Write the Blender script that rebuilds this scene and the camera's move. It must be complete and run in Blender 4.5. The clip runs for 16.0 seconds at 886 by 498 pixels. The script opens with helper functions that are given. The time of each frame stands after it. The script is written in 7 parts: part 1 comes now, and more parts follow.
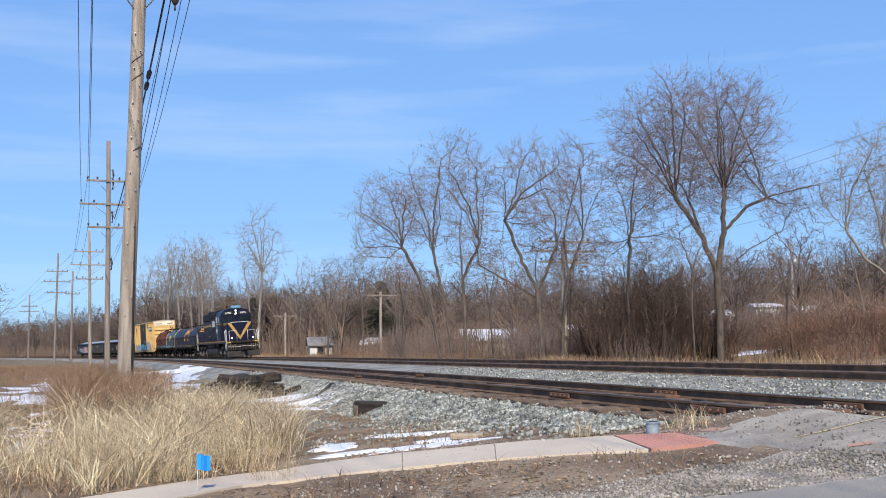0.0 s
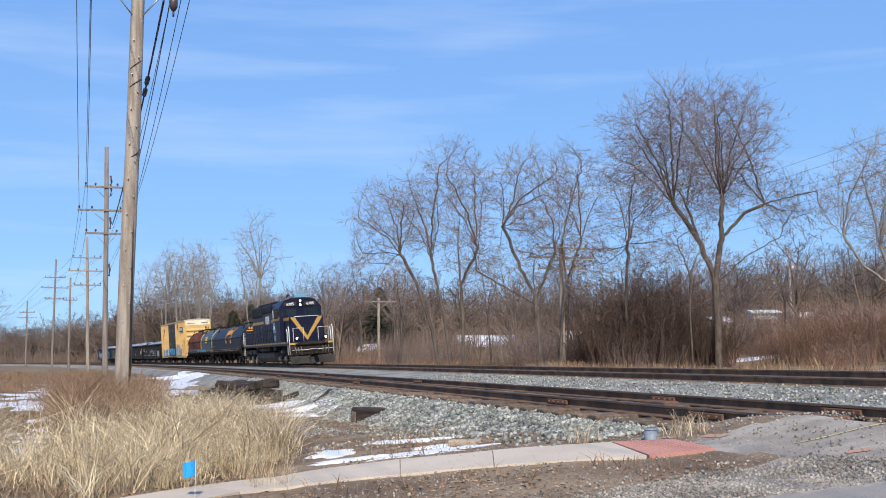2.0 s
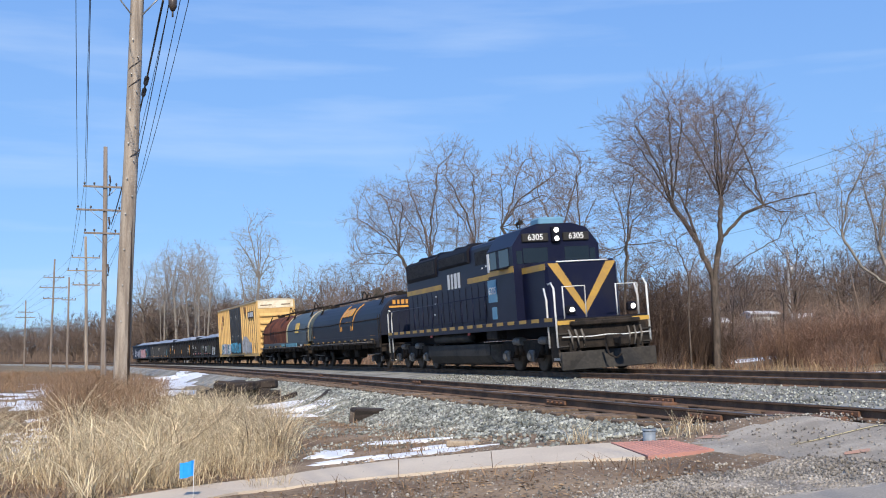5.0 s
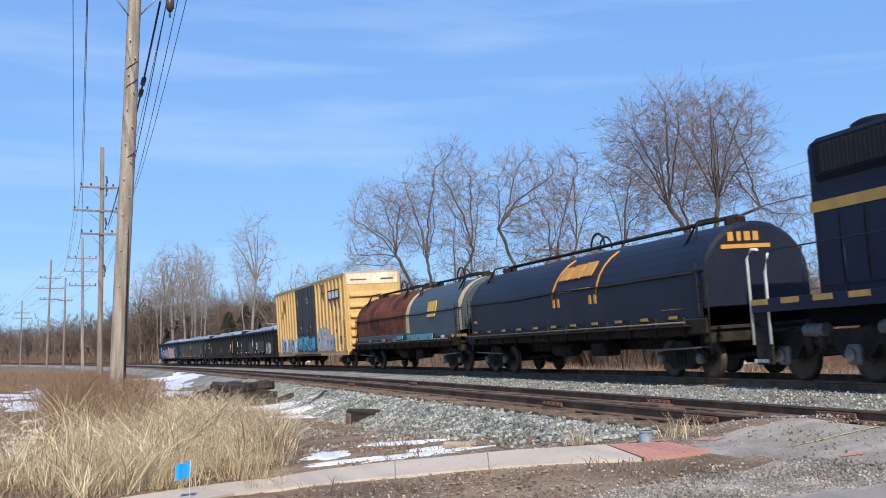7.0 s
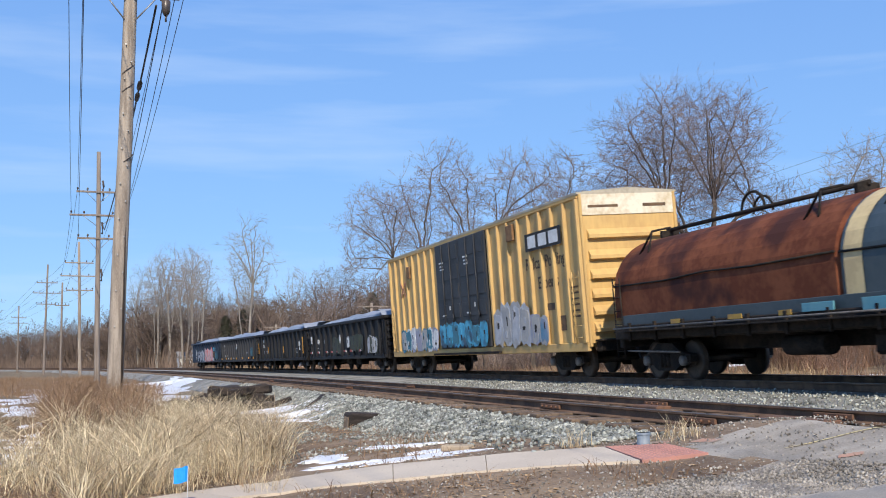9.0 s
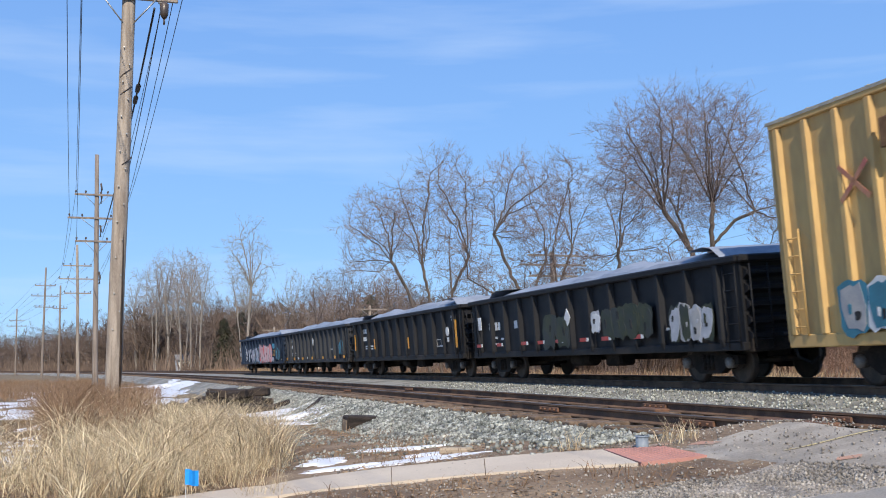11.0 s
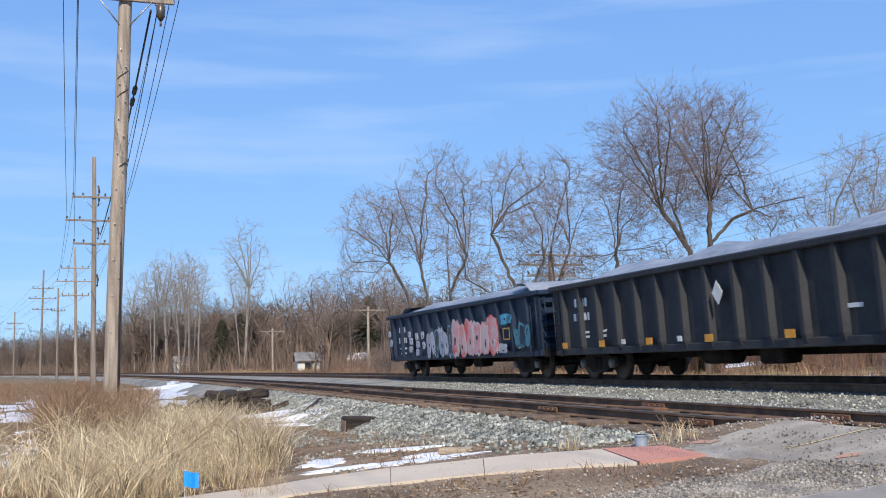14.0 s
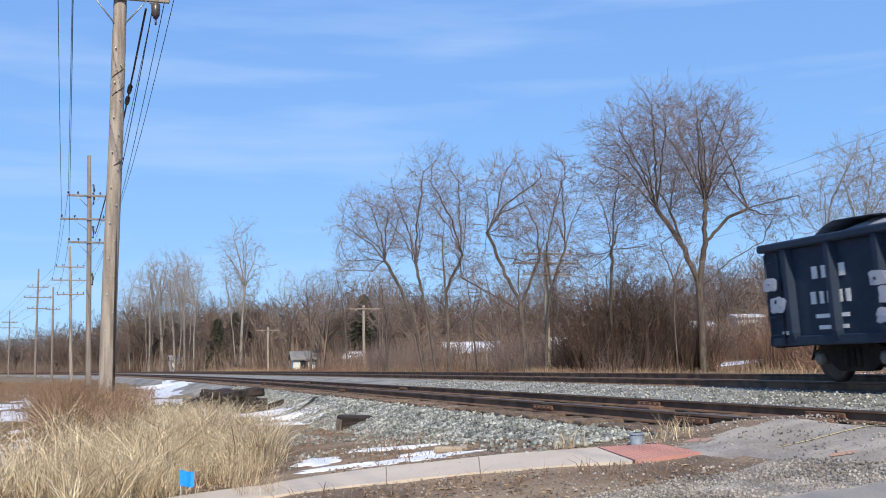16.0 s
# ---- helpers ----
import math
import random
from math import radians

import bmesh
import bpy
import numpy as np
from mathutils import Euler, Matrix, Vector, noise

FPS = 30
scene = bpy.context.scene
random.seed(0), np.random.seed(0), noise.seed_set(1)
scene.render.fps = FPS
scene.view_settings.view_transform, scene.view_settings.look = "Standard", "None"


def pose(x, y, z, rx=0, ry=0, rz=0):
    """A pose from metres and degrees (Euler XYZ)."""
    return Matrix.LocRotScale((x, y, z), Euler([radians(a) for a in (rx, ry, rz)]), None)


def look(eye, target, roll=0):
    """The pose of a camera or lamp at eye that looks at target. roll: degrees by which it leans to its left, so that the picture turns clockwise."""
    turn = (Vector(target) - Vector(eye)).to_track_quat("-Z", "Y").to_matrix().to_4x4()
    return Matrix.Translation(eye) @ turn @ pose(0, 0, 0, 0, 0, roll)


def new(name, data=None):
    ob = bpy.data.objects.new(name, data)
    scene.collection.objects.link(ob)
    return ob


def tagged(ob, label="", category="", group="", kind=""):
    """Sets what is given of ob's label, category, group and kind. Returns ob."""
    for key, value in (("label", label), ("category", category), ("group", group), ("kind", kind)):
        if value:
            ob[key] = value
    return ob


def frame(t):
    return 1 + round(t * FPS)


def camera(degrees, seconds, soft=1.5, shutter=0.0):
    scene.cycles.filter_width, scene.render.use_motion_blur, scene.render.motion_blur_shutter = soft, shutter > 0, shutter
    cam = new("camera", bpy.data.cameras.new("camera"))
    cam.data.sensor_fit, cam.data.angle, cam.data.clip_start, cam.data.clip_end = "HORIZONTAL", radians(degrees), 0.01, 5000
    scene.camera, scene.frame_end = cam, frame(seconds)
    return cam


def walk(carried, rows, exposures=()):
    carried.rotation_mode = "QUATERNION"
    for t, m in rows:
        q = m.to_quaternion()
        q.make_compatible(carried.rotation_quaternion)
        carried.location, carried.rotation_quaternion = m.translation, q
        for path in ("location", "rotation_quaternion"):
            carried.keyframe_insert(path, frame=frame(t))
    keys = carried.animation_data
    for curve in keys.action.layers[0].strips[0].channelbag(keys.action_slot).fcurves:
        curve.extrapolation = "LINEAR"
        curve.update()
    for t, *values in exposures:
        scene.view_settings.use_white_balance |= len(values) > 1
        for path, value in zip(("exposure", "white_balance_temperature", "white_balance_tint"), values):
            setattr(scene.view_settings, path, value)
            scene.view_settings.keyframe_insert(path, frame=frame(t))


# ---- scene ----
# camera: held at one spot, slowly drifting in yaw, pitch and roll
cam = camera(45.050, 16.0, soft=1.0, shutter=0.12)
EYE = Vector((0, 0, 0.439))
TURNS = [
    (0.0, -0.338, 5.406, -0.686),
    (0.5, -0.287, 5.530, -0.640),
    (1.0, -0.228, 5.641, -0.619),
    (1.5, -0.237, 5.658, -0.647),
    (2.0, -0.231, 5.740, -0.671),
    (2.5, -0.190, 5.750, -0.675),
    (3.0, -0.210, 5.677, -0.691),
    (3.5, -0.227, 5.680, -0.703),
    (4.0, -0.276, 5.705, -0.621),
    (6.5, 0.000, 5.832, -0.498),
    (7.0, -0.001, 5.840, -0.475),
    (7.5, -0.000, 5.851, -0.525),
    (8.0, 0.047, 5.908, -0.621),
    (8.5, 0.098, 5.965, -0.706),
    (9.0, 0.160, 5.997, -0.744),
    (11.5, 0.292, 6.156, -0.826),
    (12.0, 0.320, 6.159, -0.911),
    (12.5, 0.305, 6.237, -0.968),
    (13.0, 0.288, 6.244, -1.032),
    (13.5, 0.285, 6.195, -1.088),
    (14.0, 0.365, 6.160, -1.113),
    (14.5, 0.461, 6.152, -1.065),
    (15.0, 0.502, 6.141, -1.043),
    (15.5, 0.573, 6.135, -1.109),
    (16.0, 0.605, 6.082, -1.159),
]


def aim(yaw, pitch):
    y, p = radians(yaw), radians(pitch)
    return EYE + 100 * Vector((math.sin(y) * math.cos(p), math.cos(y) * math.cos(p), math.sin(p)))


walk(cam, [(t, look(EYE, aim(y, p), r)) for t, y, p, r in TURNS])

# light: clear winter day, sun behind the camera, low over the track's line
SUN_ELEV = radians(36)
SUN_DIR = Vector((0.08 * math.cos(SUN_ELEV), -0.9968 * math.cos(SUN_ELEV), math.sin(SUN_ELEV)))
world = bpy.data.worlds.new("winter_sky")
scene.world = world
world.use_nodes = True
wn, wl = world.node_tree.nodes, world.node_tree.links
background = wn["Background"]
sky = wn.new("ShaderNodeTexSky")
sky.sky_type, sky.sun_disc = "NISHITA", False
sky.sun_elevation, sky.sun_rotation = SUN_ELEV, math.atan2(SUN_DIR.x, SUN_DIR.y)
sky.air_density, sky.dust_density, sky.ozone_density = 0.9, 0.0, 4.5
coords = wn.new("ShaderNodeTexCoord")
stretch = wn.new("ShaderNodeMapping")
stretch.inputs["Scale"].default_value = (1.6, 1.6, 14.0)
stretch.inputs["Rotation"].default_value = (0.0, 0.06, 0.0)
cirrus = wn.new("ShaderNodeTexNoise")
cirrus.inputs["Scale"].default_value, cirrus.inputs["Detail"].default_value = 2.2, 7
cirrus_ramp = wn.new("ShaderNodeValToRGB")
cirrus_ramp.color_ramp.elements[0].position, cirrus_ramp.color_ramp.elements[0].color = 0.50, (0, 0, 0, 1)
cirrus_ramp.color_ramp.elements[1].position, cirrus_ramp.color_ramp.elements[1].color = 0.80, (0.30, 0.30, 0.30, 1)
veil = wn.new("ShaderNodeMixRGB")
veil.inputs[2].default_value = (5.2, 6.2, 7.6, 1)
clear = wn.new("ShaderNodeMixRGB")
clear.blend_type, clear.inputs[0].default_value = "MULTIPLY", 1.0
clear.inputs[2].default_value = (0.93, 1.0, 1.22, 1)
wl.new(coords.outputs["Generated"], stretch.inputs["Vector"])
wl.new(stretch.outputs["Vector"], cirrus.inputs["Vector"])
wl.new(cirrus.outputs["Fac"], cirrus_ramp.inputs["Fac"])
wl.new(cirrus_ramp.outputs["Color"], veil.inputs[0])
wl.new(sky.outputs["Color"], clear.inputs[1])
# paler, even blue of a hazy winter sky
height = wn.new("ShaderNodeSeparateXYZ")
blue_ramp = wn.new("ShaderNodeValToRGB")
for pos, col in ((0.0, (0.40, 0.69, 1.0, 1)), (0.12, (0.31, 0.58, 0.98, 1)), (0.36, (0.225, 0.455, 0.93, 1)), (1.0, (0.10, 0.24, 0.62, 1))):
    el = blue_ramp.color_ramp.elements[0] if pos == 0 else blue_ramp.color_ramp.elements[-1] if pos == 1 else blue_ramp.color_ramp.elements.new(pos)
    el.position, el.color = pos, col
gain = wn.new("ShaderNodeMixRGB")
gain.blend_type, gain.inputs[0].default_value = "MULTIPLY", 1.0
gain.inputs[2].default_value = (6.3, 6.5, 6.7, 1)
even = wn.new("ShaderNodeMixRGB")
even.inputs[0].default_value = 0.82
wl.new(coords.outputs["Generated"], height.inputs["Vector"])
wl.new(height.outputs["Z"], blue_ramp.inputs["Fac"])
wl.new(blue_ramp.outputs["Color"], gain.inputs[1])
wl.new(clear.outputs["Color"], even.inputs[1])
wl.new(gain.outputs["Color"], even.inputs[2])
wl.new(even.outputs["Color"], veil.inputs[1])
wl.new(veil.outputs["Color"], background.inputs["Color"])
background.inputs["Strength"].default_value = 0.14
sun = new("sun", bpy.data.lights.new("sun", "SUN"))
sun.data.energy, sun.data.angle, sun.data.color = 5.0, radians(0.53), (1.0, 0.89, 0.73)
sun.matrix_basis = look(SUN_DIR * 300, (0, 0, 0))
scene.view_settings.exposure = 0.05

# ---- materials ----
def mat(name, base, second=None, rough=0.8, metal=0.0, scale=4.0, fine=40.0, bump=0.15, mix=0.5, stretch=(1, 1, 1), third=None, third_at=0.62, random_amount=0.0, bump_dist=0.02, spec=0.5, island=False):
    m = bpy.data.materials.new(name)
    m.use_nodes = True
    n, l = m.node_tree.nodes, m.node_tree.links
    b = n["Principled BSDF"]
    b.inputs["Roughness"].default_value, b.inputs["Metallic"].default_value = rough, metal
    b.inputs["Specular IOR Level"].default_value = spec
    second = second or tuple(c * 0.75 for c in base)
    tc, mp = n.new("ShaderNodeTexCoord"), n.new("ShaderNodeMapping")
    mp.inputs["Scale"].default_value = stretch
    l.new(tc.outputs["Object"], mp.inputs["Vector"])
    big, small = n.new("ShaderNodeTexNoise"), n.new("ShaderNodeTexNoise")
    big.inputs["Scale"].default_value, big.inputs["Detail"].default_value = scale, 6
    small.inputs["Scale"].default_value, small.inputs["Detail"].default_value = fine, 4
    for t in (big, small):
        l.new(mp.outputs["Vector"], t.inputs["Vector"])
    add = n.new("ShaderNodeMath")
    add.operation = "MULTIPLY_ADD"
    l.new(small.outputs["Fac"], add.inputs[0])
    add.inputs[1].default_value = 0.5
    l.new(big.outputs["Fac"], add.inputs[2])
    ramp = n.new("ShaderNodeValToRGB")
    e = ramp.color_ramp.elements
    e[0].position, e[0].color = 0.75 - 0.25 * mix, (*base, 1)
    e[1].position, e[1].color = 0.75 + 0.25 * mix, (*second, 1)
    l.new(add.outputs[0], ramp.inputs["Fac"])
    out = ramp.outputs["Color"]
    if third:
        blot, br = n.new("ShaderNodeTexNoise"), n.new("ShaderNodeValToRGB")
        blot.inputs["Scale"].default_value, blot.inputs["Detail"].default_value = scale * 0.45, 5
        l.new(mp.outputs["Vector"], blot.inputs["Vector"])
        br.color_ramp.elements[0].position, br.color_ramp.elements[1].position = third_at - 0.04, third_at + 0.06
        l.new(blot.outputs["Fac"], br.inputs["Fac"])
        mx = n.new("ShaderNodeMixRGB")
        l.new(br.outputs["Color"], mx.inputs[0])
        l.new(out, mx.inputs[1])
        mx.inputs[2].default_value = (*third, 1)
        out = mx.outputs[0]
    if random_amount:
        hsv = n.new("ShaderNodeHueSaturation")
        rnd = n.new("ShaderNodeNewGeometry") if island else n.new("ShaderNodeObjectInfo")
        mr = n.new("ShaderNodeMapRange")
        mr.inputs["To Min"].default_value, mr.inputs["To Max"].default_value = 1 - random_amount, 1 + random_amount
        l.new(rnd.outputs["Random Per Island" if island else "Random"], mr.inputs["Value"])
        l.new(mr.outputs["Result"], hsv.inputs["Value"])
        l.new(out, hsv.inputs["Color"])
        out = hsv.outputs["Color"]
    l.new(out, b.inputs["Base Color"])
    if bump:
        bp = n.new("ShaderNodeBump")
        bp.inputs["Strength"].default_value, bp.inputs["Distance"].default_value = bump, bump_dist
        l.new(add.outputs[0], bp.inputs["Height"])
        l.new(bp.outputs["Normal"], b.inputs["Normal"])
    return m


M = {}
M["ground"] = mat("ground_dead_grass", (0.15, 0.105, 0.06), (0.26, 0.20, 0.115), 0.95, scale=0.5, fine=9, bump=0.6, third=(0.085, 0.06, 0.04), bump_dist=0.05)
M["dirt"] = mat("dirt_verge", (0.16, 0.105, 0.065), (0.29, 0.21, 0.135), 0.95, scale=1.2, fine=22, bump=0.8, third=(0.17, 0.16, 0.08), bump_dist=0.04)
M["ballast"] = mat("ballast_bed", (0.15, 0.145, 0.125), (0.34, 0.33, 0.295), 0.9, scale=1.0, fine=14, bump=1.0, mix=0.6, third=(0.17, 0.14, 0.11), third_at=0.66, bump_dist=0.05)
M["stone"] = mat("ballast_stone", (0.16, 0.17, 0.15), (0.37, 0.375, 0.335), 0.85, scale=3, fine=30, bump=0.4, random_amount=0.65, island=True)
M["stone_tan"] = mat("gravel_stone", (0.20, 0.18, 0.155), (0.36, 0.33, 0.29), 0.9, scale=3, fine=30, bump=0.3, random_amount=0.5, island=True)
M["snow"] = mat("old_snow", (0.80, 0.82, 0.86), (0.70, 0.72, 0.76), 0.6, scale=1.5, fine=16, bump=0.5, bump_dist=0.03)
M["concrete"] = mat("sidewalk_concrete", (0.62, 0.53, 0.42), (0.52, 0.44, 0.35), 0.9, scale=0.9, fine=45, bump=0.2, random_amount=0.06)
M["red_pad"] = mat("red_warning_pad", (0.50, 0.24, 0.19), (0.43, 0.22, 0.18), 0.85, scale=2.0, fine=40, bump=0.2)
M["asphalt"] = mat("old_asphalt", (0.27, 0.24, 0.20), (0.42, 0.375, 0.315), 0.92, scale=2.5, fine=60, bump=0.7, third=(0.15, 0.13, 0.11), third_at=0.64)
M["road"] = mat("road_asphalt", (0.23, 0.21, 0.185), (0.33, 0.305, 0.27), 0.9, scale=1.0, fine=80, bump=0.3)
M["gravel"] = mat("shoulder_gravel", (0.24, 0.205, 0.165), (0.44, 0.39, 0.33), 0.95, scale=2.5, fine=30, bump=1.0, third=(0.14, 0.11, 0.08), third_at=0.60, bump_dist=0.03)
M["rail"] = mat("rusty_rail_steel", (0.095, 0.056, 0.036), (0.19, 0.11, 0.064), 0.9, 0.0, scale=3, fine=60, bump=0.2)
M["rail_head"] = mat("worn_rail_head", (0.16, 0.135, 0.12), (0.10, 0.08, 0.065), 0.5, 0.5, scale=2, fine=40, bump=0.05)
M["tie"] = mat("creosoted_tie_wood", (0.095, 0.066, 0.046), (0.19, 0.135, 0.095), 0.95, scale=3, fine=60, bump=0.5, random_amount=0.3, stretch=(1, 5, 5))
M["pole_wood"] = mat("weathered_pole_wood", (0.20, 0.165, 0.135), (0.36, 0.31, 0.26), 0.9, scale=1.6, fine=30, bump=0.7, stretch=(6, 6, 0.5), random_amount=0.12)
M["pole_pale"] = mat("bleached_pole_wood", (0.34, 0.29, 0.24), (0.46, 0.40, 0.33), 0.9, scale=1.6, fine=30, bump=0.5, stretch=(6, 6, 0.5))
M["pole_dark"] = mat("dark_pole_wood", (0.16, 0.13, 0.11), (0.26, 0.22, 0.19), 0.9, scale=1.2, fine=30, bump=0.4, stretch=(6, 6, 0.5))
M["wire"] = mat("black_cable", (0.03, 0.03, 0.035), None, 0.7, bump=0)
M["galv"] = mat("galvanised_steel", (0.45, 0.46, 0.47), (0.33, 0.34, 0.35), 0.5, 0.7, bump=0.05)
M["bark"] = mat("grey_brown_bark", (0.062, 0.049, 0.041), (0.135, 0.108, 0.09), 0.95, scale=2, fine=20, bump=0.5, stretch=(3, 3, 0.8), random_amount=0.2)
M["twig"] = mat("fine_twigs", (0.155, 0.118, 0.105), (0.25, 0.195, 0.175), 0.95, scale=0.4, fine=5, bump=0)
M["twig_red"] = mat("reddish_brush_twigs", (0.19, 0.11, 0.08), (0.28, 0.175, 0.12), 0.95, scale=0.4, fine=5, bump=0)
M["woods"] = mat("far_bare_woods", (0.092, 0.066, 0.053), (0.185, 0.137, 0.108), 0.95, scale=0.1, fine=0.9, bump=0, random_amount=0.35, island=True)
M["grass"] = mat("dry_grass", (0.64, 0.55, 0.38), (0.36, 0.27, 0.17), 0.9, scale=2.2, fine=9, bump=0, random_amount=0.6, island=True)
M["weed"] = mat("rusty_brown_weeds", (0.165, 0.10, 0.062), (0.29, 0.19, 0.115), 0.9, scale=0.8, fine=6, bump=0, random_amount=0.35, island=True)


# ---- mesh helpers ----
class Shape:
    """Collects faces for one mesh."""

    def __init__(self):
        self.v, self.f, self.smooth = [], [], []

    def add(self, verts, faces, smooth=False):
        o = len(self.v)
        self.v += [tuple(p) for p in verts]
        self.f += [tuple(o + i for i in q) for q in faces]
        self.smooth += [smooth] * len(faces)
        return self

    def box(self, c, size, bevel=0.0, rot=None):
        hx, hy, hz = (s / 2 for s in size)
        b = min(bevel, hx * 0.49, hy * 0.49, hz * 0.49)
        if b <= 0:
            pts = [Vector((sx * hx, sy * hy, sz * hz)) for sx in (-1, 1) for sy in (-1, 1) for sz in (-1, 1)]
            fs = [(0, 1, 3, 2), (4, 6, 7, 5), (0, 4, 5, 1), (2, 3, 7, 6), (0, 2, 6, 4), (1, 5, 7, 3)]
        else:
            pts, ids = [], {}
            for sx in (-1, 1):
                for sy in (-1, 1):
                    for sz in (-1, 1):
                        for ax in range(3):
                            h = [hx - b, hy - b, hz - b]
                            h[ax] += b
                            ids[sx, sy, sz, ax] = len(pts)
                            pts.append(Vector((sx * h[0], sy * h[1], sz * h[2])))
            fs = []
            for ax in range(3):
                o1, o2 = [a for a in range(3) if a != ax]
                for s in (-1, 1):
                    q = []
                    for a1, a2 in ((-1, -1), (1, -1), (1, 1), (-1, 1)):
                        k = [0, 0, 0]
                        k[ax], k[o1], k[o2] = s, a1, a2
                        q.append(ids[(*k, ax)])
                    fs.append(q)
                for s1 in (-1, 1):
                    for s2 in (-1, 1):
                        q = []
                        for sa, who in ((-1, o1), (1, o1), (1, o2), (-1, o2)):
                            k = [0, 0, 0]
                            k[ax], k[o1], k[o2] = sa, s1, s2
                            q.append(ids[(*k, who)])
                        fs.append(q)
            for sx in (-1, 1):
                for sy in (-1, 1):
                    for sz in (-1, 1):
                        fs.append([ids[sx, sy, sz, a] for a in range(3)])
        if rot:
            pts = [rot @ p for p in pts]
        c = Vector(c)
        return self.add([p + c for p in pts], fs)

    def tube(self, pts, radii, sides=8, caps=True, smooth=True):
        pts = [Vector(p) for p in pts]
        if not hasattr(radii, "__len__"):
            radii = [radii] * len(pts)
        vs, fs = [], []
        for i, (p, r) in enumerate(zip(pts, radii)):
            d = (pts[min(i + 1, len(pts) - 1)] - pts[max(i - 1, 0)]).normalized()
            a = d.orthogonal().normalized() if abs(d.z) > 0.99 else d.cross(Vector((0, 0, 1))).normalized()
            b = d.cross(a)
            vs += [p + r * (a * math.cos(2 * math.pi * j / sides) + b * math.sin(2 * math.pi * j / sides)) for j in range(sides)]
        for i in range(len(pts) - 1):
            for j in range(sides):
                k = (j + 1) % sides
                fs.append((i * sides + j, i * sides + k, (i + 1) * sides + k, (i + 1) * sides + j))
        self.add(vs, fs, smooth)
        if caps:
            o = len(self.v) - len(vs)
            self.f += [tuple(o + j for j in reversed(range(sides))), tuple(o + (len(pts) - 1) * sides + j for j in range(sides))]
            self.smooth += [False, False]
        return self

    def loft(self, rings, closed=True, caps=True, smooth=False):
        n = len(rings[0])
        vs = [p for r in rings for p in r]
        fs = []
        for i in range(len(rings) - 1):
            for j in range(n if closed else n - 1):
                k = (j + 1) % n
                fs.append((i * n + j, i * n + k, (i + 1) * n + k, (i + 1) * n + j))
        self.add(vs, fs, smooth)
        if caps:
            o = len(self.v) - len(vs)
            self.f += [tuple(o + j for j in reversed(range(n))), tuple(o + (len(rings) - 1) * n + j for j in range(n))]
            self.smooth += [False, False]
        return self

    def prism(self, outline, a, b, axis="y"):
        """An outline extruded from a to b along an axis; the outline is in the other two axes."""
        def at(p, w):
            return (p[0], w, p[1]) if axis == "y" else (w, p[0], p[1]) if axis == "x" else (p[0], p[1], w)
        return self.loft([[at(p, a) for p in outline], [at(p, b) for p in outline]])

    def mesh(self, name, material, fix=True):
        me = bpy.data.meshes.new(name)
        me.from_pydata(self.v, [], self.f)
        me.materials.append(material)
        me.polygons.foreach_set("use_smooth", self.smooth)
        if fix:
            bm = bmesh.new()
            bm.from_mesh(me)
            bmesh.ops.recalc_face_normals(bm, faces=bm.faces)
            bm.to_mesh(me)
            bm.free()
        return me


def part(name, shape, material, parent=None, label="", at=None, fix=True):
    me = shape if isinstance(shape, bpy.types.Mesh) else shape.mesh(name, material, fix)
    ob = new(name, me)
    ob.parent = parent
    if at is not None:
        ob.matrix_basis = at
    if label:
        tagged(ob, label)
    return ob


def thing(name, label, category, m=None, group="", kind=""):
    ob = tagged(new(name), label, category, group, kind)
    ob.empty_display_size = 0.3
    if m is not None:
        ob.matrix_basis = m
    return ob


def structure(name, shape, material, label, category, fix=True):
    return tagged(part(name, shape, material, None, "", None, fix), label, category, kind="structure")


# ---- the line of the railway: one long left-hand curve ----
HEADING, CURVE, CANT = radians(-17.284), radians(-0.0470), radians(3.6)


def on_line(s, u=0.0, z=0.0):
    """A point s metres up the line and u metres beyond its axis."""
    h = HEADING + CURVE * s
    return Vector((6.526 + (math.cos(HEADING) - math.cos(h)) / CURVE + math.cos(h) * u,
                   25 + (math.sin(h) - math.sin(HEADING)) / CURVE - math.sin(h) * u, z))


def car_pose(s, cant=CANT):
    """The pose of a vehicle whose middle stands at s: x ahead (down the line), y away from the viewer, z up."""
    h = HEADING + CURVE * s
    ahead, away = Vector((-math.sin(h), -math.cos(h), 0)), Vector((math.cos(h), -math.sin(h), 0))
    up = Vector((0, 0, 1))
    y, z = away * math.cos(cant) + up * math.sin(cant), up * math.cos(cant) - away * math.sin(cant)
    m = Matrix((ahead, y, z)).transposed().to_4x4()
    m.translation = on_line(s)
    return m


def arc_strip(profile, s0, s1, step, closed=True):
    """A cross-section (u, z) drawn along the line."""
    n = max(2, int((s1 - s0) / step) + 1)
    return Shape().loft([[on_line(s0 + (s1 - s0) * i / (n - 1), u, z) for u, z in profile] for i in range(n)], closed, closed)

# ---- ground, line and road ----
NEAR_U, NEAR_Z = -7.40, -0.09
BASE = -0.66


def line_coords(x, y):
    cx, cy = 6.526 + math.cos(HEADING) / CURVE, 25 - math.sin(HEADING) / CURVE
    vx, vy = x - cx, y - cy
    return (math.atan2(vy * CURVE, -vx * CURVE) - HEADING) / CURVE, math.hypot(vx, vy) - abs(1 / CURVE)


def ease(a, b, x):
    q = min(1.0, max(0.0, (x - a) / (b - a)))
    return q * q * (3 - 2 * q)


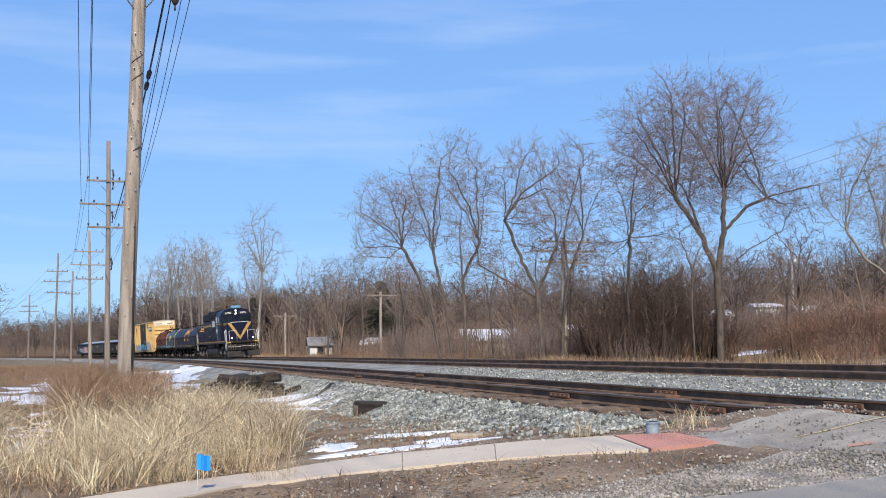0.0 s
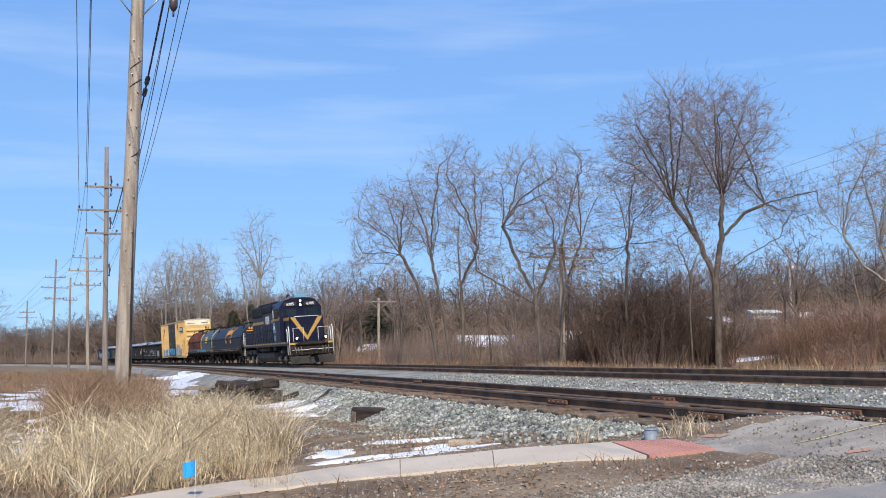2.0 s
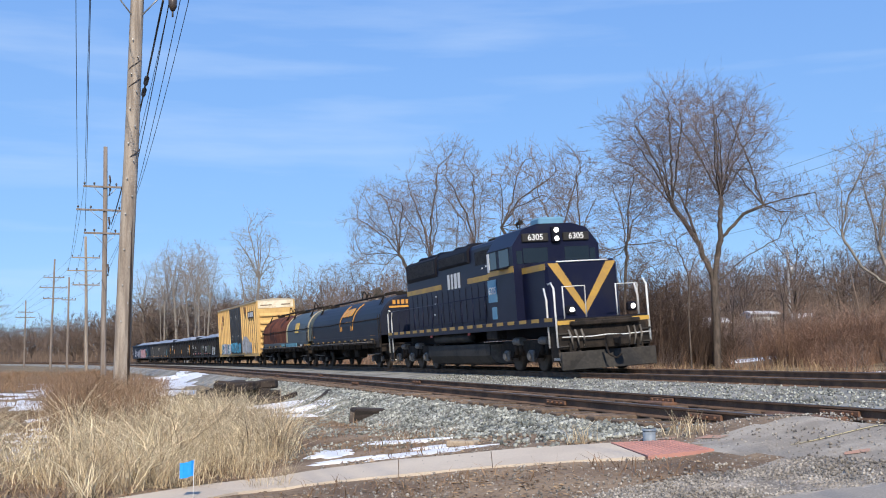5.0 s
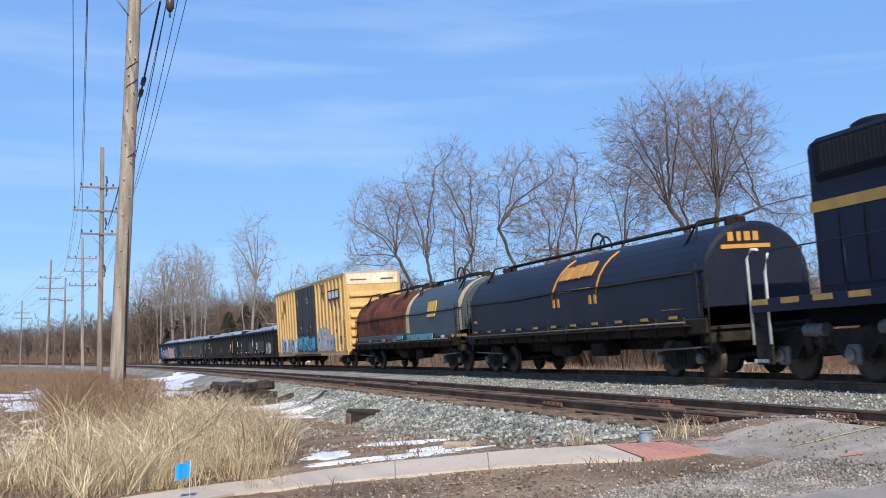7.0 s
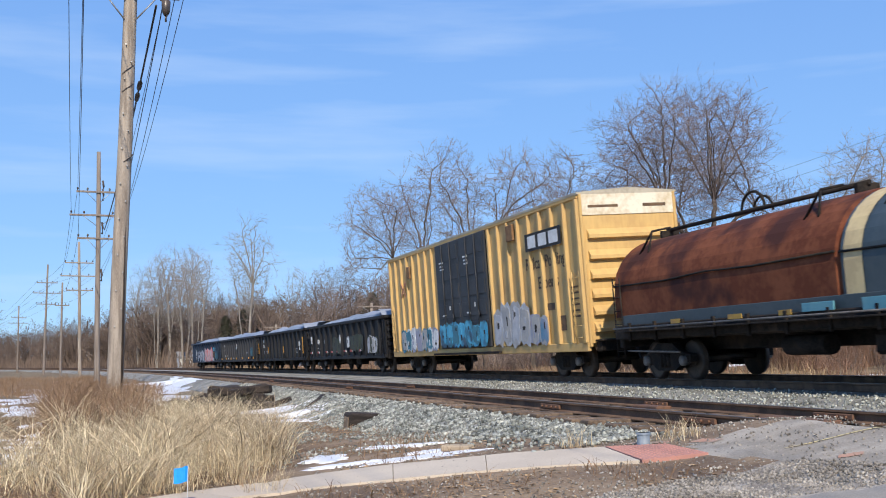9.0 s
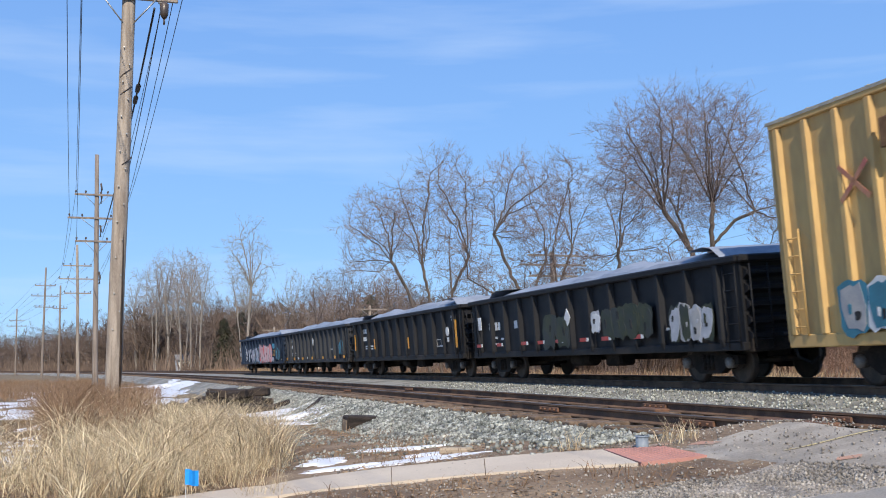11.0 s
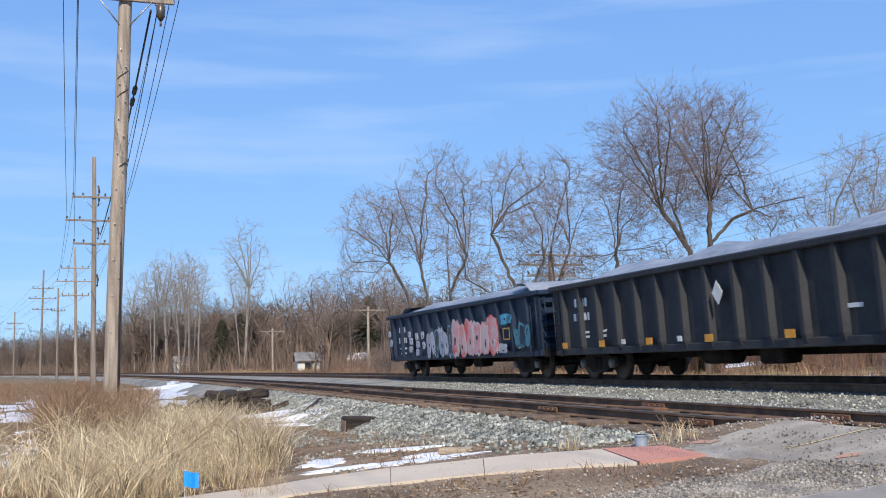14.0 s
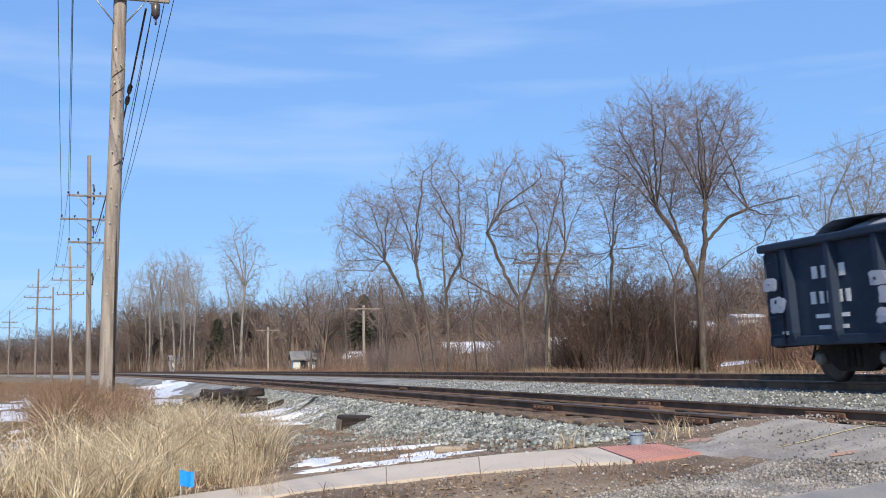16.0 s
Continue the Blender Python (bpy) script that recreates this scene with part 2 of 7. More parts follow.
def verge_z(s, u):
    """The ground on the near side of the line, which climbs towards the level crossing."""
    z = BASE
    toe = 0.04 * min(8.5, max(0.0, -4.5 - s))
    if u <= -9.4:
        return z + toe * min(1.0, max(0.0, (u + 12.2) / 2.8))
    z += toe
    return z + ease(-12.2, -14.4, s) * (-0.07 - z) * min(1.0, (u + 9.4) / 1.1)


def verge_at(x, y):
    return verge_z(*line_coords(x, y))


def verge_top(x, y):
    return verge_at(x, y) + 0.018 * noise.noise(Vector((x, y, 0)) * 1.7)


def ground_z(x, y):
    s, u = line_coords(x, y)
    if -39 < s < -4 and -16 < u < 2:
        return -0.95
    z = BASE + 0.05 * noise.noise(Vector((x * 0.25, y * 0.25, 3.1))) * min(1.0, max(0.0, (math.hypot(x, y) - 14) / 10 + (u < -12.5)))
    if u > 2:
        z += 0.25 * min(1, (u - 2) / 6)
        far = max(0.0, u - 20) * (0.25 + 0.75 * min(1, max(0, (x + 40) / 90)))
        z += 14 * (1 - math.exp(-far / 150)) * (1 if s < 600 else 0.5)
    return z


def axis_steps(near, far, step, grow):
    out, w, d = [0.0], step, 0.0
    while d < far:
        w = step if d < near else w * grow
        d += w
        out.append(d)
    return [-a for a in reversed(out[1:])] + out


def build_ground():
    xs, ys = axis_steps(30, 2500, 1.0, 1.25), [15 + a for a in axis_steps(32, 2500, 1.0, 1.25)]
    vs = [(x, y, ground_z(x, y)) for y in ys for x in xs]
    n = len(xs)
    fs = [(j * n + i, j * n + i + 1, (j + 1) * n + i + 1, (j + 1) * n + i) for j in range(len(ys) - 1) for i in range(n - 1)]
    structure("ground", Shape().add(vs, fs, True), M["ground"], "flat winter ground with dead brown grass", "ground", False)


def build_line():
    bed = [(-10.25, -0.80), (-9.75, -0.60), (-9.0, -0.32), (-8.6, -0.262), (-6.1, -0.262), (-5.4, -0.35), (-3.0, -0.36), (-1.9, -0.27), (-1.3, -0.235), (1.3, -0.09), (1.9, -0.12), (3.4, -0.60), (3.8, -0.80)]
    structure("ballast_bed", arc_strip(bed, -190, 620, 2.5, False), M["ballast"], "pale grey crushed stone bed under two tracks", "ballast", False)
    rail = [(-0.07, -0.17), (0.07, -0.17), (0.07, -0.155), (0.012, -0.13), (0.012, -0.045), (0.036, -0.03), (0.036, -0.004), (-0.036, -0.004), (-0.036, -0.03), (-0.012, -0.045), (-0.012, -0.13), (-0.07, -0.155)]
    head = [(-0.033, -0.012), (0.033, -0.012), (0.031, 0.0), (-0.031, 0.0)]
    for name, u0, z0, cant in (("far_track", 0.0, 0.0, CANT), ("near_track", NEAR_U, NEAR_Z, 0.0)):
        track = thing(name, "rusty steel railway track on wooden ties and pale ballast", "railway track", kind="structure")
        for side in (-0.7535, 0.7535):
            c, s_ = math.cos(cant), math.sin(cant)
            deep = 1.0 if cant else 0.72
            tilt = lambda prof: [(u0 + (side + a) * c - b * deep * s_, z0 + b * deep * c + (side + a) * s_) for a, b in prof]
            r = part("rail", arc_strip(tilt(rail), -190, 620, 2.5), M["rail"], track)
            part("rail_head", arc_strip(tilt(head), -190, 620, 2.5), M["rail_head"], r, "worn grey running surface")
        lift = 0.012 if cant else 0.056
        tie = Shape().box((0, 0, -0.26 + lift), (0.22, 2.6, 0.17), 0.012).mesh("tie", M["tie"])
        for i in range(150):
            s = -30 + i * 0.53
            m = car_pose(s, cant)
            m.translation = on_line(s, u0, z0)
            part("tie", tie, None, track, "", m @ pose(0, random.uniform(-0.04, 0.04), random.uniform(-0.012, 0.008), 0, 0, random.uniform(-1.5, 1.5)))
        rest = Shape()
        for i in list(range(-301, 0)) + list(range(150, 1200)):
            s = -30 + i * 0.53
            m = car_pose(s, cant)
            m.translation = on_line(s, u0, z0)
            rest.add([m @ Vector((x, y, z)) for x in (-0.11, 0.11) for y in (-1.3, 1.3) for z in (-0.345 + lift, -0.175 + lift)], [(0, 1, 3, 2), (4, 6, 7, 5), (0, 4, 5, 1), (2, 3, 7, 6), (1, 5, 7, 3)])
        tagged(part("distant_ties", rest, M["tie"], track, fix=False), kind="stuff")


def build_track_bits():
    rusty = mat("rust_brown_timber", (0.17, 0.085, 0.05), (0.11, 0.065, 0.045), 0.95, scale=3, fine=30, bump=0.5, stretch=(1, 4, 4))
    for i, (s, u, n) in enumerate([(-12.6, NEAR_U - 0.42, 1.1), (-12.5, NEAR_U - 0.14, 1.2), (-12.9, NEAR_U + 0.16, 1.0), (-12.7, NEAR_U + 0.46, 1.1), (-9.3, NEAR_U + 0.6, 0.7)]):
        m = car_pose(s, 0)
        m.translation = on_line(s, u, NEAR_Z - 0.18)
        plank = thing("crossing_plank", "rusty brown timber plank between the rails", "plank", m, "crossing planks")
        part("board", Shape().box((0, 0, 0.065), (n, 0.22, 0.07), 0.015), rusty, plank)
    for s in (-9.2, 3.0, 15.0, -12.9):
        for side in (-0.7535, 0.7535):
            m = car_pose(s, 0)
            m.translation = on_line(s, NEAR_U + side, NEAR_Z)
            bar = thing("joint_bar", "rusty bolted joint bar on the rail", "joint bar", m, "rail joint bars")
            part("plate", Shape().box((0, -0.035, -0.065), (0.62, 0.03, 0.06), 0.01), rusty, bar)
            for k in (-0.22, -0.08, 0.08, 0.22):
                part("bolt", Shape().tube([(k, -0.045, -0.065), (k, -0.075, -0.065)], 0.016, 6), rusty, bar)


def slab(outline, thickness=0.10):
    """A slab with the given top outline (x, y, z)."""
    top = [Vector(p) for p in outline]
    return Shape().loft([[p - Vector((0, 0, thickness)) for p in top], top])


def surface_kind(x, y):
    """Which surface lies at a place on the verge."""
    wob = 0.12 * noise.noise(Vector((x * 3, y * 3, 0.5)))
    if y < 6.33 - 0.125 * (x - 1.41):
        return "road" if x > -1.2 else "gravel"
    steps = [(6.0, 3.15), (6.75, 2.70), (7.41, 2.32), (8.05, 1.97), (8.75, 1.93), (8.80, 9)]
    if y < 8.8:
        edge = 3.15
        for (y0, x0), (y1, x1) in zip(steps, steps[1:]):
            if y0 <= y <= y1:
                edge = x0 + (x1 - x0) * (y - y0) / (y1 - y0)
        if x > edge + wob * 0.5:
            return "asphalt"
    if y < 7.12 + 0.13 * (x - 0.37) + wob * 2.2 and x > -0.9 + wob:
        return "gravel"
    return "dirt"


def build_verge():
    ds, du = 0.12, 0.10
    ns, nu = int(35 / ds), int(8.8 / du)
    shapes = {k: ([], [], {}) for k in ("road", "asphalt", "gravel", "dirt")}
    grid = [[on_line(-38 + ds * i, -17.07 + du * j) for j in range(nu + 1)] for i in range(ns + 1)]
    for i in range(ns + 1):
        for j in range(nu + 1):
            p = grid[i][j]
            p.z = verge_z(-38 + ds * i, -17.07 + du * j) + 0.018 * noise.noise(p * 1.7)
    for i in range(ns):
        for j in range(nu):
            c = (grid[i][j] + grid[i + 1][j + 1]) / 2
            vs, fs, ids = shapes[surface_kind(c.x, c.y)]
            q = []
            for a, b in ((i, j), (i, j + 1), (i + 1, j + 1), (i + 1, j)):
                if (a, b) not in ids:
                    ids[a, b] = len(vs)
                    vs.append(grid[a][b])
                q.append(ids[a, b])
            fs.append(q)
    text = {"road": ("road", "worn grey asphalt road beside the crossing", "road"), "asphalt": ("crossing_apron", "cracked grey asphalt ramp up to the rails", "road"),
            "gravel": ("gravel_shoulder", "loose grey gravel along the road edge", "gravel"), "dirt": ("dirt_verge", "bare brown dirt with dead leaves and grass", "ground")}
    for k, (name, label, cat) in text.items():
        structure(name, Shape().add(shapes[k][0], shapes[k][1], True), M[k], label, cat, False)


def build_sidewalk():
    far = [(-3.35, 7.35), (-2.71, 8.38), (-2.18, 9.30), (-1.79, 9.80), (-1.26, 10.11), (-0.53, 10.16), (0.0, 9.98), (0.52, 9.83), (1.0, 9.55), (1.39, 9.33)]
    near = [(-2.80, 7.15), (-2.10, 8.10), (-1.73, 8.85), (-1.48, 9.08), (-1.15, 9.19), (-0.47, 9.05), (0.0, 8.93), (0.48, 8.80), (0.95, 8.58), (1.51, 8.29)]

    def at(line, f):
        i = min(len(line) - 2, int(f))
        g = f - i
        return Vector((line[i][0] + (line[i + 1][0] - line[i][0]) * g, line[i][1] + (line[i + 1][1] - line[i][1]) * g, 0))

    walkway = thing("sidewalk", "pale concrete sidewalk slabs along the road", "sidewalk", kind="structure")
    cuts = [0, 1.0, 2.05, 3.35, 5.12, 6.75, 9.0]
    for a, b in zip(cuts, cuts[1:]):
        top, gap = [], 0.008
        steps = [a + gap + (b - a - 2 * gap) * i / 4 for i in range(5)]
        top = [at(far, f) for f in steps] + [at(near, f) for f in reversed(steps)]
        for p in top:
            p.z = verge_at(p.x, p.y) + 0.020
        part("slab", slab(top, 0.12), M["concrete"], walkway)
    corners = [(1.40, 9.32), (1.83, 8.86), (1.99, 8.11), (1.525, 8.285)]
    top = [Vector((x, y, verge_at(x, y) + 0.022)) for x, y in corners]
    pad = part("warning_pad", slab(top, 0.12), M["red_pad"], walkway, "faded brick-red tactile warning pad")
    domes = Shape()
    for i in range(11):
        for j in range(13):
            f, g = (i + 0.5) / 11, (j + 0.5) / 13
            p = top[0].lerp(top[1], f).lerp(top[3].lerp(top[2], f), g)
            domes.loft([[p + Vector((r * math.cos(k * 1.047), r * math.sin(k * 1.047), h)) for k in range(6)] for r, h in ((0.014, -0.002), (0.008, 0.005))])
    part("tactile_domes", domes, M["red_pad"], pad, fix=False)


build_ground()
build_line()
build_track_bits()
build_verge()
build_sidewalk()

# ---- things on the ground ----
def arrays_mesh(name, verts, tris, material):
    """A mesh from arrays of corners and triangles."""
    me = bpy.data.meshes.new(name)
    verts, tris = np.asarray(verts, np.float32).reshape(-1, 3), np.asarray(tris, np.int32).reshape(-1, 3)
    me.vertices.add(len(verts))
    me.vertices.foreach_set("co", verts.ravel())
    me.loops.add(len(tris) * 3)
    me.loops.foreach_set("vertex_index", tris.ravel())
    me.polygons.add(len(tris))
    me.polygons.foreach_set("loop_start", np.arange(0, len(tris) * 3, 3, dtype=np.int32))
    me.update(calc_edges=True)
    me.materials.append(material)
    return me


def stuff(name, me, label, category):
    return tagged(new(name, me), label, category, kind="stuff")


RNG = np.random.default_rng(7)
BED = [(-10.25, -0.80), (-9.75, -0.60), (-9.0, -0.32), (-8.6, -0.262), (-6.1, -0.262), (-5.4, -0.35), (-3.0, -0.36), (-1.9, -0.27), (-1.3, -0.235), (1.3, -0.09), (1.9, -0.12), (3.4, -0.60)]


def bed_z(u):
    for (u0, z0), (u1, z1) in zip(BED, BED[1:]):
        if u0 <= u <= u1:
            return z0 + (z1 - z0) * (u - u0) / (u1 - u0)
    return -0.8


def stones(name, places, sizes, material, label):
    ico = np.array([(1, 0, 0), (-1, 0, 0), (0, 1, 0), (0, -1, 0), (0, 0, 1), (0, 0, -1)]) * 1.1
    tri = np.array([(0, 2, 4), (2, 1, 4), (1, 3, 4), (3, 0, 4), (2, 0, 5), (1, 2, 5), (3, 1, 5), (0, 3, 5)])
    n = len(places)
    q = RNG.normal(size=(n, 4))
    q /= np.linalg.norm(q, axis=1)[:, None]
    w, x, y, z = q.T
    rot = np.stack([np.stack([1 - 2 * (y * y + z * z), 2 * (x * y - w * z), 2 * (x * z + w * y)], -1), np.stack([2 * (x * y + w * z), 1 - 2 * (x * x + z * z), 2 * (y * z - w * x)], -1), np.stack([2 * (x * z - w * y), 2 * (y * z + w * x), 1 - 2 * (x * x + y * y)], -1)], 1)
    v = ico[None] * RNG.uniform(0.72, 1.25, (n, 6, 1)) * RNG.uniform(0.65, 1.2, (n, 1, 3)) * np.asarray(sizes)[:, None, None]
    v = np.einsum("nij,nkj->nki", rot, v) + np.asarray(places)[:, None, :]
    stuff(name, arrays_mesh(name, v, tri[None] + (np.arange(n) * 6)[:, None, None], material), label, "stones")


def build_stones():
    places, sizes = [], []
    while len(places) < 30000:
        u = RNG.uniform(-10.0, -0.9) if RNG.random() < 0.42 else RNG.uniform(-10.0, -8.3)
        s = -15 + 32 * RNG.random() ** 1.5
        z = bed_z(u)
        if u < -8.25:
            g = verge_z(s, u)
            if g > z + 0.02 and RNG.random() < (0.35 if u > -9.45 else 0.88):
                continue
            z = max(z, g)
        if u < -8.2 and s < -13.2 or surface_kind(*on_line(s, u)[:2]) == "asphalt" and u < -8.2:
            continue
        if abs(u - NEAR_U) < 1.32 and RNG.random() < 0.6 or abs(u) < 1.3 and RNG.random() < 0.5:
            continue
        p = on_line(s, u, z + 0.012)
        places.append(p[:])
        sizes.append(RNG.uniform(0.014, 0.034))
    # strays below the toe of the bank
    for _ in range(5200):
        u, s = -9.6 - 2.6 * RNG.random() ** 1.7, RNG.uniform(-11, 6)
        p = on_line(s, u)
        if noise.noise(Vector((p.x * 0.9, p.y * 0.9, 1.7))) < -0.2:
            continue
        places.append((p.x, p.y, verge_top(p.x, p.y) + 0.008))
        sizes.append(RNG.uniform(0.010, 0.026))
    stones("ballast_stones", places, sizes, M["stone"], "pale grey and greenish crushed ballast stones")
    places, sizes = [], []
    while len(places) < 17000:
        x, y = RNG.uniform(-1.2, 3.3), RNG.uniform(6.0, 10.5)
        k = surface_kind(x, y)
        if RNG.random() > {"gravel": 0.9, "dirt": 0.10, "asphalt": 0.07, "road": 0.0}[k]:
            continue
        places.append((x, y, verge_at(x, y) + 0.006))
        sizes.append(0.003 + 0.012 * RNG.random() ** 3.0)
    stones("gravel_stones", places, sizes, M["stone_tan"], "loose grey gravel stones on the shoulder")


def ground_at(x, y):
    s, u = line_coords(x, y)
    if -38 < s < -3.2 and -17 < u < -8.27:
        return verge_z(s, u)
    if -10 < u < 3.4:
        return max(bed_z(u), BASE)
    return ground_z(x, y)


def snow_patch(x, y, rx, ry, turn, seed, ragged=0.75):
    rings, sh = [], Shape()
    n = 56
    for r, h in ((1.0, -0.02), (0.97, 0.006), (0.8, 0.014), (0.45, 0.02), (0.05, 0.022)):
        ring = []
        for i in range(n):
            a = 2 * math.pi * i / n
            w = 1 + ragged * noise.noise(Vector((math.cos(a) * 1.7, math.sin(a) * 1.7, seed * 3.7))) + 0.6 * ragged * noise.noise(Vector((math.cos(a) * 5, math.sin(a) * 5, seed * 1.3))) + 0.3 * ragged * noise.noise(Vector((math.cos(a) * 13, math.sin(a) * 13, seed * 2.3)))
            dx, dy = rx * r * w * math.cos(a), ry * r * w * math.sin(a)
            px, py = x + dx * math.cos(turn) - dy * math.sin(turn), y + dx * math.sin(turn) + dy * math.cos(turn)
            ring.append((px, py, ground_at(px, py) + h))
        rings.append(ring)
    sh.loft(rings, smooth=True)
    tagged(part("snow_patch", sh, M["snow"]), "thin patch of old melting snow on dead grass", "snow", "snow patches")


def build_snow():
    for i, row in enumerate([(-0.25, 10.62, 0.62, 0.26, -0.15), (-0.95, 10.75, 0.36, 0.16, 0.1), (-0.62, 12.35, 0.55, 0.2, -0.4), (-1.25, 11.6, 0.2, 0.35, 0.2), (-0.15, 11.1, 0.3, 0.12, -0.3),
                             (-12.6, 46.5, 1.5, 8.0, 0.22), (-8.9, 35.0, 1.5, 3.6, 0.2), (-7.3, 29.2, 0.7, 1.0, 0.2), (-14.8, 60.0, 2.3, 6.0, 0.3), (-2.9, 22.4, 1.0, 0.8, -0.7), (-3.9, 24.2, 1.2, 0.7, -0.3), (-3.0, 20.6, 0.7, 0.45, -0.2), (-4.9, 24.2, 0.5, 0.4, 0.0), (-2.6, 20.9, 0.5, 0.35, 0.3),
                             (-11.0, 27.5, 1.1, 3.4, 0.25), (-12.8, 34.5, 1.4, 3.6, 0.35), (-9.6, 25.6, 0.9, 1.6, 0.2), (-7.5, 20.2, 0.36, 0.8, 0.2), (-6.5, 17.4, 0.22, 0.5, 0.3), (-5.9, 15.6, 0.26, 0.4, 0.2), (-5.35, 13.5, 0.4, 0.4, 0.2), (-4.9, 12.2, 0.3, 0.3, 0.1), (-5.75, 14.6, 0.35, 0.25, 0.0), (-14.5, 42.0, 1.5, 4.5, 0.3), (-6.5, 16.2, 0.25, 0.3, 0.1), (-17.0, 49.0, 2.0, 4.0, 0.3), (-5.2, 12.9, 0.3, 0.15, 0.2)]):
        snow_patch(*row, seed=i + 1)
    for i, row in enumerate([(29, 52, 6, 1.6, 0.1), (24, 47, 5, 1.0, -0.2), (36, 60, 7, 2.0, 0.2), (20, 70, 8, 2.0, 0.0), (33, 50, 4, 1.0, 0.3)]):
        snow_patch(*row, seed=i + 41)


def build_timbers():
    m = mat("old_black_timber", (0.016, 0.012, 0.010), (0.052, 0.038, 0.030), 0.9, scale=3, fine=40, bump=0.6, stretch=(0.6, 4, 4))
    # tan sawn wood, with the brightness of the lit end put into its colour
    pale = mat("lit_sawn_timber_end", (0.30, 0.23, 0.16), (0.16, 0.12, 0.085), 0.9, scale=8, fine=60, bump=0.3)
    # a short dark block on the stones
    block = thing("tie_offcut", "short dark creosoted tie offcut lying on ballast", "timber", pose(-1.32, 17.9, -0.66, 3, 3, 22))
    part("beam", Shape().box((0, 0, 0.13), (0.58, 0.34, 0.27), 0.03), m, block)
    part("end_grain", Shape().box((-0.294, -0.02, 0.11), (0.012, 0.22, 0.17), 0.004), pale, block, "pale sawn end grain, lightened as the lit face")
    # stack of rotten ties, slumped at its ends
    r = random.Random(4)
    for layer, (x0, x1, n) in enumerate([(-6.0, -4.1, 8), (-5.75, -4.2, 7), (-5.5, -4.45, 5)]):
        for i in range(n):
            x, along = x0 + (x1 - x0) * (i + 0.5) / n, i % 3 != 0
            yaw = r.uniform(-14, 16) if along else r.uniform(58, 98)
            tie = thing("old_tie", "rotten dark brown railway tie in a heap", "railway tie", pose(x + r.uniform(-0.08, 0.08), 26.2 + r.uniform(-0.35, 0.35), BASE + 0.185 * layer - 0.02, r.uniform(-7, 7), r.uniform(-6, 6), yaw), "old ties in a heap")
            part("beam", Shape().box((0, 0, 0.10), (r.uniform(0.7, 1.15) if along else 1.3, 0.24, 0.20), 0.03), m, tie)
    for i, (x, y, yaw, tilt) in enumerate([(-6.15, 25.9, 20, 18), (-3.95, 26.0, -25, -16), (-5.9, 25.6, 70, 10), (-4.3, 25.5, 12, 4), (-6.35, 26.3, -35, 6)]):
        tie = thing("old_tie", "rotten dark brown railway tie in a heap", "railway tie", pose(x, y, BASE + 0.01, 8, tilt, yaw), "old ties in a heap")
        part("beam", Shape().box((0, 0, 0.10), (0.8, 0.22, 0.19), 0.03), m, tie)
    # dark scraps on the slope
    for k, (x, y, z, dx, dy, dz) in enumerate([(-2.9, 23.0, -0.60, 0.32, 2.0, 0.30), (-2.68, 23.3, -0.56, 0.35, 1.6, 0.25), (-2.6, 24.4, -0.42, 0.34, 0.9, 0.12)]):
        scrap = thing("rubber_strip", "twisted black strip of scrap rubber on ballast", "scrap", pose(x, y, z), "black scraps")
        pts = [(dx * t + 0.05 * math.sin(5 * t + k), dy * t, 0.05 + dz * t + 0.05 * math.sin(4 * t)) for t in (0, 0.2, 0.4, 0.6, 0.8, 1)]
        part("strip", Shape().tube(pts, [0.05, 0.06, 0.05, 0.07, 0.05, 0.03], 6), m, scrap)


FLAGS = []


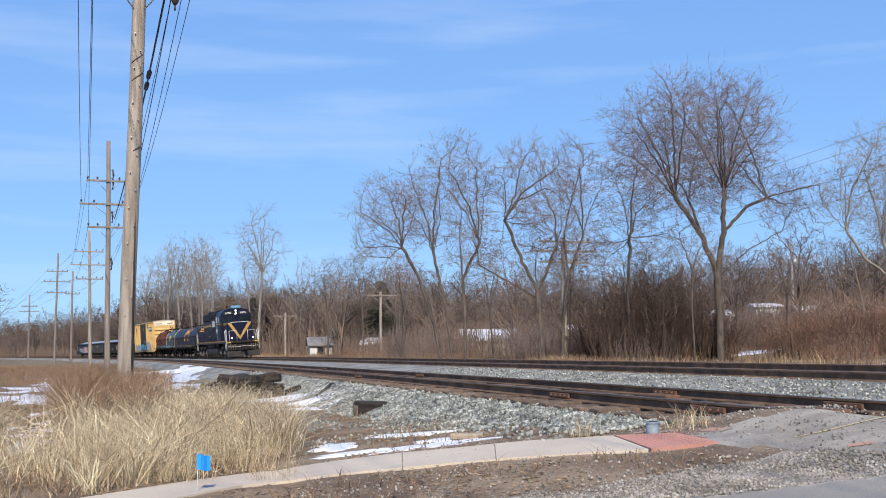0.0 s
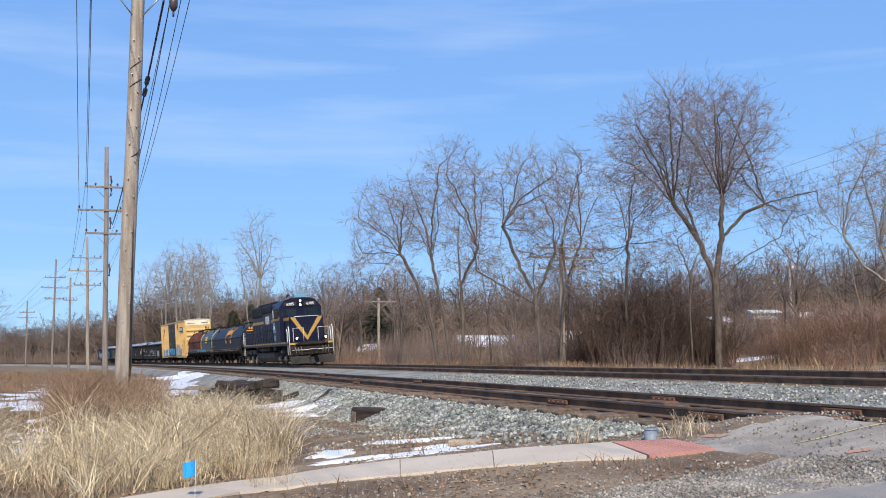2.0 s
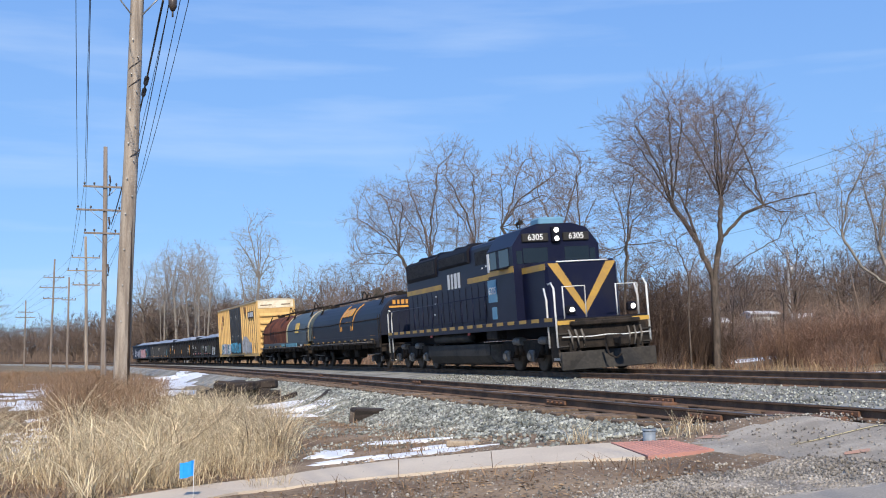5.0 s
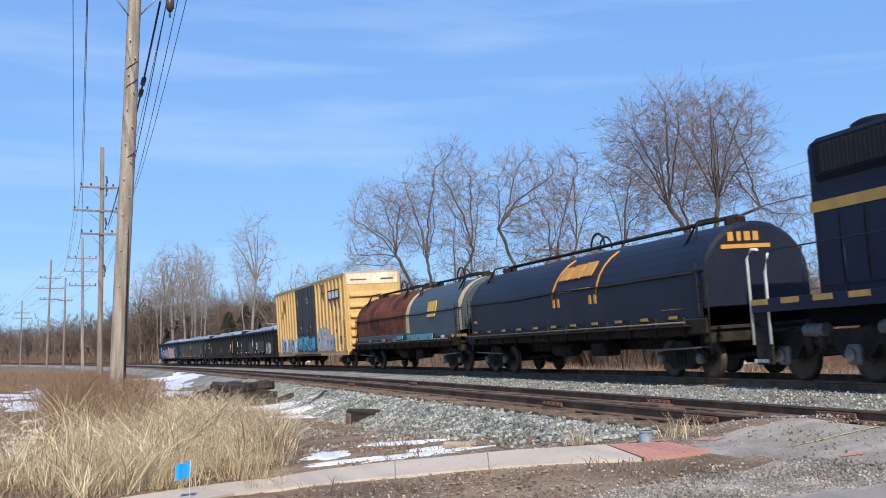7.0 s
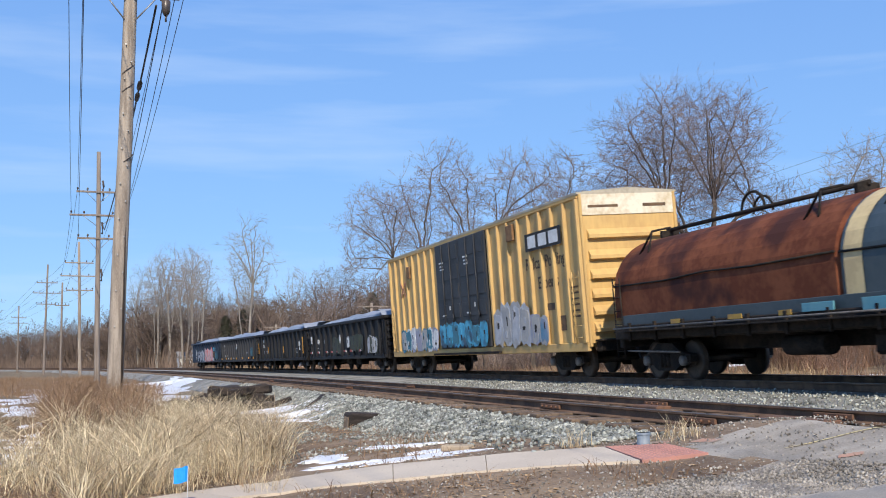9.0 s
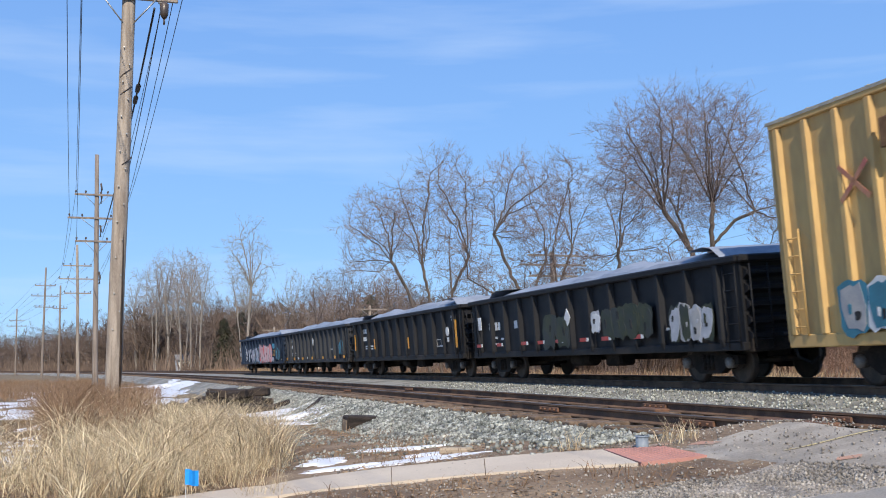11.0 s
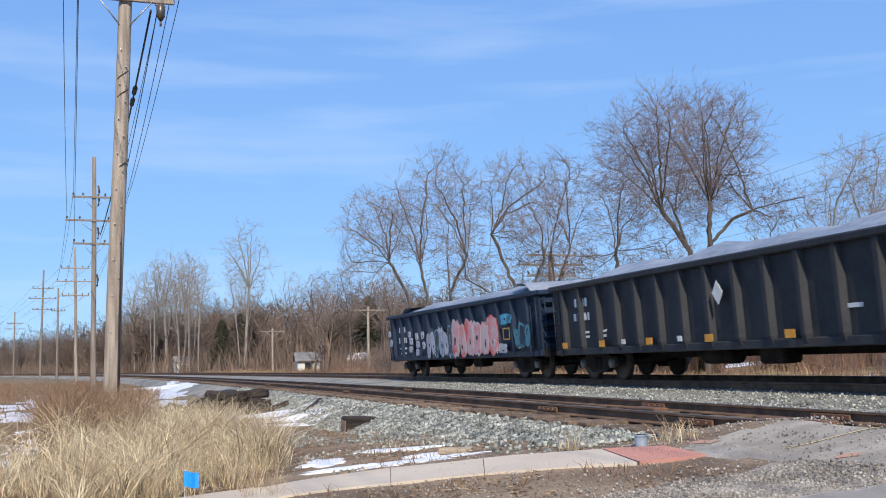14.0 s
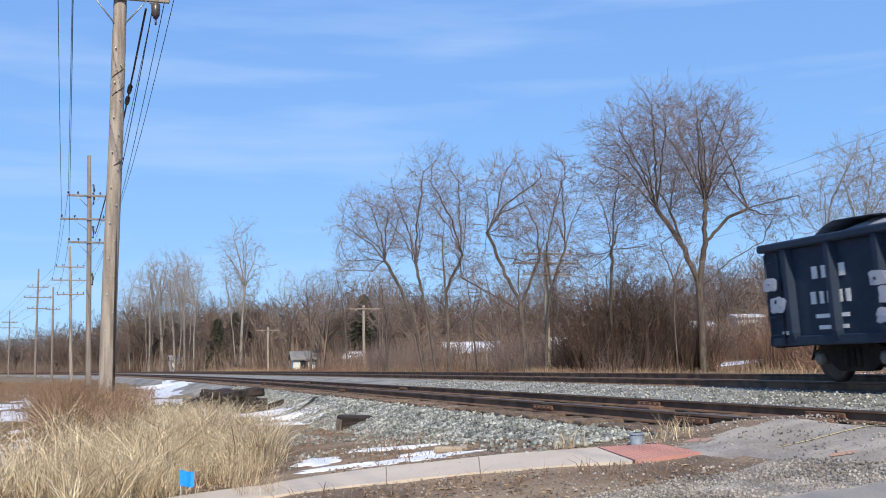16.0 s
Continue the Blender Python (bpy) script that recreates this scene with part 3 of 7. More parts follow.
def build_litter():
    pipe = thing("pipe_stub", "short grey-blue steel pipe stub in the verge", "pipe", pose(1.71, 9.2, verge_at(1.71, 9.2)))
    blue = mat("blue_grey_paint", (0.16, 0.20, 0.25), (0.24, 0.28, 0.33), 0.6, scale=6, bump=0.1)
    part("body", Shape().tube([(0, 0, -0.1), (0, 0, 0.085)], 0.055, 16), blue, pipe)
    part("rim", Shape().tube([(0, 0, 0.085), (0, 0, 0.10), (0, 0, 0.10), (0, 0, 0.07)], [0.062, 0.060, 0.046, 0.044], 16, False), blue, pipe)
    fx, fy = -2.0, 8.5
    flag = thing("marker_flag", "small bright blue utility marker flag on a wire", "flag", pose(fx, fy, verge_at(fx, fy)))
    part("stake", Shape().tube([(0, 0, -0.05), (0.006, 0, 0.32)], 0.003, 6), mat("white_wire", (0.7, 0.72, 0.75), None, 0.5, bump=0), flag)
    cloth = mat("blue_plastic_film", (0.01, 0.26, 0.82), (0.02, 0.33, 0.90), 0.45, bump=0.1)
    film_ = Shape()
    cols = [[(0.004 - 0.028 * i, 0.016 * math.sin(i * 1.3), 0.31 - 0.03 * j - 0.006 * i + 0.004 * math.sin(2 * i)) for j in range(5)] for i in range(5)]
    film_.loft(cols + [[(a, b + 0.002, c) for a, b, c in col] for col in reversed(cols)], False, False)
    FLAGS.append(part("film", film_, cloth, flag))
    chunk = thing("concrete_chunk", "broken flat tan concrete chunk in the verge", "concrete chunk", pose(0.15, 10.95, verge_at(0.15, 10.95), 0, 0, -20))
    part("body", Shape().box((0, 0, 0.02), (0.30, 0.20, 0.07), 0.02), mat("tan_stone", (0.45, 0.36, 0.25), (0.36, 0.29, 0.21), 0.9, bump=0.5), chunk)
    paint = mat("orange_marking_paint", (0.48, 0.27, 0.19), (0.36, 0.28, 0.22), 0.9, scale=5, fine=50, bump=0.2)
    yellow = mat("worn_yellow_paint", (0.66, 0.54, 0.27), (0.42, 0.36, 0.25), 0.9, scale=5, fine=50, bump=0.2)

    def streak(name, a, b, w, m, label, seed):
        n, left, right = 14, [], []
        a, b = Vector((*a, 0)), Vector((*b, 0))
        d = (b - a).normalized()
        side = Vector((-d.y, d.x, 0))
        for i in range(n + 1):
            p = a.lerp(b, i / n)
            k = w * (0.65 + 0.7 * abs(noise.noise(Vector((i * 0.7, seed, 0)))))
            for out, q in ((left, p + side * k), (right, p - side * k)):
                q.z = verge_top(q.x, q.y) + 0.005
                out.append(q)
        sh = Shape().loft([left, right], False, False)
        structure(name, sh, m, label, "road marking")

    streak("orange_mark", (2.06, 8.85), (2.18, 8.55), 0.07, paint, "faded orange spray paint mark on asphalt", 1)
    streak("orange_mark", (2.60, 7.12), (2.74, 7.05), 0.06, paint, "faded orange spray paint mark on asphalt", 2)
    streak("orange_mark", (1.62, 9.42), (1.90, 9.10), 0.045, paint, "faded orange spray paint mark on dirt", 5)
    streak("yellow_line", (2.45, 7.75), (3.6, 7.70), 0.020, yellow, "worn thin yellow line on asphalt", 3)


def blades(name, roots, heights, widths, lean, material, label):
    n = len(roots)
    roots, h, w = np.asarray(roots), np.asarray(heights), np.asarray(widths)
    a = RNG.uniform(0, 2 * np.pi, n)
    side = np.stack([np.cos(a), np.sin(a), 0 * a], 1) * w[:, None]
    b = RNG.uniform(0, 2 * np.pi, n)
    bend = np.stack([np.cos(b), np.sin(b), 0 * b], 1) * (h * RNG.uniform(0.05, lean, n))[:, None]
    up = np.stack([0 * h, 0 * h, h], 1)
    p1, p2 = roots + bend * 0.3 + up * 0.55, roots + bend + up * RNG.uniform(0.85, 1.0, n)[:, None]
    v = np.stack([roots - side, roots + side, p1 - side * 0.8, p1 + side * 0.8, p2 - side * 0.25, p2 + side * 0.25], 1)
    t = np.array([(0, 1, 3), (0, 3, 2), (2, 3, 5), (2, 5, 4)])
    stuff(name, arrays_mesh(name, v, t[None] + (np.arange(n) * 6)[:, None, None], material), label, "grass")


def inside(poly, x, y):
    hit = False
    for (x0, y0), (x1, y1) in zip(poly, poly[1:] + poly[:1]):
        if (y0 > y) != (y1 > y) and x < (x1 - x0) * (y - y0) / (y1 - y0) + x0:
            hit = not hit
    return hit


def build_grass():
    area = [(-3.6, 6.9), (-11, 8.0), (-12, 21), (-8.0, 24.5), (-5.9, 23.0), (-3.7, 19.2), (-2.1, 14.5), (-1.65, 12.3), (-1.60, 10.9), (-1.75, 10.15), (-2.5, 9.2)]
    gold, gh, gw, brown, bh, bw = [], [], [], [], [], []
    while len(gold) < 25000:
        x, y = RNG.uniform(-10, -1.3), RNG.uniform(7, 24)
        if not inside(area, x, y):
            continue
        if y > 11.8 and x < -0.352 * y - 0.1 * noise.noise(Vector((x, y, 6.0))):
            continue
        clump = 0.65 * noise.noise(Vector((x * 1.3, y * 1.3, 9.0))) + 0.5 * noise.noise(Vector((x * 3.4, y * 3.4, 4.0)))
        rust = noise.noise(Vector((x * 0.35, y * 0.35, 2.0))) + (0.55 if x < -0.21 * y - 0.9 and y > 12 else -0.2)
        if clump < 0.12 and RNG.random() < 0.95 or rust > 0.25 and RNG.random() < 0.8:
            continue
        gold.append((x, y, ground_at(x, y)))
        gh.append((0.38 + 0.55 * clump) * RNG.uniform(0.35, 1.3) * (0.72 if y < 10 else 1.0))
        gw.append(0.0014 + 0.0055 * RNG.random() ** 2)
        if x < -0.36 * y and y > 13:
            gh[-1] *= 0.35
    while len(brown) < 8000:
        x, y = RNG.uniform(-12, -3), RNG.uniform(12, 27)
        d = x + 0.3 * y
        clump = noise.noise(Vector((x * 0.9, y * 0.9, 5.0)))
        if not -0.362 < x / y < -0.285 + 0.02 * clump or y < 14 or clump < -0.15 or line_coords(x, y)[1] > -11.6:
            continue
        brown.append((x, y, ground_at(x, y)))
        bh.append((0.72 + 0.45 * clump) * RNG.uniform(0.4, 1.1))
        bw.append(RNG.uniform(0.002, 0.006))
    blades("dry_grass", gold, gh, gw, 1.7, M["grass"], "tall straw-coloured dead grass along the sidewalk")
    blades("brown_weeds", brown, bh, bw, 1.0, M["weed"], "rusty brown dead weeds round the pole foot")
    # flattened brown thatch under the standing grass
    mown, mh, mw = [], [], []
    while len(mown) < 16000:
        x, y = RNG.uniform(-10, -1.2), RNG.uniform(6.9, 26)
        if not inside(area, x, y) or noise.noise(Vector((x * 2.1, y * 2.1, 2.5))) < -0.15:
            continue
        mown.append((x, y, ground_at(x, y)))
        mh.append(RNG.uniform(0.04, 0.16))
        mw.append(RNG.uniform(0.002, 0.006))
    blades("grass_thatch", mown, mh, mw, 3.2, M["thatch"], "flattened brown dead grass and leaves under taller stems")
    # short dead tufts on the verge and field, and along the far side of the line
    low, lh, lw = [], [], []
    while len(low) < 15000:
        x, y = RNG.uniform(-16, 2.2), RNG.uniform(7, 34)
        s, u = line_coords(x, y)
        if u > -9.6 or s < -3 and surface_kind(x, y) != "dirt" or (-14.4 < u and s < -10.2 and inside([(-3.4, 7), (-1.3, 10.2), (1.5, 9.4), (1.6, 8.2), (-1.2, 9.1), (-2.8, 7)], x, y)):
            continue
        if noise.noise(Vector((x * 0.8, y * 0.8, 1.0))) < 0.05:
            continue
        low.append((x, y, ground_at(x, y)))
        lh.append(RNG.uniform(0.03, 0.13))
        lw.append(RNG.uniform(0.002, 0.005))
    blades("dead_tufts", low, lh, lw, 1.4, M["weed"], "short brown dead grass and leaves on dirt")
    field, dh, dw = [], [], []
    while len(field) < 16000:
        y = RNG.uniform(24, 95)
        x = y * RNG.uniform(-0.50, -0.26)
        if line_coords(x, y)[1] > -11.0 or noise.noise(Vector((x * 0.3, y * 0.12, 8.0))) < -0.1 or y < 36 and x < -0.345 * y and RNG.random() < 0.9:
            continue
        field.append((x, y, ground_at(x, y)))
        dh.append(RNG.uniform(0.10, 0.42) * (1 + 0.8 * noise.noise(Vector((x * 0.4, y * 0.2, 3.0)))))
        dw.append(RNG.uniform(0.004, 0.012))
    blades("field_weeds", field, dh, dw, 1.2, M["weed"], "low rusty brown dead weeds across the field")
    far, fh, fw = [], [], []
    while len(far) < 26000:
        s, u = RNG.uniform(-6, 130), RNG.uniform(3.2, 13)
        p = on_line(s, u)
        c = noise.noise(Vector((p.x * 0.25, p.y * 0.25, 4.0)))
        if c < -0.25:
            continue
        far.append((p.x, p.y, ground_z(p.x, p.y)))
        fh.append((0.36 + 0.5 * c) * RNG.uniform(0.4, 1.2) * (1.0 if s < 45 else 1.5))
        fw.append(RNG.uniform(0.006, 0.016))
    blades("trackside_grass", far, fh, fw, 0.6, M["grass_far"], "tall tan and rusty dead grass beyond the tracks")
    sprig, sh_, sw = [], [], []
    for cx, cy in ((2.08, 9.05), (2.0, 9.3), (1.2, 9.65)):
        for _ in range(45):
            x, y = cx + RNG.normal() * 0.07, cy + RNG.normal() * 0.07
            sprig.append((x, y, verge_at(x, y)))
            sh_.append(RNG.uniform(0.05, 0.22))
            sw.append(0.003)
    blades("grass_sprig", sprig, sh_, sw, 0.8, M["grass"], "straw-coloured grass sprigs at the rail")


M["thatch"] = mat("brown_thatch", (0.30, 0.215, 0.13), (0.15, 0.095, 0.06), 0.95, scale=2.0, fine=9, bump=0, random_amount=0.5, island=True)
M["grass_far"] = mat("trackside_dead_grass", (0.33, 0.24, 0.14), (0.16, 0.085, 0.06), 0.9, scale=0.12, fine=1.5, bump=0, random_amount=0.3, island=True)
def build_litter_leaves():
    """Dead leaves and bits lying on the dirt."""
    vs = []
    while len(vs) < 9000:
        x, y = RNG.uniform(-4, 2.6), RNG.uniform(6.8, 24)
        s, u = line_coords(x, y)
        if u > -9.5 or s < -3 and surface_kind(x, y) != "dirt":
            continue
        if inside([(-3.4, 7), (-2.2, 9.4), (-1.3, 10.2), (-0.5, 10.2), (1.4, 9.4), (2.0, 8.2), (1.5, 8.2), (-0.5, 9.0), (-1.5, 9.0), (-2.8, 7)], x, y):
            continue
        if noise.noise(Vector((x * 1.1, y * 1.1, 7.0))) < -0.05:
            continue
        z = (verge_top(x, y) if s < -3.2 else ground_at(x, y)) + 0.008
        a, l, w = RNG.uniform(0, 6.28), RNG.uniform(0.008, 0.035), RNG.uniform(0.004, 0.014)
        c, n = math.cos(a), math.sin(a)
        vs.append([(x - c * l, y - n * l, z), (x + n * w, y - c * w, z + RNG.uniform(0, 0.012)), (x + c * l, y + n * l, z + RNG.uniform(0, 0.01)), (x - n * w, y + c * w, z + 0.002)])
    t = np.array([(0, 1, 2), (0, 2, 3)])
    stuff("leaf_litter", arrays_mesh("leaf_litter", np.array(vs), t[None] + (np.arange(len(vs)) * 4)[:, None, None], M["litter"]), "brown dead leaves and bits on the dirt", "leaf litter")


M["litter"] = mat("dead_leaf_litter", (0.20, 0.125, 0.07), (0.34, 0.24, 0.14), 0.95, scale=3, fine=20, bump=0, random_amount=0.6, island=True)
build_litter_leaves()
build_stones()
build_snow()
build_timbers()
build_litter()
build_grass()

# ---- trees ----
def grow(seed, height, radius, stems=1, crown=0.35, angle=38, limbs=10, twigs=(7, 6, 6), lean=(0, 0), up=0.25, flare=0.5, finest=0.007, cheap=False):
    """Branches of a bare tree as two arrays of triangles: wood and fine twigs."""
    r = random.Random(seed)
    wood, fine = ([], []), ([], [])

    def strip(pts, radii, sides, out):
        vs, fs = out
        o = len(vs)
        n = len(pts)
        for i in range(n):
            d = pts[min(i + 1, n - 1)] - pts[max(i - 1, 0)]
            a = Vector((d.y, -d.x, 0.0)) if abs(d.x) + abs(d.y) > 1e-4 else Vector((1, 0, 0))
            a.normalize()
            b = d.cross(a).normalized()
            for j in range(sides):
                q = 2 * math.pi * j / sides
                p = pts[i] + (a * math.cos(q) + b * math.sin(q)) * radii[i]
                vs.append((p.x, p.y, p.z))
        for i in range(n - 1):
            for j in range(sides):
                k = (j + 1) % sides
                a0, a1, b0, b1 = o + i * sides + j, o + i * sides + k, o + (i + 1) * sides + j, o + (i + 1) * sides + k
                fs.append((a0, a1, b1))
                fs.append((a0, b1, b0))

    def ribbon(pts, radii, out):
        vs, fs = out
        o = len(vs)
        for p, q in zip(pts, radii):
            vs.append((p.x - q, p.y - q * 0.3, p.z - q * 0.6))
            vs.append((p.x + q, p.y + q * 0.3, p.z + q * 0.6))
        for i in range(len(pts) - 1):
            fs.append((o + 2 * i, o + 2 * i + 1, o + 2 * i + 3))
            fs.append((o + 2 * i, o + 2 * i + 3, o + 2 * i + 2))

    def branch(p, d, length, rad, level):
        segs = (10, 7, 4, 2, 1)[level] if not cheap else (5, 4, 2, 1, 1)[level]
        wander = (0.06, 0.10, 0.14, 0.2, 0.2)[level]
        pts, radii = [p], [rad]
        d = d.normalized()
        end = max(finest * 0.5, rad * (0.16 if level < 2 else 0.4))
        for i in range(segs):
            d = (d + Vector((r.gauss(0, 1), r.gauss(0, 1), r.gauss(0, 0.7))) * wander + Vector((0, 0, up * (0.1, 0.34, 0.12, 0.0, 0.0)[level]))).normalized()
            p = p + d * (length / segs)
            pts.append(p)
            radii.append(rad + (end - rad) * (i + 1) / segs)
        if cheap and level:
            ribbon(pts, radii, fine)
        else:
            strip(pts, radii, 3 if cheap else (8, 6, 4, 3, 3)[level], wood if level < 2 else fine)
        if level >= (3 if cheap else 4):
            return
        count = (limbs, *twigs)[level]
        first = (crown, 0.22, 0.15, 0.1)[level]
        for c in range(count):
            f = first + (1 - first) * (c + r.random()) / count
            k = min(segs - 1, int(f * segs))
            g = f * segs - k
            q = pts[k].lerp(pts[k + 1], g)
            axis = (pts[k + 1] - pts[k]).normalized()
            side = axis.orthogonal().normalized()
            side.rotate(Matrix.Rotation(r.uniform(0, 2 * math.pi), 3, axis))
            spread = (angle, angle * 1.1, 48, 50)[level]
            a = radians(r.uniform(spread * 0.65, spread * 1.35))
            rr = radii[k] * (0.50, 0.42, 0.5, 0.6)[level]
            ln = length * ((0.52, 0.48, 0.5, 0.5)[level]) * (1.15 - 0.65 * f if level == 0 else 1.1 - 0.5 * f) * r.uniform(0.7, 1.2)
            branch(q, axis * math.cos(a) + side * math.sin(a), ln, max(finest, rr), level + 1)

    for k in range(stems):
        a = 2 * math.pi * (k + r.random() * 0.5) / stems
        out = 0.0 if stems == 1 else flare
        d = Vector((math.cos(a) * out + lean[0], math.sin(a) * out + lean[1], 1))
        base = Vector((math.cos(a) * radius * 0.7, math.sin(a) * radius * 0.7, -0.3)) if stems > 1 else Vector((0, 0, -0.3))
        branch(base, d, height * (0.80 if stems == 1 else r.uniform(0.68, 0.84)), radius * (1 if stems == 1 else 0.72), 0)
    return wood, fine


def bare_tree(seed, stems, lobes, per_m3=9.0, step=0.30, kill=0.42, tip=0.0115, power=2.28, twig=0.85, twigs=2):
    """A bare tree: stems given as lines, branches grown evenly through the rounded masses of its crown."""
    rng = np.random.default_rng(seed)
    goals = []
    for cx, cy, cz, rx, ry, rz in lobes:
        q = rng.normal(size=(int(per_m3 * 4.19 * rx * ry * rz), 3))
        q *= (rng.random(len(q)) ** (1 / 2.6) / np.linalg.norm(q, axis=1))[:, None]
        goals.append(q * (rx, ry, rz) * (1 + 0.10 * rng.normal(size=(len(q), 1))) + (cx, cy, cz))
    goals = np.concatenate(goals)
    # straight limbs fan out from the tops of the stems into each mass
    tops = [np.array(line[-1], float) for line in stems]
    limbs = []
    for cx, cy, cz, rx, ry, rz in lobes:
        count = max(3, int(1.9 * (rx * ry * rz) ** 0.55))
        for k in range(count):
            a, f = 2.4 * k + seed, (k + 0.5) / count
            w = 0.62 * math.sqrt(1 - (2 * f - 1) ** 2) + 0.1
            end = np.array((cx + rx * w * math.cos(a), cy + ry * w * math.sin(a), cz + rz * (1.25 * f - 0.55)))
            top = min(tops, key=lambda p: np.linalg.norm(p - end) + rng.random())
            mid = top + (end - top) * 0.5 + (end - top) * (-0.12, -0.12, 0.0) + rng.normal(size=3) * 0.12
            limbs.append([top, mid, end])
    nodes, parent = [], []
    for line in list(stems) + limbs:
        line = [np.array(p, float) for p in line]
        near = min(range(len(nodes)), key=lambda i: np.linalg.norm(nodes[i] - line[0])) if nodes else -1
        if near >= 0 and np.linalg.norm(nodes[near] - line[0]) > 0.9:
            near = -1
        last = near
        for i, (a, b) in enumerate(zip(line, line[1:])):
            n = max(1, int(np.linalg.norm(b - a) / step))
            for k in range(0 if i == 0 and near < 0 else 1, n + 1):
                nodes.append(a + (b - a) * k / n + (rng.normal(size=3) * 0.03 if k and a[2] > 0 and last > 20 else 0))
                parent.append(last)
                last = len(nodes) - 1
    born = {}
    pos = np.array(nodes)
    dist = np.linalg.norm(goals[:, None] - pos[None], axis=2)
    best, best_d = dist.argmin(1), dist.min(1)
    for _ in range(90):
        if not len(goals):
            break
        pull = np.zeros((len(nodes), 3))
        way = goals - np.array(nodes)[best]
        np.add.at(pull, best, way / (np.linalg.norm(way, axis=1)[:, None] + 1e-6))
        fresh = []
        for i in np.unique(best):
            if born.setdefault(i, 0) >= 3:
                continue
            born[i] += 1
            d = pull[i] / (np.linalg.norm(pull[i]) + 1e-6) + rng.normal(size=3) * 0.14 + (0, 0, 0.12)
            if parent[i] >= 0:
                d = d + 0.3 * (nodes[i] - nodes[parent[i]]) / step
            fresh.append(nodes[i] + d / np.linalg.norm(d) * step)
            parent.append(int(i))
        if not fresh:
            break
        o = len(nodes)
        nodes += fresh
        d = np.linalg.norm(goals[:, None] - np.array(fresh)[None], axis=2)
        j, m = d.argmin(1), d.min(1)
        closer = m < best_d
        best, best_d = np.where(closer, j + o, best), np.where(closer, m, best_d)
        keep = best_d > kill
        goals, best, best_d = goals[keep], best[keep], best_d[keep]
    n = len(nodes)
    load, kids = np.zeros(n), [[] for _ in range(n)]
    for i in range(n - 1, -1, -1):
        if load[i] == 0:
            load[i] = tip ** power
        if parent[i] >= 0:
            load[parent[i]] += load[i]
            kids[parent[i]].append(i)
    rad = load ** (1 / power)
    wood, fine = ([], []), ([], [])

    def strip(pts, radii):
        big = radii[0]
        sides = 8 if big > 0.12 else 5 if big > 0.04 else 3
        vs, fs = wood if big > 0.03 else fine
        o = len(vs)
        a = Vector((1.0, 0.31, 0.0))
        for i, (p, r) in enumerate(zip(pts, radii)):
            d = Vector(pts[min(i + 1, len(pts) - 1)] - pts[max(i - 1, 0)]).normalized()
            a = a - d * a.dot(d)
            a = a.normalized() if a.length > 0.05 else d.orthogonal().normalized()
            b = d.cross(a)
            for k in range(sides):
                q = 2 * math.pi * k / sides
                vs.append(tuple(Vector(p) + (a * math.cos(q) + b * math.sin(q)) * r))
        for i in range(len(pts) - 1):
            for k in range(sides):
                a0, a1 = o + i * sides + k, o + i * sides + (k + 1) % sides
                fs.append((a0, a1, a1 + sides))
                fs.append((a0, a1 + sides, a0 + sides))

    def spray(p, d, length, w, level):
        d = d + rng.normal(size=3) * 0.42 + (0, 0, 0.08)
        d /= np.linalg.norm(d)
        side = np.cross(d, rng.normal(size=3))
        side *= w / (np.linalg.norm(side) + 1e-6)
        vs, fs = fine
        o = len(vs)
        vs.extend([tuple(p - side), tuple(p + side), tuple(p + d * length)])
        fs.append((o, o + 1, o + 2))
        if level:
            for _k in range(2):
                spray(p + d * length * rng.uniform(0.25, 0.75), d, length * rng.uniform(0.5, 0.8), w * 0.8, level - 1)

    starts = [i for i in range(n) if parent[i] < 0]
    while starts:
        i = starts.pop()
        chain = ([parent[i]] if parent[i] >= 0 else []) + [i]
        while kids[chain[-1]]:
            k = sorted(kids[chain[-1]], key=lambda c: -rad[c])
            starts += k[1:]
            chain.append(k[0])
        radii = [rad[c] for c in chain]
        if parent[i] >= 0:
            radii[0] = radii[1]
        strip([nodes[c] for c in chain], radii)
    for i in range(n):
        if rad[i] < 0.055 and parent[i] >= 0 and nodes[i][2] > 2.5:
            d = nodes[i] - nodes[parent[i]]
            d /= np.linalg.norm(d) + 1e-6
            for _ in range(twigs if kids[i] else twigs + 1):
                spray(nodes[i], d, twig * rng.uniform(0.5, 1.15), tip * 0.8, 2)
    return wood, fine


def bare_meshes(name, bark, twig_material, *args, **kw):
    wood, fine = bare_tree(*args, **kw)
    return arrays_mesh(name + "_trunk", wood[0], wood[1], bark), arrays_mesh(name + "_crown", fine[0], fine[1], twig_material)


def plant(meshes, s, u, label, scale=1.0, turn=0.0, group="", at=None):
    p = Vector((at[0], at[1], 0)) if at else on_line(s, u)
    p.z = ground_z(p.x, p.y)
    ob = thing("tree", label, "tree", Matrix.Translation(p) @ Matrix.Rotation(turn, 4, "Z"), group)
    for nm, me in zip(("trunk", "crown"), meshes):
        part(nm, me, None, ob, "", Matrix.Scale(scale, 4))
    return ob


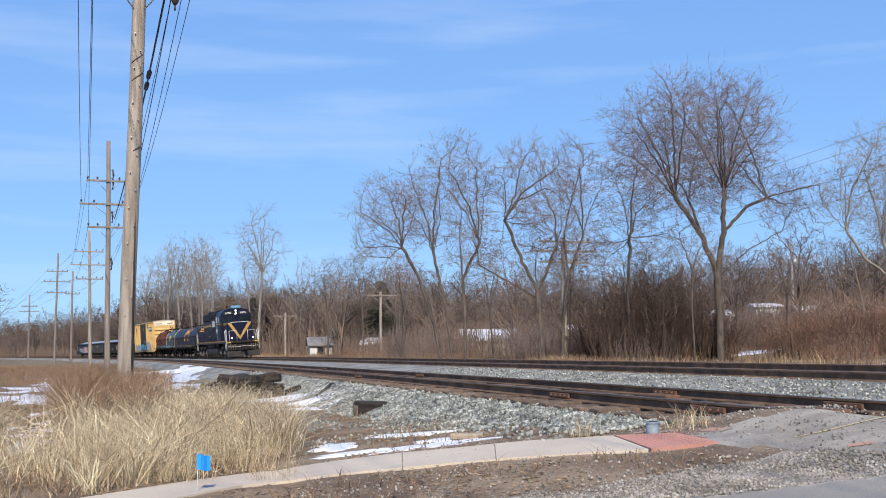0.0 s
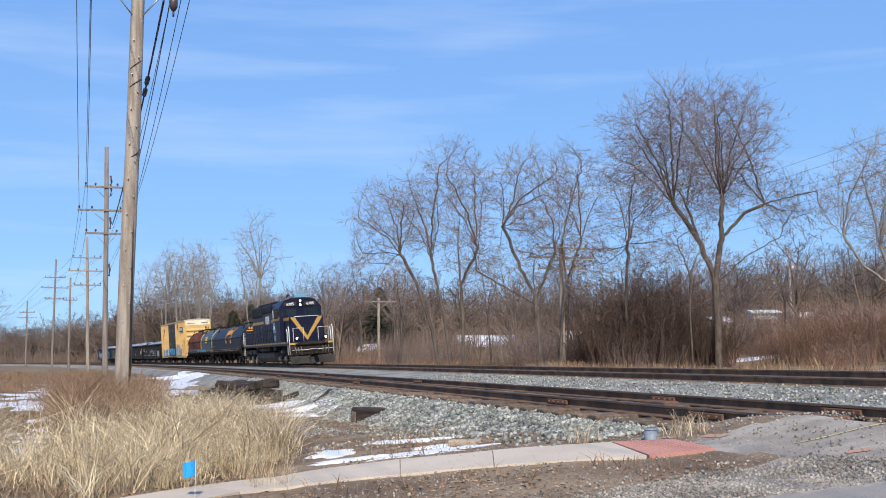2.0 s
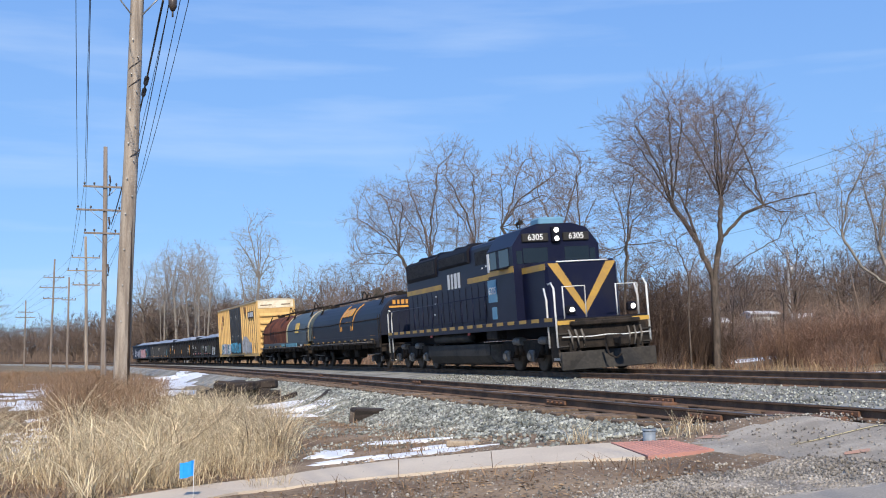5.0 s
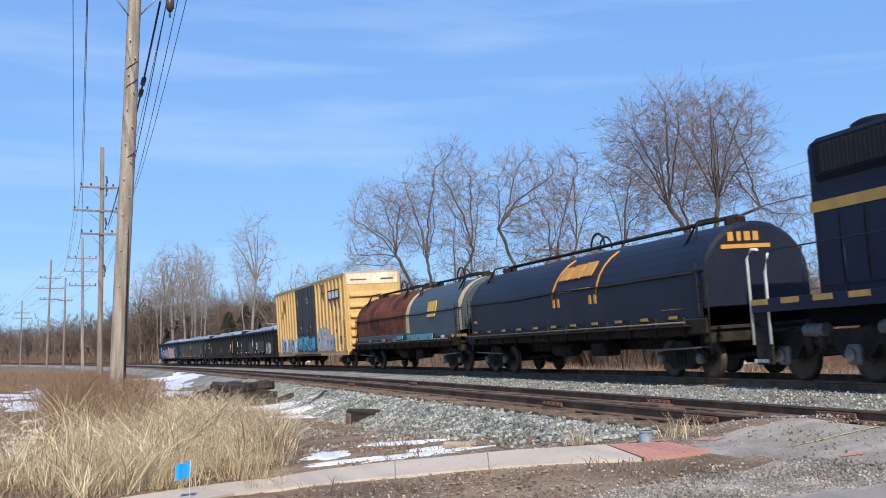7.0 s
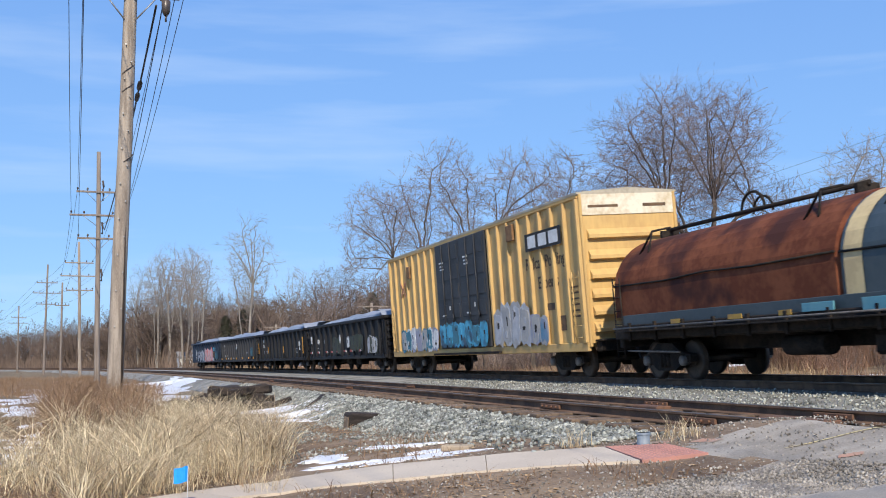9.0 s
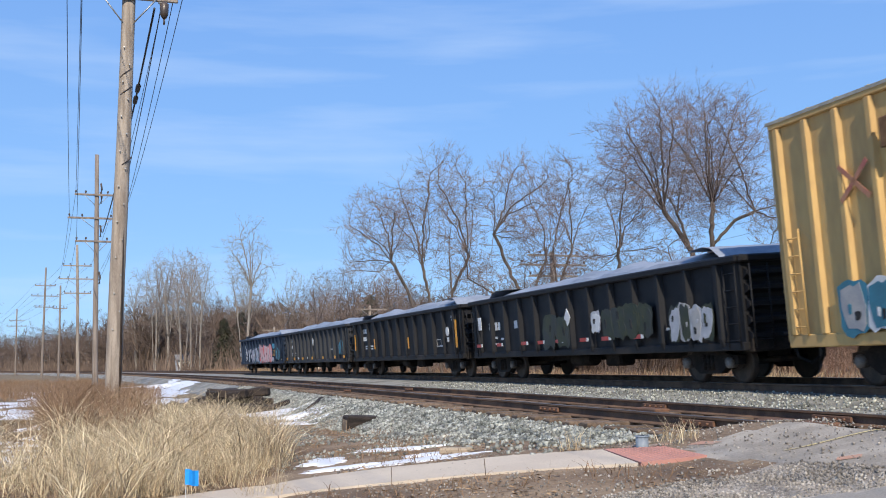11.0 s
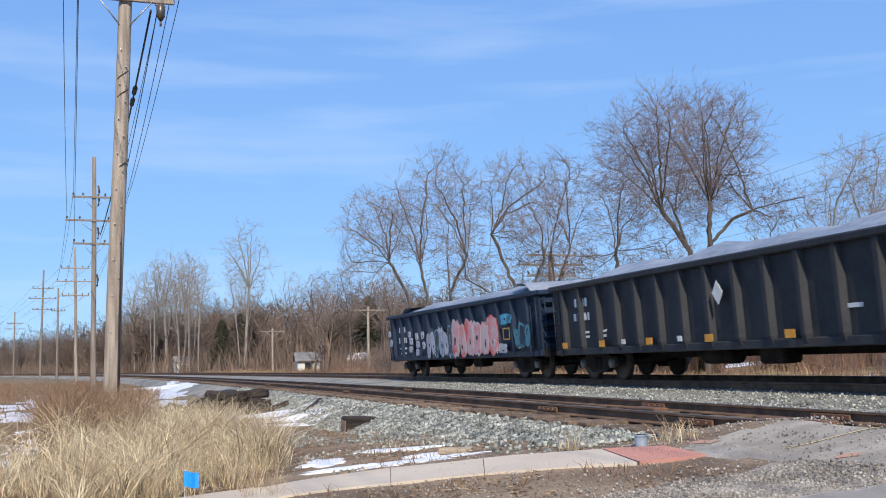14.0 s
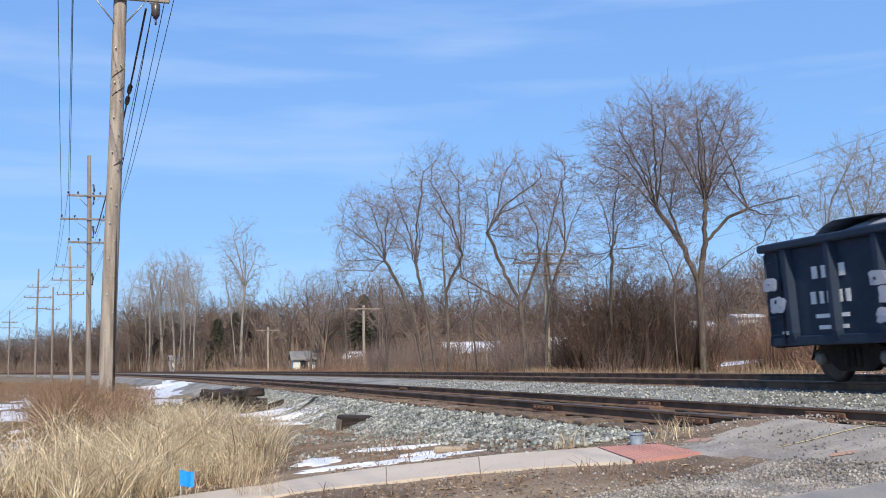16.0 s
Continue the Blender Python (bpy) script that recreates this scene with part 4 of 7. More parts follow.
M["pale_bark"] = mat("pale_cottonwood_bark", (0.30, 0.275, 0.245), (0.20, 0.175, 0.15), 0.9, scale=2, fine=20, bump=0.4, stretch=(3, 3, 0.8))
M["pale_twig"] = mat("pale_twigs", (0.22, 0.185, 0.16), (0.30, 0.26, 0.23), 0.9, scale=0.4, fine=5, bump=0)
M["dark_twig"] = mat("dark_vine_twigs", (0.068, 0.045, 0.036), (0.135, 0.09, 0.07), 0.95, scale=0.4, fine=5, bump=0)
M["conifer"] = mat("dull_conifer_needles", (0.035, 0.042, 0.022), (0.07, 0.07, 0.04), 0.9, scale=0.5, fine=5, bump=0, random_amount=0.3, island=True)


def build_trees():
    near = "bare trees beyond the tracks"

    def lone(name, x, y, label, seed, stems, lobes, bark=M["bark"], fine_mat=M["twig"], **kw):
        plant(bare_meshes(name, bark, fine_mat, seed, stems, lobes, **kw), 0, 0, label, group=near, at=(x, y))

    lone("broad_tree", 15.05, 60, "large bare round-crowned tree with forked dark trunk", 11,
         [[(0, 0, -0.3), (0.06, 0, 2.5), (0.0, 0, 5.0)], [(0, 0, 5.0), (-0.7, 0.2, 7.0), (-1.4, 0.3, 9.2)], [(0, 0, 5.0), (0.35, -0.2, 7.2), (0.5, -0.2, 9.6)],
          [(0.0, 0, 4.7), (1.6, -0.4, 6.2), (3.6, -0.5, 7.3)], [(-0.7, 0.2, 7.0), (-2.3, -0.3, 9.3)], [(0.35, -0.2, 7.2), (1.9, 0.3, 8.8), (3.0, 0.4, 9.3)]],
         [(-1.5, 0, 12.1, 4.5, 4.0, 3.9), (1.0, 0, 12.9, 2.6, 2.8, 3.4), (4.1, 0, 9.2, 2.2, 1.9, 1.6)], twig=0.95)
    lone("leaning_tree", -0.4, 58.5, "bare tree leaning over towards the field", 21,
         [[(0, 0, -0.3), (-0.5, 0, 2.5), (-1.3, 0, 5.0), (-2.2, 0.1, 6.7)]], [(-2.9, 0, 8.3, 2.2, 2.1, 2.2), (-4.0, 0, 6.5, 1.3, 1.2, 0.9)])
    lone("twin_tree", 0.8, 60, "tall bare tree with two straight brown trunks", 5,
         [[(0, 0, -0.3), (0.05, 0, 3.0), (-0.15, 0, 6.2)], [(-0.6, 0.2, -0.3), (-1.0, 0.2, 3.0), (-1.7, 0.3, 6.5)], [(0.0, 0, 5.0), (0.9, 0.2, 7.0)]],
         [(-0.3, 0, 10.0, 2.2, 2.2, 2.9), (-2.5, 0, 9.2, 1.7, 1.6, 2.3), (0.3, 0, 6.2, 1.8, 1.6, 1.5)])
    lone("low_forked_tree", 5.1, 59, "bare spreading tree with long low limbs", 8,
         [[(0, 0, -0.3), (-0.1, 0, 2.0), (-0.3, 0, 4.2)], [(-0.2, 0, 3.6), (-2.0, 0.3, 4.7), (-3.5, 0.2, 5.5)], [(-0.3, 0, 4.2), (-1.2, 0, 6.0), (-2.0, 0, 8.0)], [(-0.2, 0, 4.0), (0.9, 0.2, 6.5)]],
         [(-0.5, 0, 9.3, 2.6, 2.4, 3.0), (-3.2, 0, 6.7, 1.5, 1.3, 1.3), (0.4, 0, 6.0, 2.2, 1.8, 1.6)])
    lone("upright_tree", 6.3, 61, "bare tree with steep upright limbs", 14,
         [[(0, 0, -0.3), (0.2, 0, 3.0), (0.5, 0, 5.0)], [(0.5, 0, 5.0), (0.3, 0.2, 7.2)], [(0.5, 0, 5.0), (1.4, 0, 7.4)]], [(1.1, 0, 10.0, 1.8, 1.8, 3.0), (1.2, 0, 6.4, 1.8, 1.6, 1.5)])
    lone("vine_hung_tree", 10.0, 60, "slender bare tree hung with brown vines", 33,
         [[(0, 0, -0.3), (0, 0, 4.0), (0.2, 0, 7.0)], [(0.0, 0, 3.6), (0.9, 0, 5.4)]], [(0.5, 0, 9.3, 1.6, 1.6, 3.1), (1.4, 0, 6.5, 1.6, 1.5, 1.6), (-0.9, 0, 6.6, 1.5, 1.4, 1.6)])
    lone("vine_tangle", 11.4, 61, "dark brown vine-choked tree under taller trees", 35, [[(0, 0, -0.3), (0.1, 0, 2.2)], [(-1.1, 0, -0.3), (-1.3, 0, 2.0)]], [(-0.4, 0, 4.3, 2.3, 1.8, 2.3), (1.7, 0, 3.6, 1.6, 1.5, 1.6)], M["bark"], M["dark_twig"])
    lone("small_tree", 13.2, 58, "small thin bare tree in brush", 17, [[(0, 0, -0.3), (-0.1, 0, 3.0), (0, 0, 5.0)]], [(0, 0, 6.6, 1.4, 1.2, 1.6)])
    lone("edge_tree", 25.2, 59, "bare pale-limbed tree at the field edge", 25,
         [[(0, 0, -0.3), (-0.3, 0, 3.5), (-1.2, 0, 6.0)], [(-0.3, 0, 3.5), (-2.2, 0, 5.0), (-3.2, 0, 6.6)], [(-0.3, 0, 3.5), (0.4, 0.2, 6.0)]],
         [(-1.2, 0, 9.2, 2.7, 2.3, 3.0), (-3.6, 0, 8.0, 1.3, 1.2, 1.5), (1.4, 0, 8.2, 1.8, 1.6, 2.2)], M["pale_bark"], M["pale_twig"])
    thin = [bare_meshes("thin_tree", M["bark"], M["twig"], 70 + i, [[(0, 0, -0.3), (0.2 - 0.2 * i, 0, 2.5), (0.3 - 0.3 * i, 0.1, 4.2)]], [(0, 0, 6.6, 1.8, 1.8, 2.6)], per_m3=5.0) for i in range(2)]
    for i, (x, y, k, a) in enumerate([(-3.6, 78, 0.9, 0.4), (-7.0, 86, 1.0, 2.0), (3.0, 74, 0.85, 3.0), (7.8, 70, 0.9, 4.4), (19.0, 76, 0.85, 1.2), (22.0, 70, 0.8, 5.1), (28.5, 66, 1.1, 2.2), (-10.5, 92, 1.0, 0.9), (31.0, 72, 1.05, 0.2), (17.6, 66, 0.7, 3.9)]):
        plant(thin[i % 2], 0, 0, "thin bare brown tree in brush", k, a, near, at=(x, y))
    pale = [bare_meshes("pale_tree", M["pale_bark"], M["pale_twig"], 40 + i, [[(0, 0, -0.3), (0.2, 0, 5.0), (0.5, 0.2, 9.0)], [(-0.4, 0, -0.3), (-0.7, 0.2, 4.0), (-1.2, 0, 8.0)], [(0.2, 0, 4.8), (1.0, 0.2, 8.0)]], [(0, 0, 11.0, 2.4, 2.4, 5.6)], per_m3=3.6, tip=0.019, step=0.45, kill=0.6, twig=1.1, twigs=1) for i in range(2)]
    for i, (s, u, k, a) in enumerate([(137, 14, 1.38, 0.3), (207, 14, 1.42, 1.4), (200, 15, 1.5, 2.2), (184, 14, 1.36, 3.3), (178, 14.5, 1.34, 4.2), (169, 14, 1.22, 5.0), (214, 16, 1.45, 0.9), (230, 15, 1.4, 2.9), (192, 17, 1.4, 1.9), (158, 19, 1.05, 1.1), (240, 17, 1.2, 4.4), (133, 20, 0.9, 4.0), (118, 20, 0.78, 3.0), (104, 24, 0.72, 1.0)]):
        plant(pale[i % 2], s, u, "tall bare pale-barked tree by the railway curve", k, a, "pale trees along the curve")
    # conifers in the woods
    cone = Shape()
    r = random.Random(3)
    for i in range(2600):
        f = r.random() ** 0.8
        rad = 3.1 * (1 - f) ** 0.8 * r.uniform(0.3, 1.08) + 0.05
        a = r.uniform(0, 2 * math.pi)
        c = Vector((rad * math.cos(a), rad * math.sin(a), 0.8 + 9 * f))
        out = Vector((math.cos(a), math.sin(a), -0.35)) * r.uniform(0.35, 0.8)
        side = Vector((-math.sin(a), math.cos(a), 0)) * r.uniform(0.1, 0.25)
        cone.add([c - side, c + side, c + out + Vector((0, 0, r.uniform(-0.1, 0.1)))], [(0, 1, 2)])
    crown, trunk = cone.mesh("conifer_crown", M["conifer"], False), Shape().tube([(0, 0, -0.3), (0, 0, 9.4)], [0.18, 0.03], 7).mesh("conifer_trunk", M["bark"])
    for s, u, k in ((160, 16, 0.92), (152, 17, 0.98), (147, 18, 0.8), (166, 18, 0.75), (96, 19, 0.9)):
        plant((trunk, crown), s, u, "dark green conifer among bare trees", k, s, "conifers")


def scatter_woods():
    """Far woods of many bare stems and the brush under them."""
    kinds = []
    for i in range(5):
        w, f = grow(seed=60 + i, height=10.5, radius=0.15, stems=1, crown=0.15, angle=42, limbs=12, twigs=(6, 4, 0), up=0.22, flare=0.15, finest=0.017, cheap=True)
        v = np.array(w[0] + f[0])
        t = np.array(w[1] + [tuple(c + len(w[0]) for c in q) for q in f[1]])
        kinds.append((v, t))
    vs, ts, o = [], [], 0
    rows = []
    while len(rows) < 1850:
        a, dist = radians(RNG.uniform(-27, 27)), 88 + 190 * RNG.random() ** 1.3
        x, y = dist * math.sin(a), dist * math.cos(a)
        if len(rows) > 800:
            q = on_line(RNG.uniform(110, 560), RNG.uniform(15, 60))
            x, y = q.x, q.y
            dist = math.hypot(x, y)
        if len(rows) > 1350:
            a, dist = radians(RNG.uniform(-29, -9)), RNG.uniform(215, 340)
            x, y = dist * math.sin(a), dist * math.cos(a)
        s, u = line_coords(x, y)
        if -22 < u < 14:
            continue
        if u < 0 and dist < 150:
            continue
        if u > 0 and dist < 118 and x > -14 and RNG.random() < 0.8:
            continue
        rows.append((x, y, RNG.uniform(0.65, 1.15) * (1.12 if x < 0 else 0.95) * (1.35 if dist > 230 else 1.0)))
    for x, y, k in rows:
        v, t = kinds[RNG.integers(5)]
        a = RNG.uniform(0, 6.28)
        c, s_ = math.cos(a), math.sin(a)
        q = np.stack([v[:, 0] * c - v[:, 1] * s_, v[:, 0] * s_ + v[:, 1] * c, v[:, 2]], 1) * k * np.array([1.15, 1.15, 1])
        vs.append(q + np.array([x, y, ground_z(x, y)]))
        ts.append(t + o)
        o += len(v)
    stuff("distant_woods", arrays_mesh("distant_woods", np.concatenate(vs), np.concatenate(ts), M["woods"]), "grey-brown bare winter woods in the distance", "woods")


def distant_brush():
    """Thin upright stems that close the woods near the ground."""
    rows = []
    while len(rows) < 60000:
        if len(rows) < 26000:
            q = on_line(RNG.uniform(60, 560), 14 + 50 * RNG.random() ** 1.5)
            x, y = q.x, q.y
        else:
            a, dist = radians(RNG.uniform(-26, 27)), RNG.uniform(84, 230)
            x, y = dist * math.sin(a), dist * math.cos(a)
        s, u = line_coords(x, y)
        if -30 < u < 13 or u < 0 and math.hypot(x, y) < 170:
            continue
        rows.append((x, y, ground_z(x, y), (0.7 + 3.4 * RNG.random() ** 2) * (1.0 if y < 130 else 1.4), RNG.uniform(0.012, 0.035) * (1 if y < 130 else 1.8)))
    q = np.array(rows)
    n = len(q)
    base, h, w = q[:, :3], q[:, 3], q[:, 4]
    z = np.zeros(n)
    side = np.stack([w, z, z], 1)
    tip = base + np.stack([RNG.normal(0, 0.22, n) * h, RNG.normal(0, 0.22, n) * h, h], 1)
    bend = (base + tip) / 2 + np.stack([RNG.normal(0, 0.06, n) * h, z, z], 1)
    v = np.stack([base - side, base + side, bend + side, bend - side, tip], 1)
    t = np.array([(0, 1, 2), (0, 2, 3), (3, 2, 4)])
    stuff("distant_brush", arrays_mesh("distant_brush", v, t[None] + (np.arange(n) * 5)[:, None, None], M["woods"]), "grey-brown leafless undergrowth at the foot of the woods", "undergrowth")


def bush_mesh(seed, n, width, height, rad, material, name):
    r = random.Random(seed)
    out = ([], [])
    for _ in range(n):
        a, d = r.uniform(0, 6.28), width * math.sqrt(r.random()) * 0.55
        p = Vector((d * math.cos(a), d * math.sin(a), -0.1))
        dirv = Vector((math.cos(a) * 0.45 * r.random(), math.sin(a) * 0.45 * r.random(), 1)).normalized()
        ln, ra = height * r.uniform(0.45, 1.0), rad * r.uniform(0.7, 1.3)
        q = p
        pts = [p]
        for i in range(4):
            dirv = (dirv + Vector((r.gauss(0, 1), r.gauss(0, 1), r.gauss(0, 0.5))) * 0.2).normalized()
            q = q + dirv * ln / 4
            pts.append(q)
            if i:
                for _k in range(3):
                    e = q + Vector((r.gauss(0, 1), r.gauss(0, 1), r.uniform(-0.1, 1.1))) * ln * 0.16
                    m = Vector((ra * 0.5, 0, 0))
                    o = len(out[0])
                    out[0].extend([tuple(q - m), tuple(q + m), tuple(e)])
                    out[1].append((o, o + 1, o + 2))
        for i in range(4):
            for m in (Vector((ra, 0, 0)), Vector((0, ra, 0))):
                o = len(out[0])
                k0, k1 = 1 - i * 0.22, 1 - (i + 1) * 0.22
                out[0].extend([tuple(pts[i] - m * k0), tuple(pts[i] + m * k0), tuple(pts[i + 1] + m * k1), tuple(pts[i + 1] - m * k1)])
                out[1].extend([(o, o + 1, o + 2), (o, o + 2, o + 3)])
    return arrays_mesh(name, out[0], out[1], material)


def build_brush():
    tan = bush_mesh(1, 95, 2.6, 2.3, 0.014, M["twig_red"], "tan_bush")
    dark = bush_mesh(2, 240, 3.2, 4.2, 0.022, M["dark_twig"], "dark_thicket")
    grey = bush_mesh(3, 105, 2.8, 3.2, 0.014, M["twig"], "grey_bush")
    red = bush_mesh(4, 420, 3.4, 2.4, 0.014, M["twig_red"], "round_red_bush")

    def bush(me, x, y, k, label, a):
        ob = tagged(new("bush", me), label, "bush", "brush beyond the tracks")
        ob.matrix_basis = Matrix.Translation((x, y, ground_z(x, y))) @ Matrix.Rotation(a, 4, "Z") @ Matrix.Scale(k, 4)

    weed = bush_mesh(6, 46, 0.55, 0.95, 0.0035, M["weed"], "weed_clump")
    straw = bush_mesh(7, 60, 0.6, 0.62, 0.0026, M["grass"], "straw_clump")
    r = random.Random(9)
    spots = []
    while len(spots) < 75:
        y = r.uniform(14.5, 26.5)
        x = y * r.uniform(-0.362, -0.285)
        if line_coords(x, y)[1] < -11.8:
            spots.append((weed, x, y, r.uniform(0.7, 1.25), "rusty brown branching dead weed"))
    for x, y in ((-5.7, 27.6), (-6.4, 28.3), (-5.1, 28.4), (-6.9, 29.2), (-4.6, 26.6), (-7.2, 27.4), (-6.0, 26.4), (-5.4, 28.9)):
        spots.append((straw, x, y, r.uniform(0.8, 1.3), "straw-coloured dead weed by the tie heap"))
    while len(spots) < 150:
        y = r.uniform(9.2, 17)
        x = y * r.uniform(-0.36, -0.15)
        if line_coords(x, y)[1] < -12.3 and x > -4.4:
            spots.append((straw, x, y, r.uniform(0.6, 1.1), "tangled straw-coloured dead weed"))
    for me, x, y, k, label in spots:
        ob = tagged(new("dead_weed", me), label, "weed", "dead weeds by the field")
        ob.matrix_basis = Matrix.Translation((x, y, ground_at(x, y))) @ Matrix.Rotation(r.uniform(0, 6), 4, "Z") @ Matrix.Scale(k, 4)
    r = random.Random(12)
    for _ in range(170):
        s, u = r.uniform(2, 150), r.uniform(13.5, 32)
        p = on_line(s, u)
        me, label = r.choice([(tan, "reddish-brown leafless brush beyond the tracks"), (grey, "grey-brown leafless brush beyond the tracks"), (grey, "grey-brown leafless brush beyond the tracks")])
        bush(me, p.x, p.y, r.uniform(0.35, 0.8) * (1.0 if s < 60 else 1.5), label, r.uniform(0, 6))
    for _ in range(60):
        s, u = r.uniform(14, 95), r.uniform(20, 44)
        p = on_line(s, u)
        bush(r.choice([grey, tan]), p.x, p.y, r.uniform(0.8, 1.35), "grey-brown leafless brush beyond the tracks", r.uniform(0, 6))
    for x, y, k in ((9.2, 61, 0.95), (10.2, 62, 1.15), (11.3, 61, 1.1), (12.3, 62, 1.15), (13.2, 63, 1.0), (14.2, 62, 0.9), (11.0, 64, 1.3), (15.3, 63, 0.75), (9.8, 64, 1.0), (7.4, 62, 0.45)):
        bush(dark, x, y, k * 1.12, "dense dark vine-choked thicket under bare trees", x)
    for _ in range(46):
        x, y = r.uniform(-6, 34), r.uniform(74, 96)
        bush(r.choice([grey, tan, grey]), x, y, r.uniform(0.7, 1.2), "grey-brown leafless brush before the houses", r.uniform(0, 6))
    for x, y, k in ((20.4, 58, 1.3), (21.6, 57, 1.5), (22.9, 58, 1.35), (19.4, 60, 1.0), (24.6, 57, 1.2), (26.2, 56, 1.25)):
        bush(red, x, y, k, "rounded reddish-brown leafless bush", y)


build_trees()
scatter_woods()
distant_brush()
build_brush()

# ---- utility poles and wires ----
M["insulator"] = mat("dark_insulator", (0.05, 0.04, 0.035), (0.09, 0.07, 0.06), 0.35, bump=0)


def utility_pole(s, u, height, r0, r1, arms, label, material, reach=1.2, at=None, lean=(0, 0), group="poles along the field"):
    p = Vector((*at, 0)) if at else on_line(s, u)
    p.z = ground_at(p.x, p.y)
    h = HEADING + CURVE * s
    m = Matrix.Translation(p) @ Matrix.Rotation(-h, 4, "Z")
    pole = thing("utility_pole", label, "utility pole", m, group)
    at_z = lambda z: Vector((lean[0] * z / height, lean[1] * z / height, z))
    part("shaft", Shape().tube([at_z(z) + Vector((0.012 * math.sin(z * 1.3), 0, 0)) for z in (-0.4, 0, height * 0.25, height * 0.5, height * 0.75, height)], [r0 * 1.03, r0, r0 + (r1 - r0) * 0.25, (r0 + r1) / 2, r0 + (r1 - r0) * 0.75, r1], 14), material, pole)
    ends = []
    for n_arm, z in enumerate(arms):
        half = reach * (1.0, 1.30, 0.95)[n_arm % 3] if len(arms) > 1 else reach
        c = at_z(z) + Vector((0, -r1 - 0.05, 0))
        arm = part("crossarm", Shape().box(c, (half * 2, 0.09, 0.115), 0.012), material, pole)
        for q in (-1, 1):
            part("brace", Shape().tube([c + Vector((q * half * 0.55, -0.05, -0.03)), at_z(z - 0.62) + Vector((q * r1 * 0.8, -r1 * 0.6, 0))], 0.018, 6), M["galv"], arm)
            for k in (0.94, 0.5):
                e = c + Vector((q * half * k, 0, 0.06))
                part("insulator", Shape().tube([e, e + Vector((0, 0, 0.05)), e + Vector((0, 0, 0.06)), e + Vector((0, 0, 0.16)), e + Vector((0, 0, 0.19))], [0.02, 0.02, 0.055, 0.06, 0.02], 8), M["insulator"], arm)
                if k > 0.9:
                    ends.append(m @ (e + Vector((0, 0, 0.18))))
    return pole, ends, m


def wire(a, b, sag, rad=0.012, name="overhead_wire", label="thin black overhead power wire between poles"):
    pts = [a.lerp(b, i / 18) - Vector((0, 0, sag * 4 * (i / 18) * (1 - i / 18))) for i in range(19)]
    return tagged(part(name, Shape().tube(pts, rad, 5), M["wire"]), label, "wire", "overhead wires")


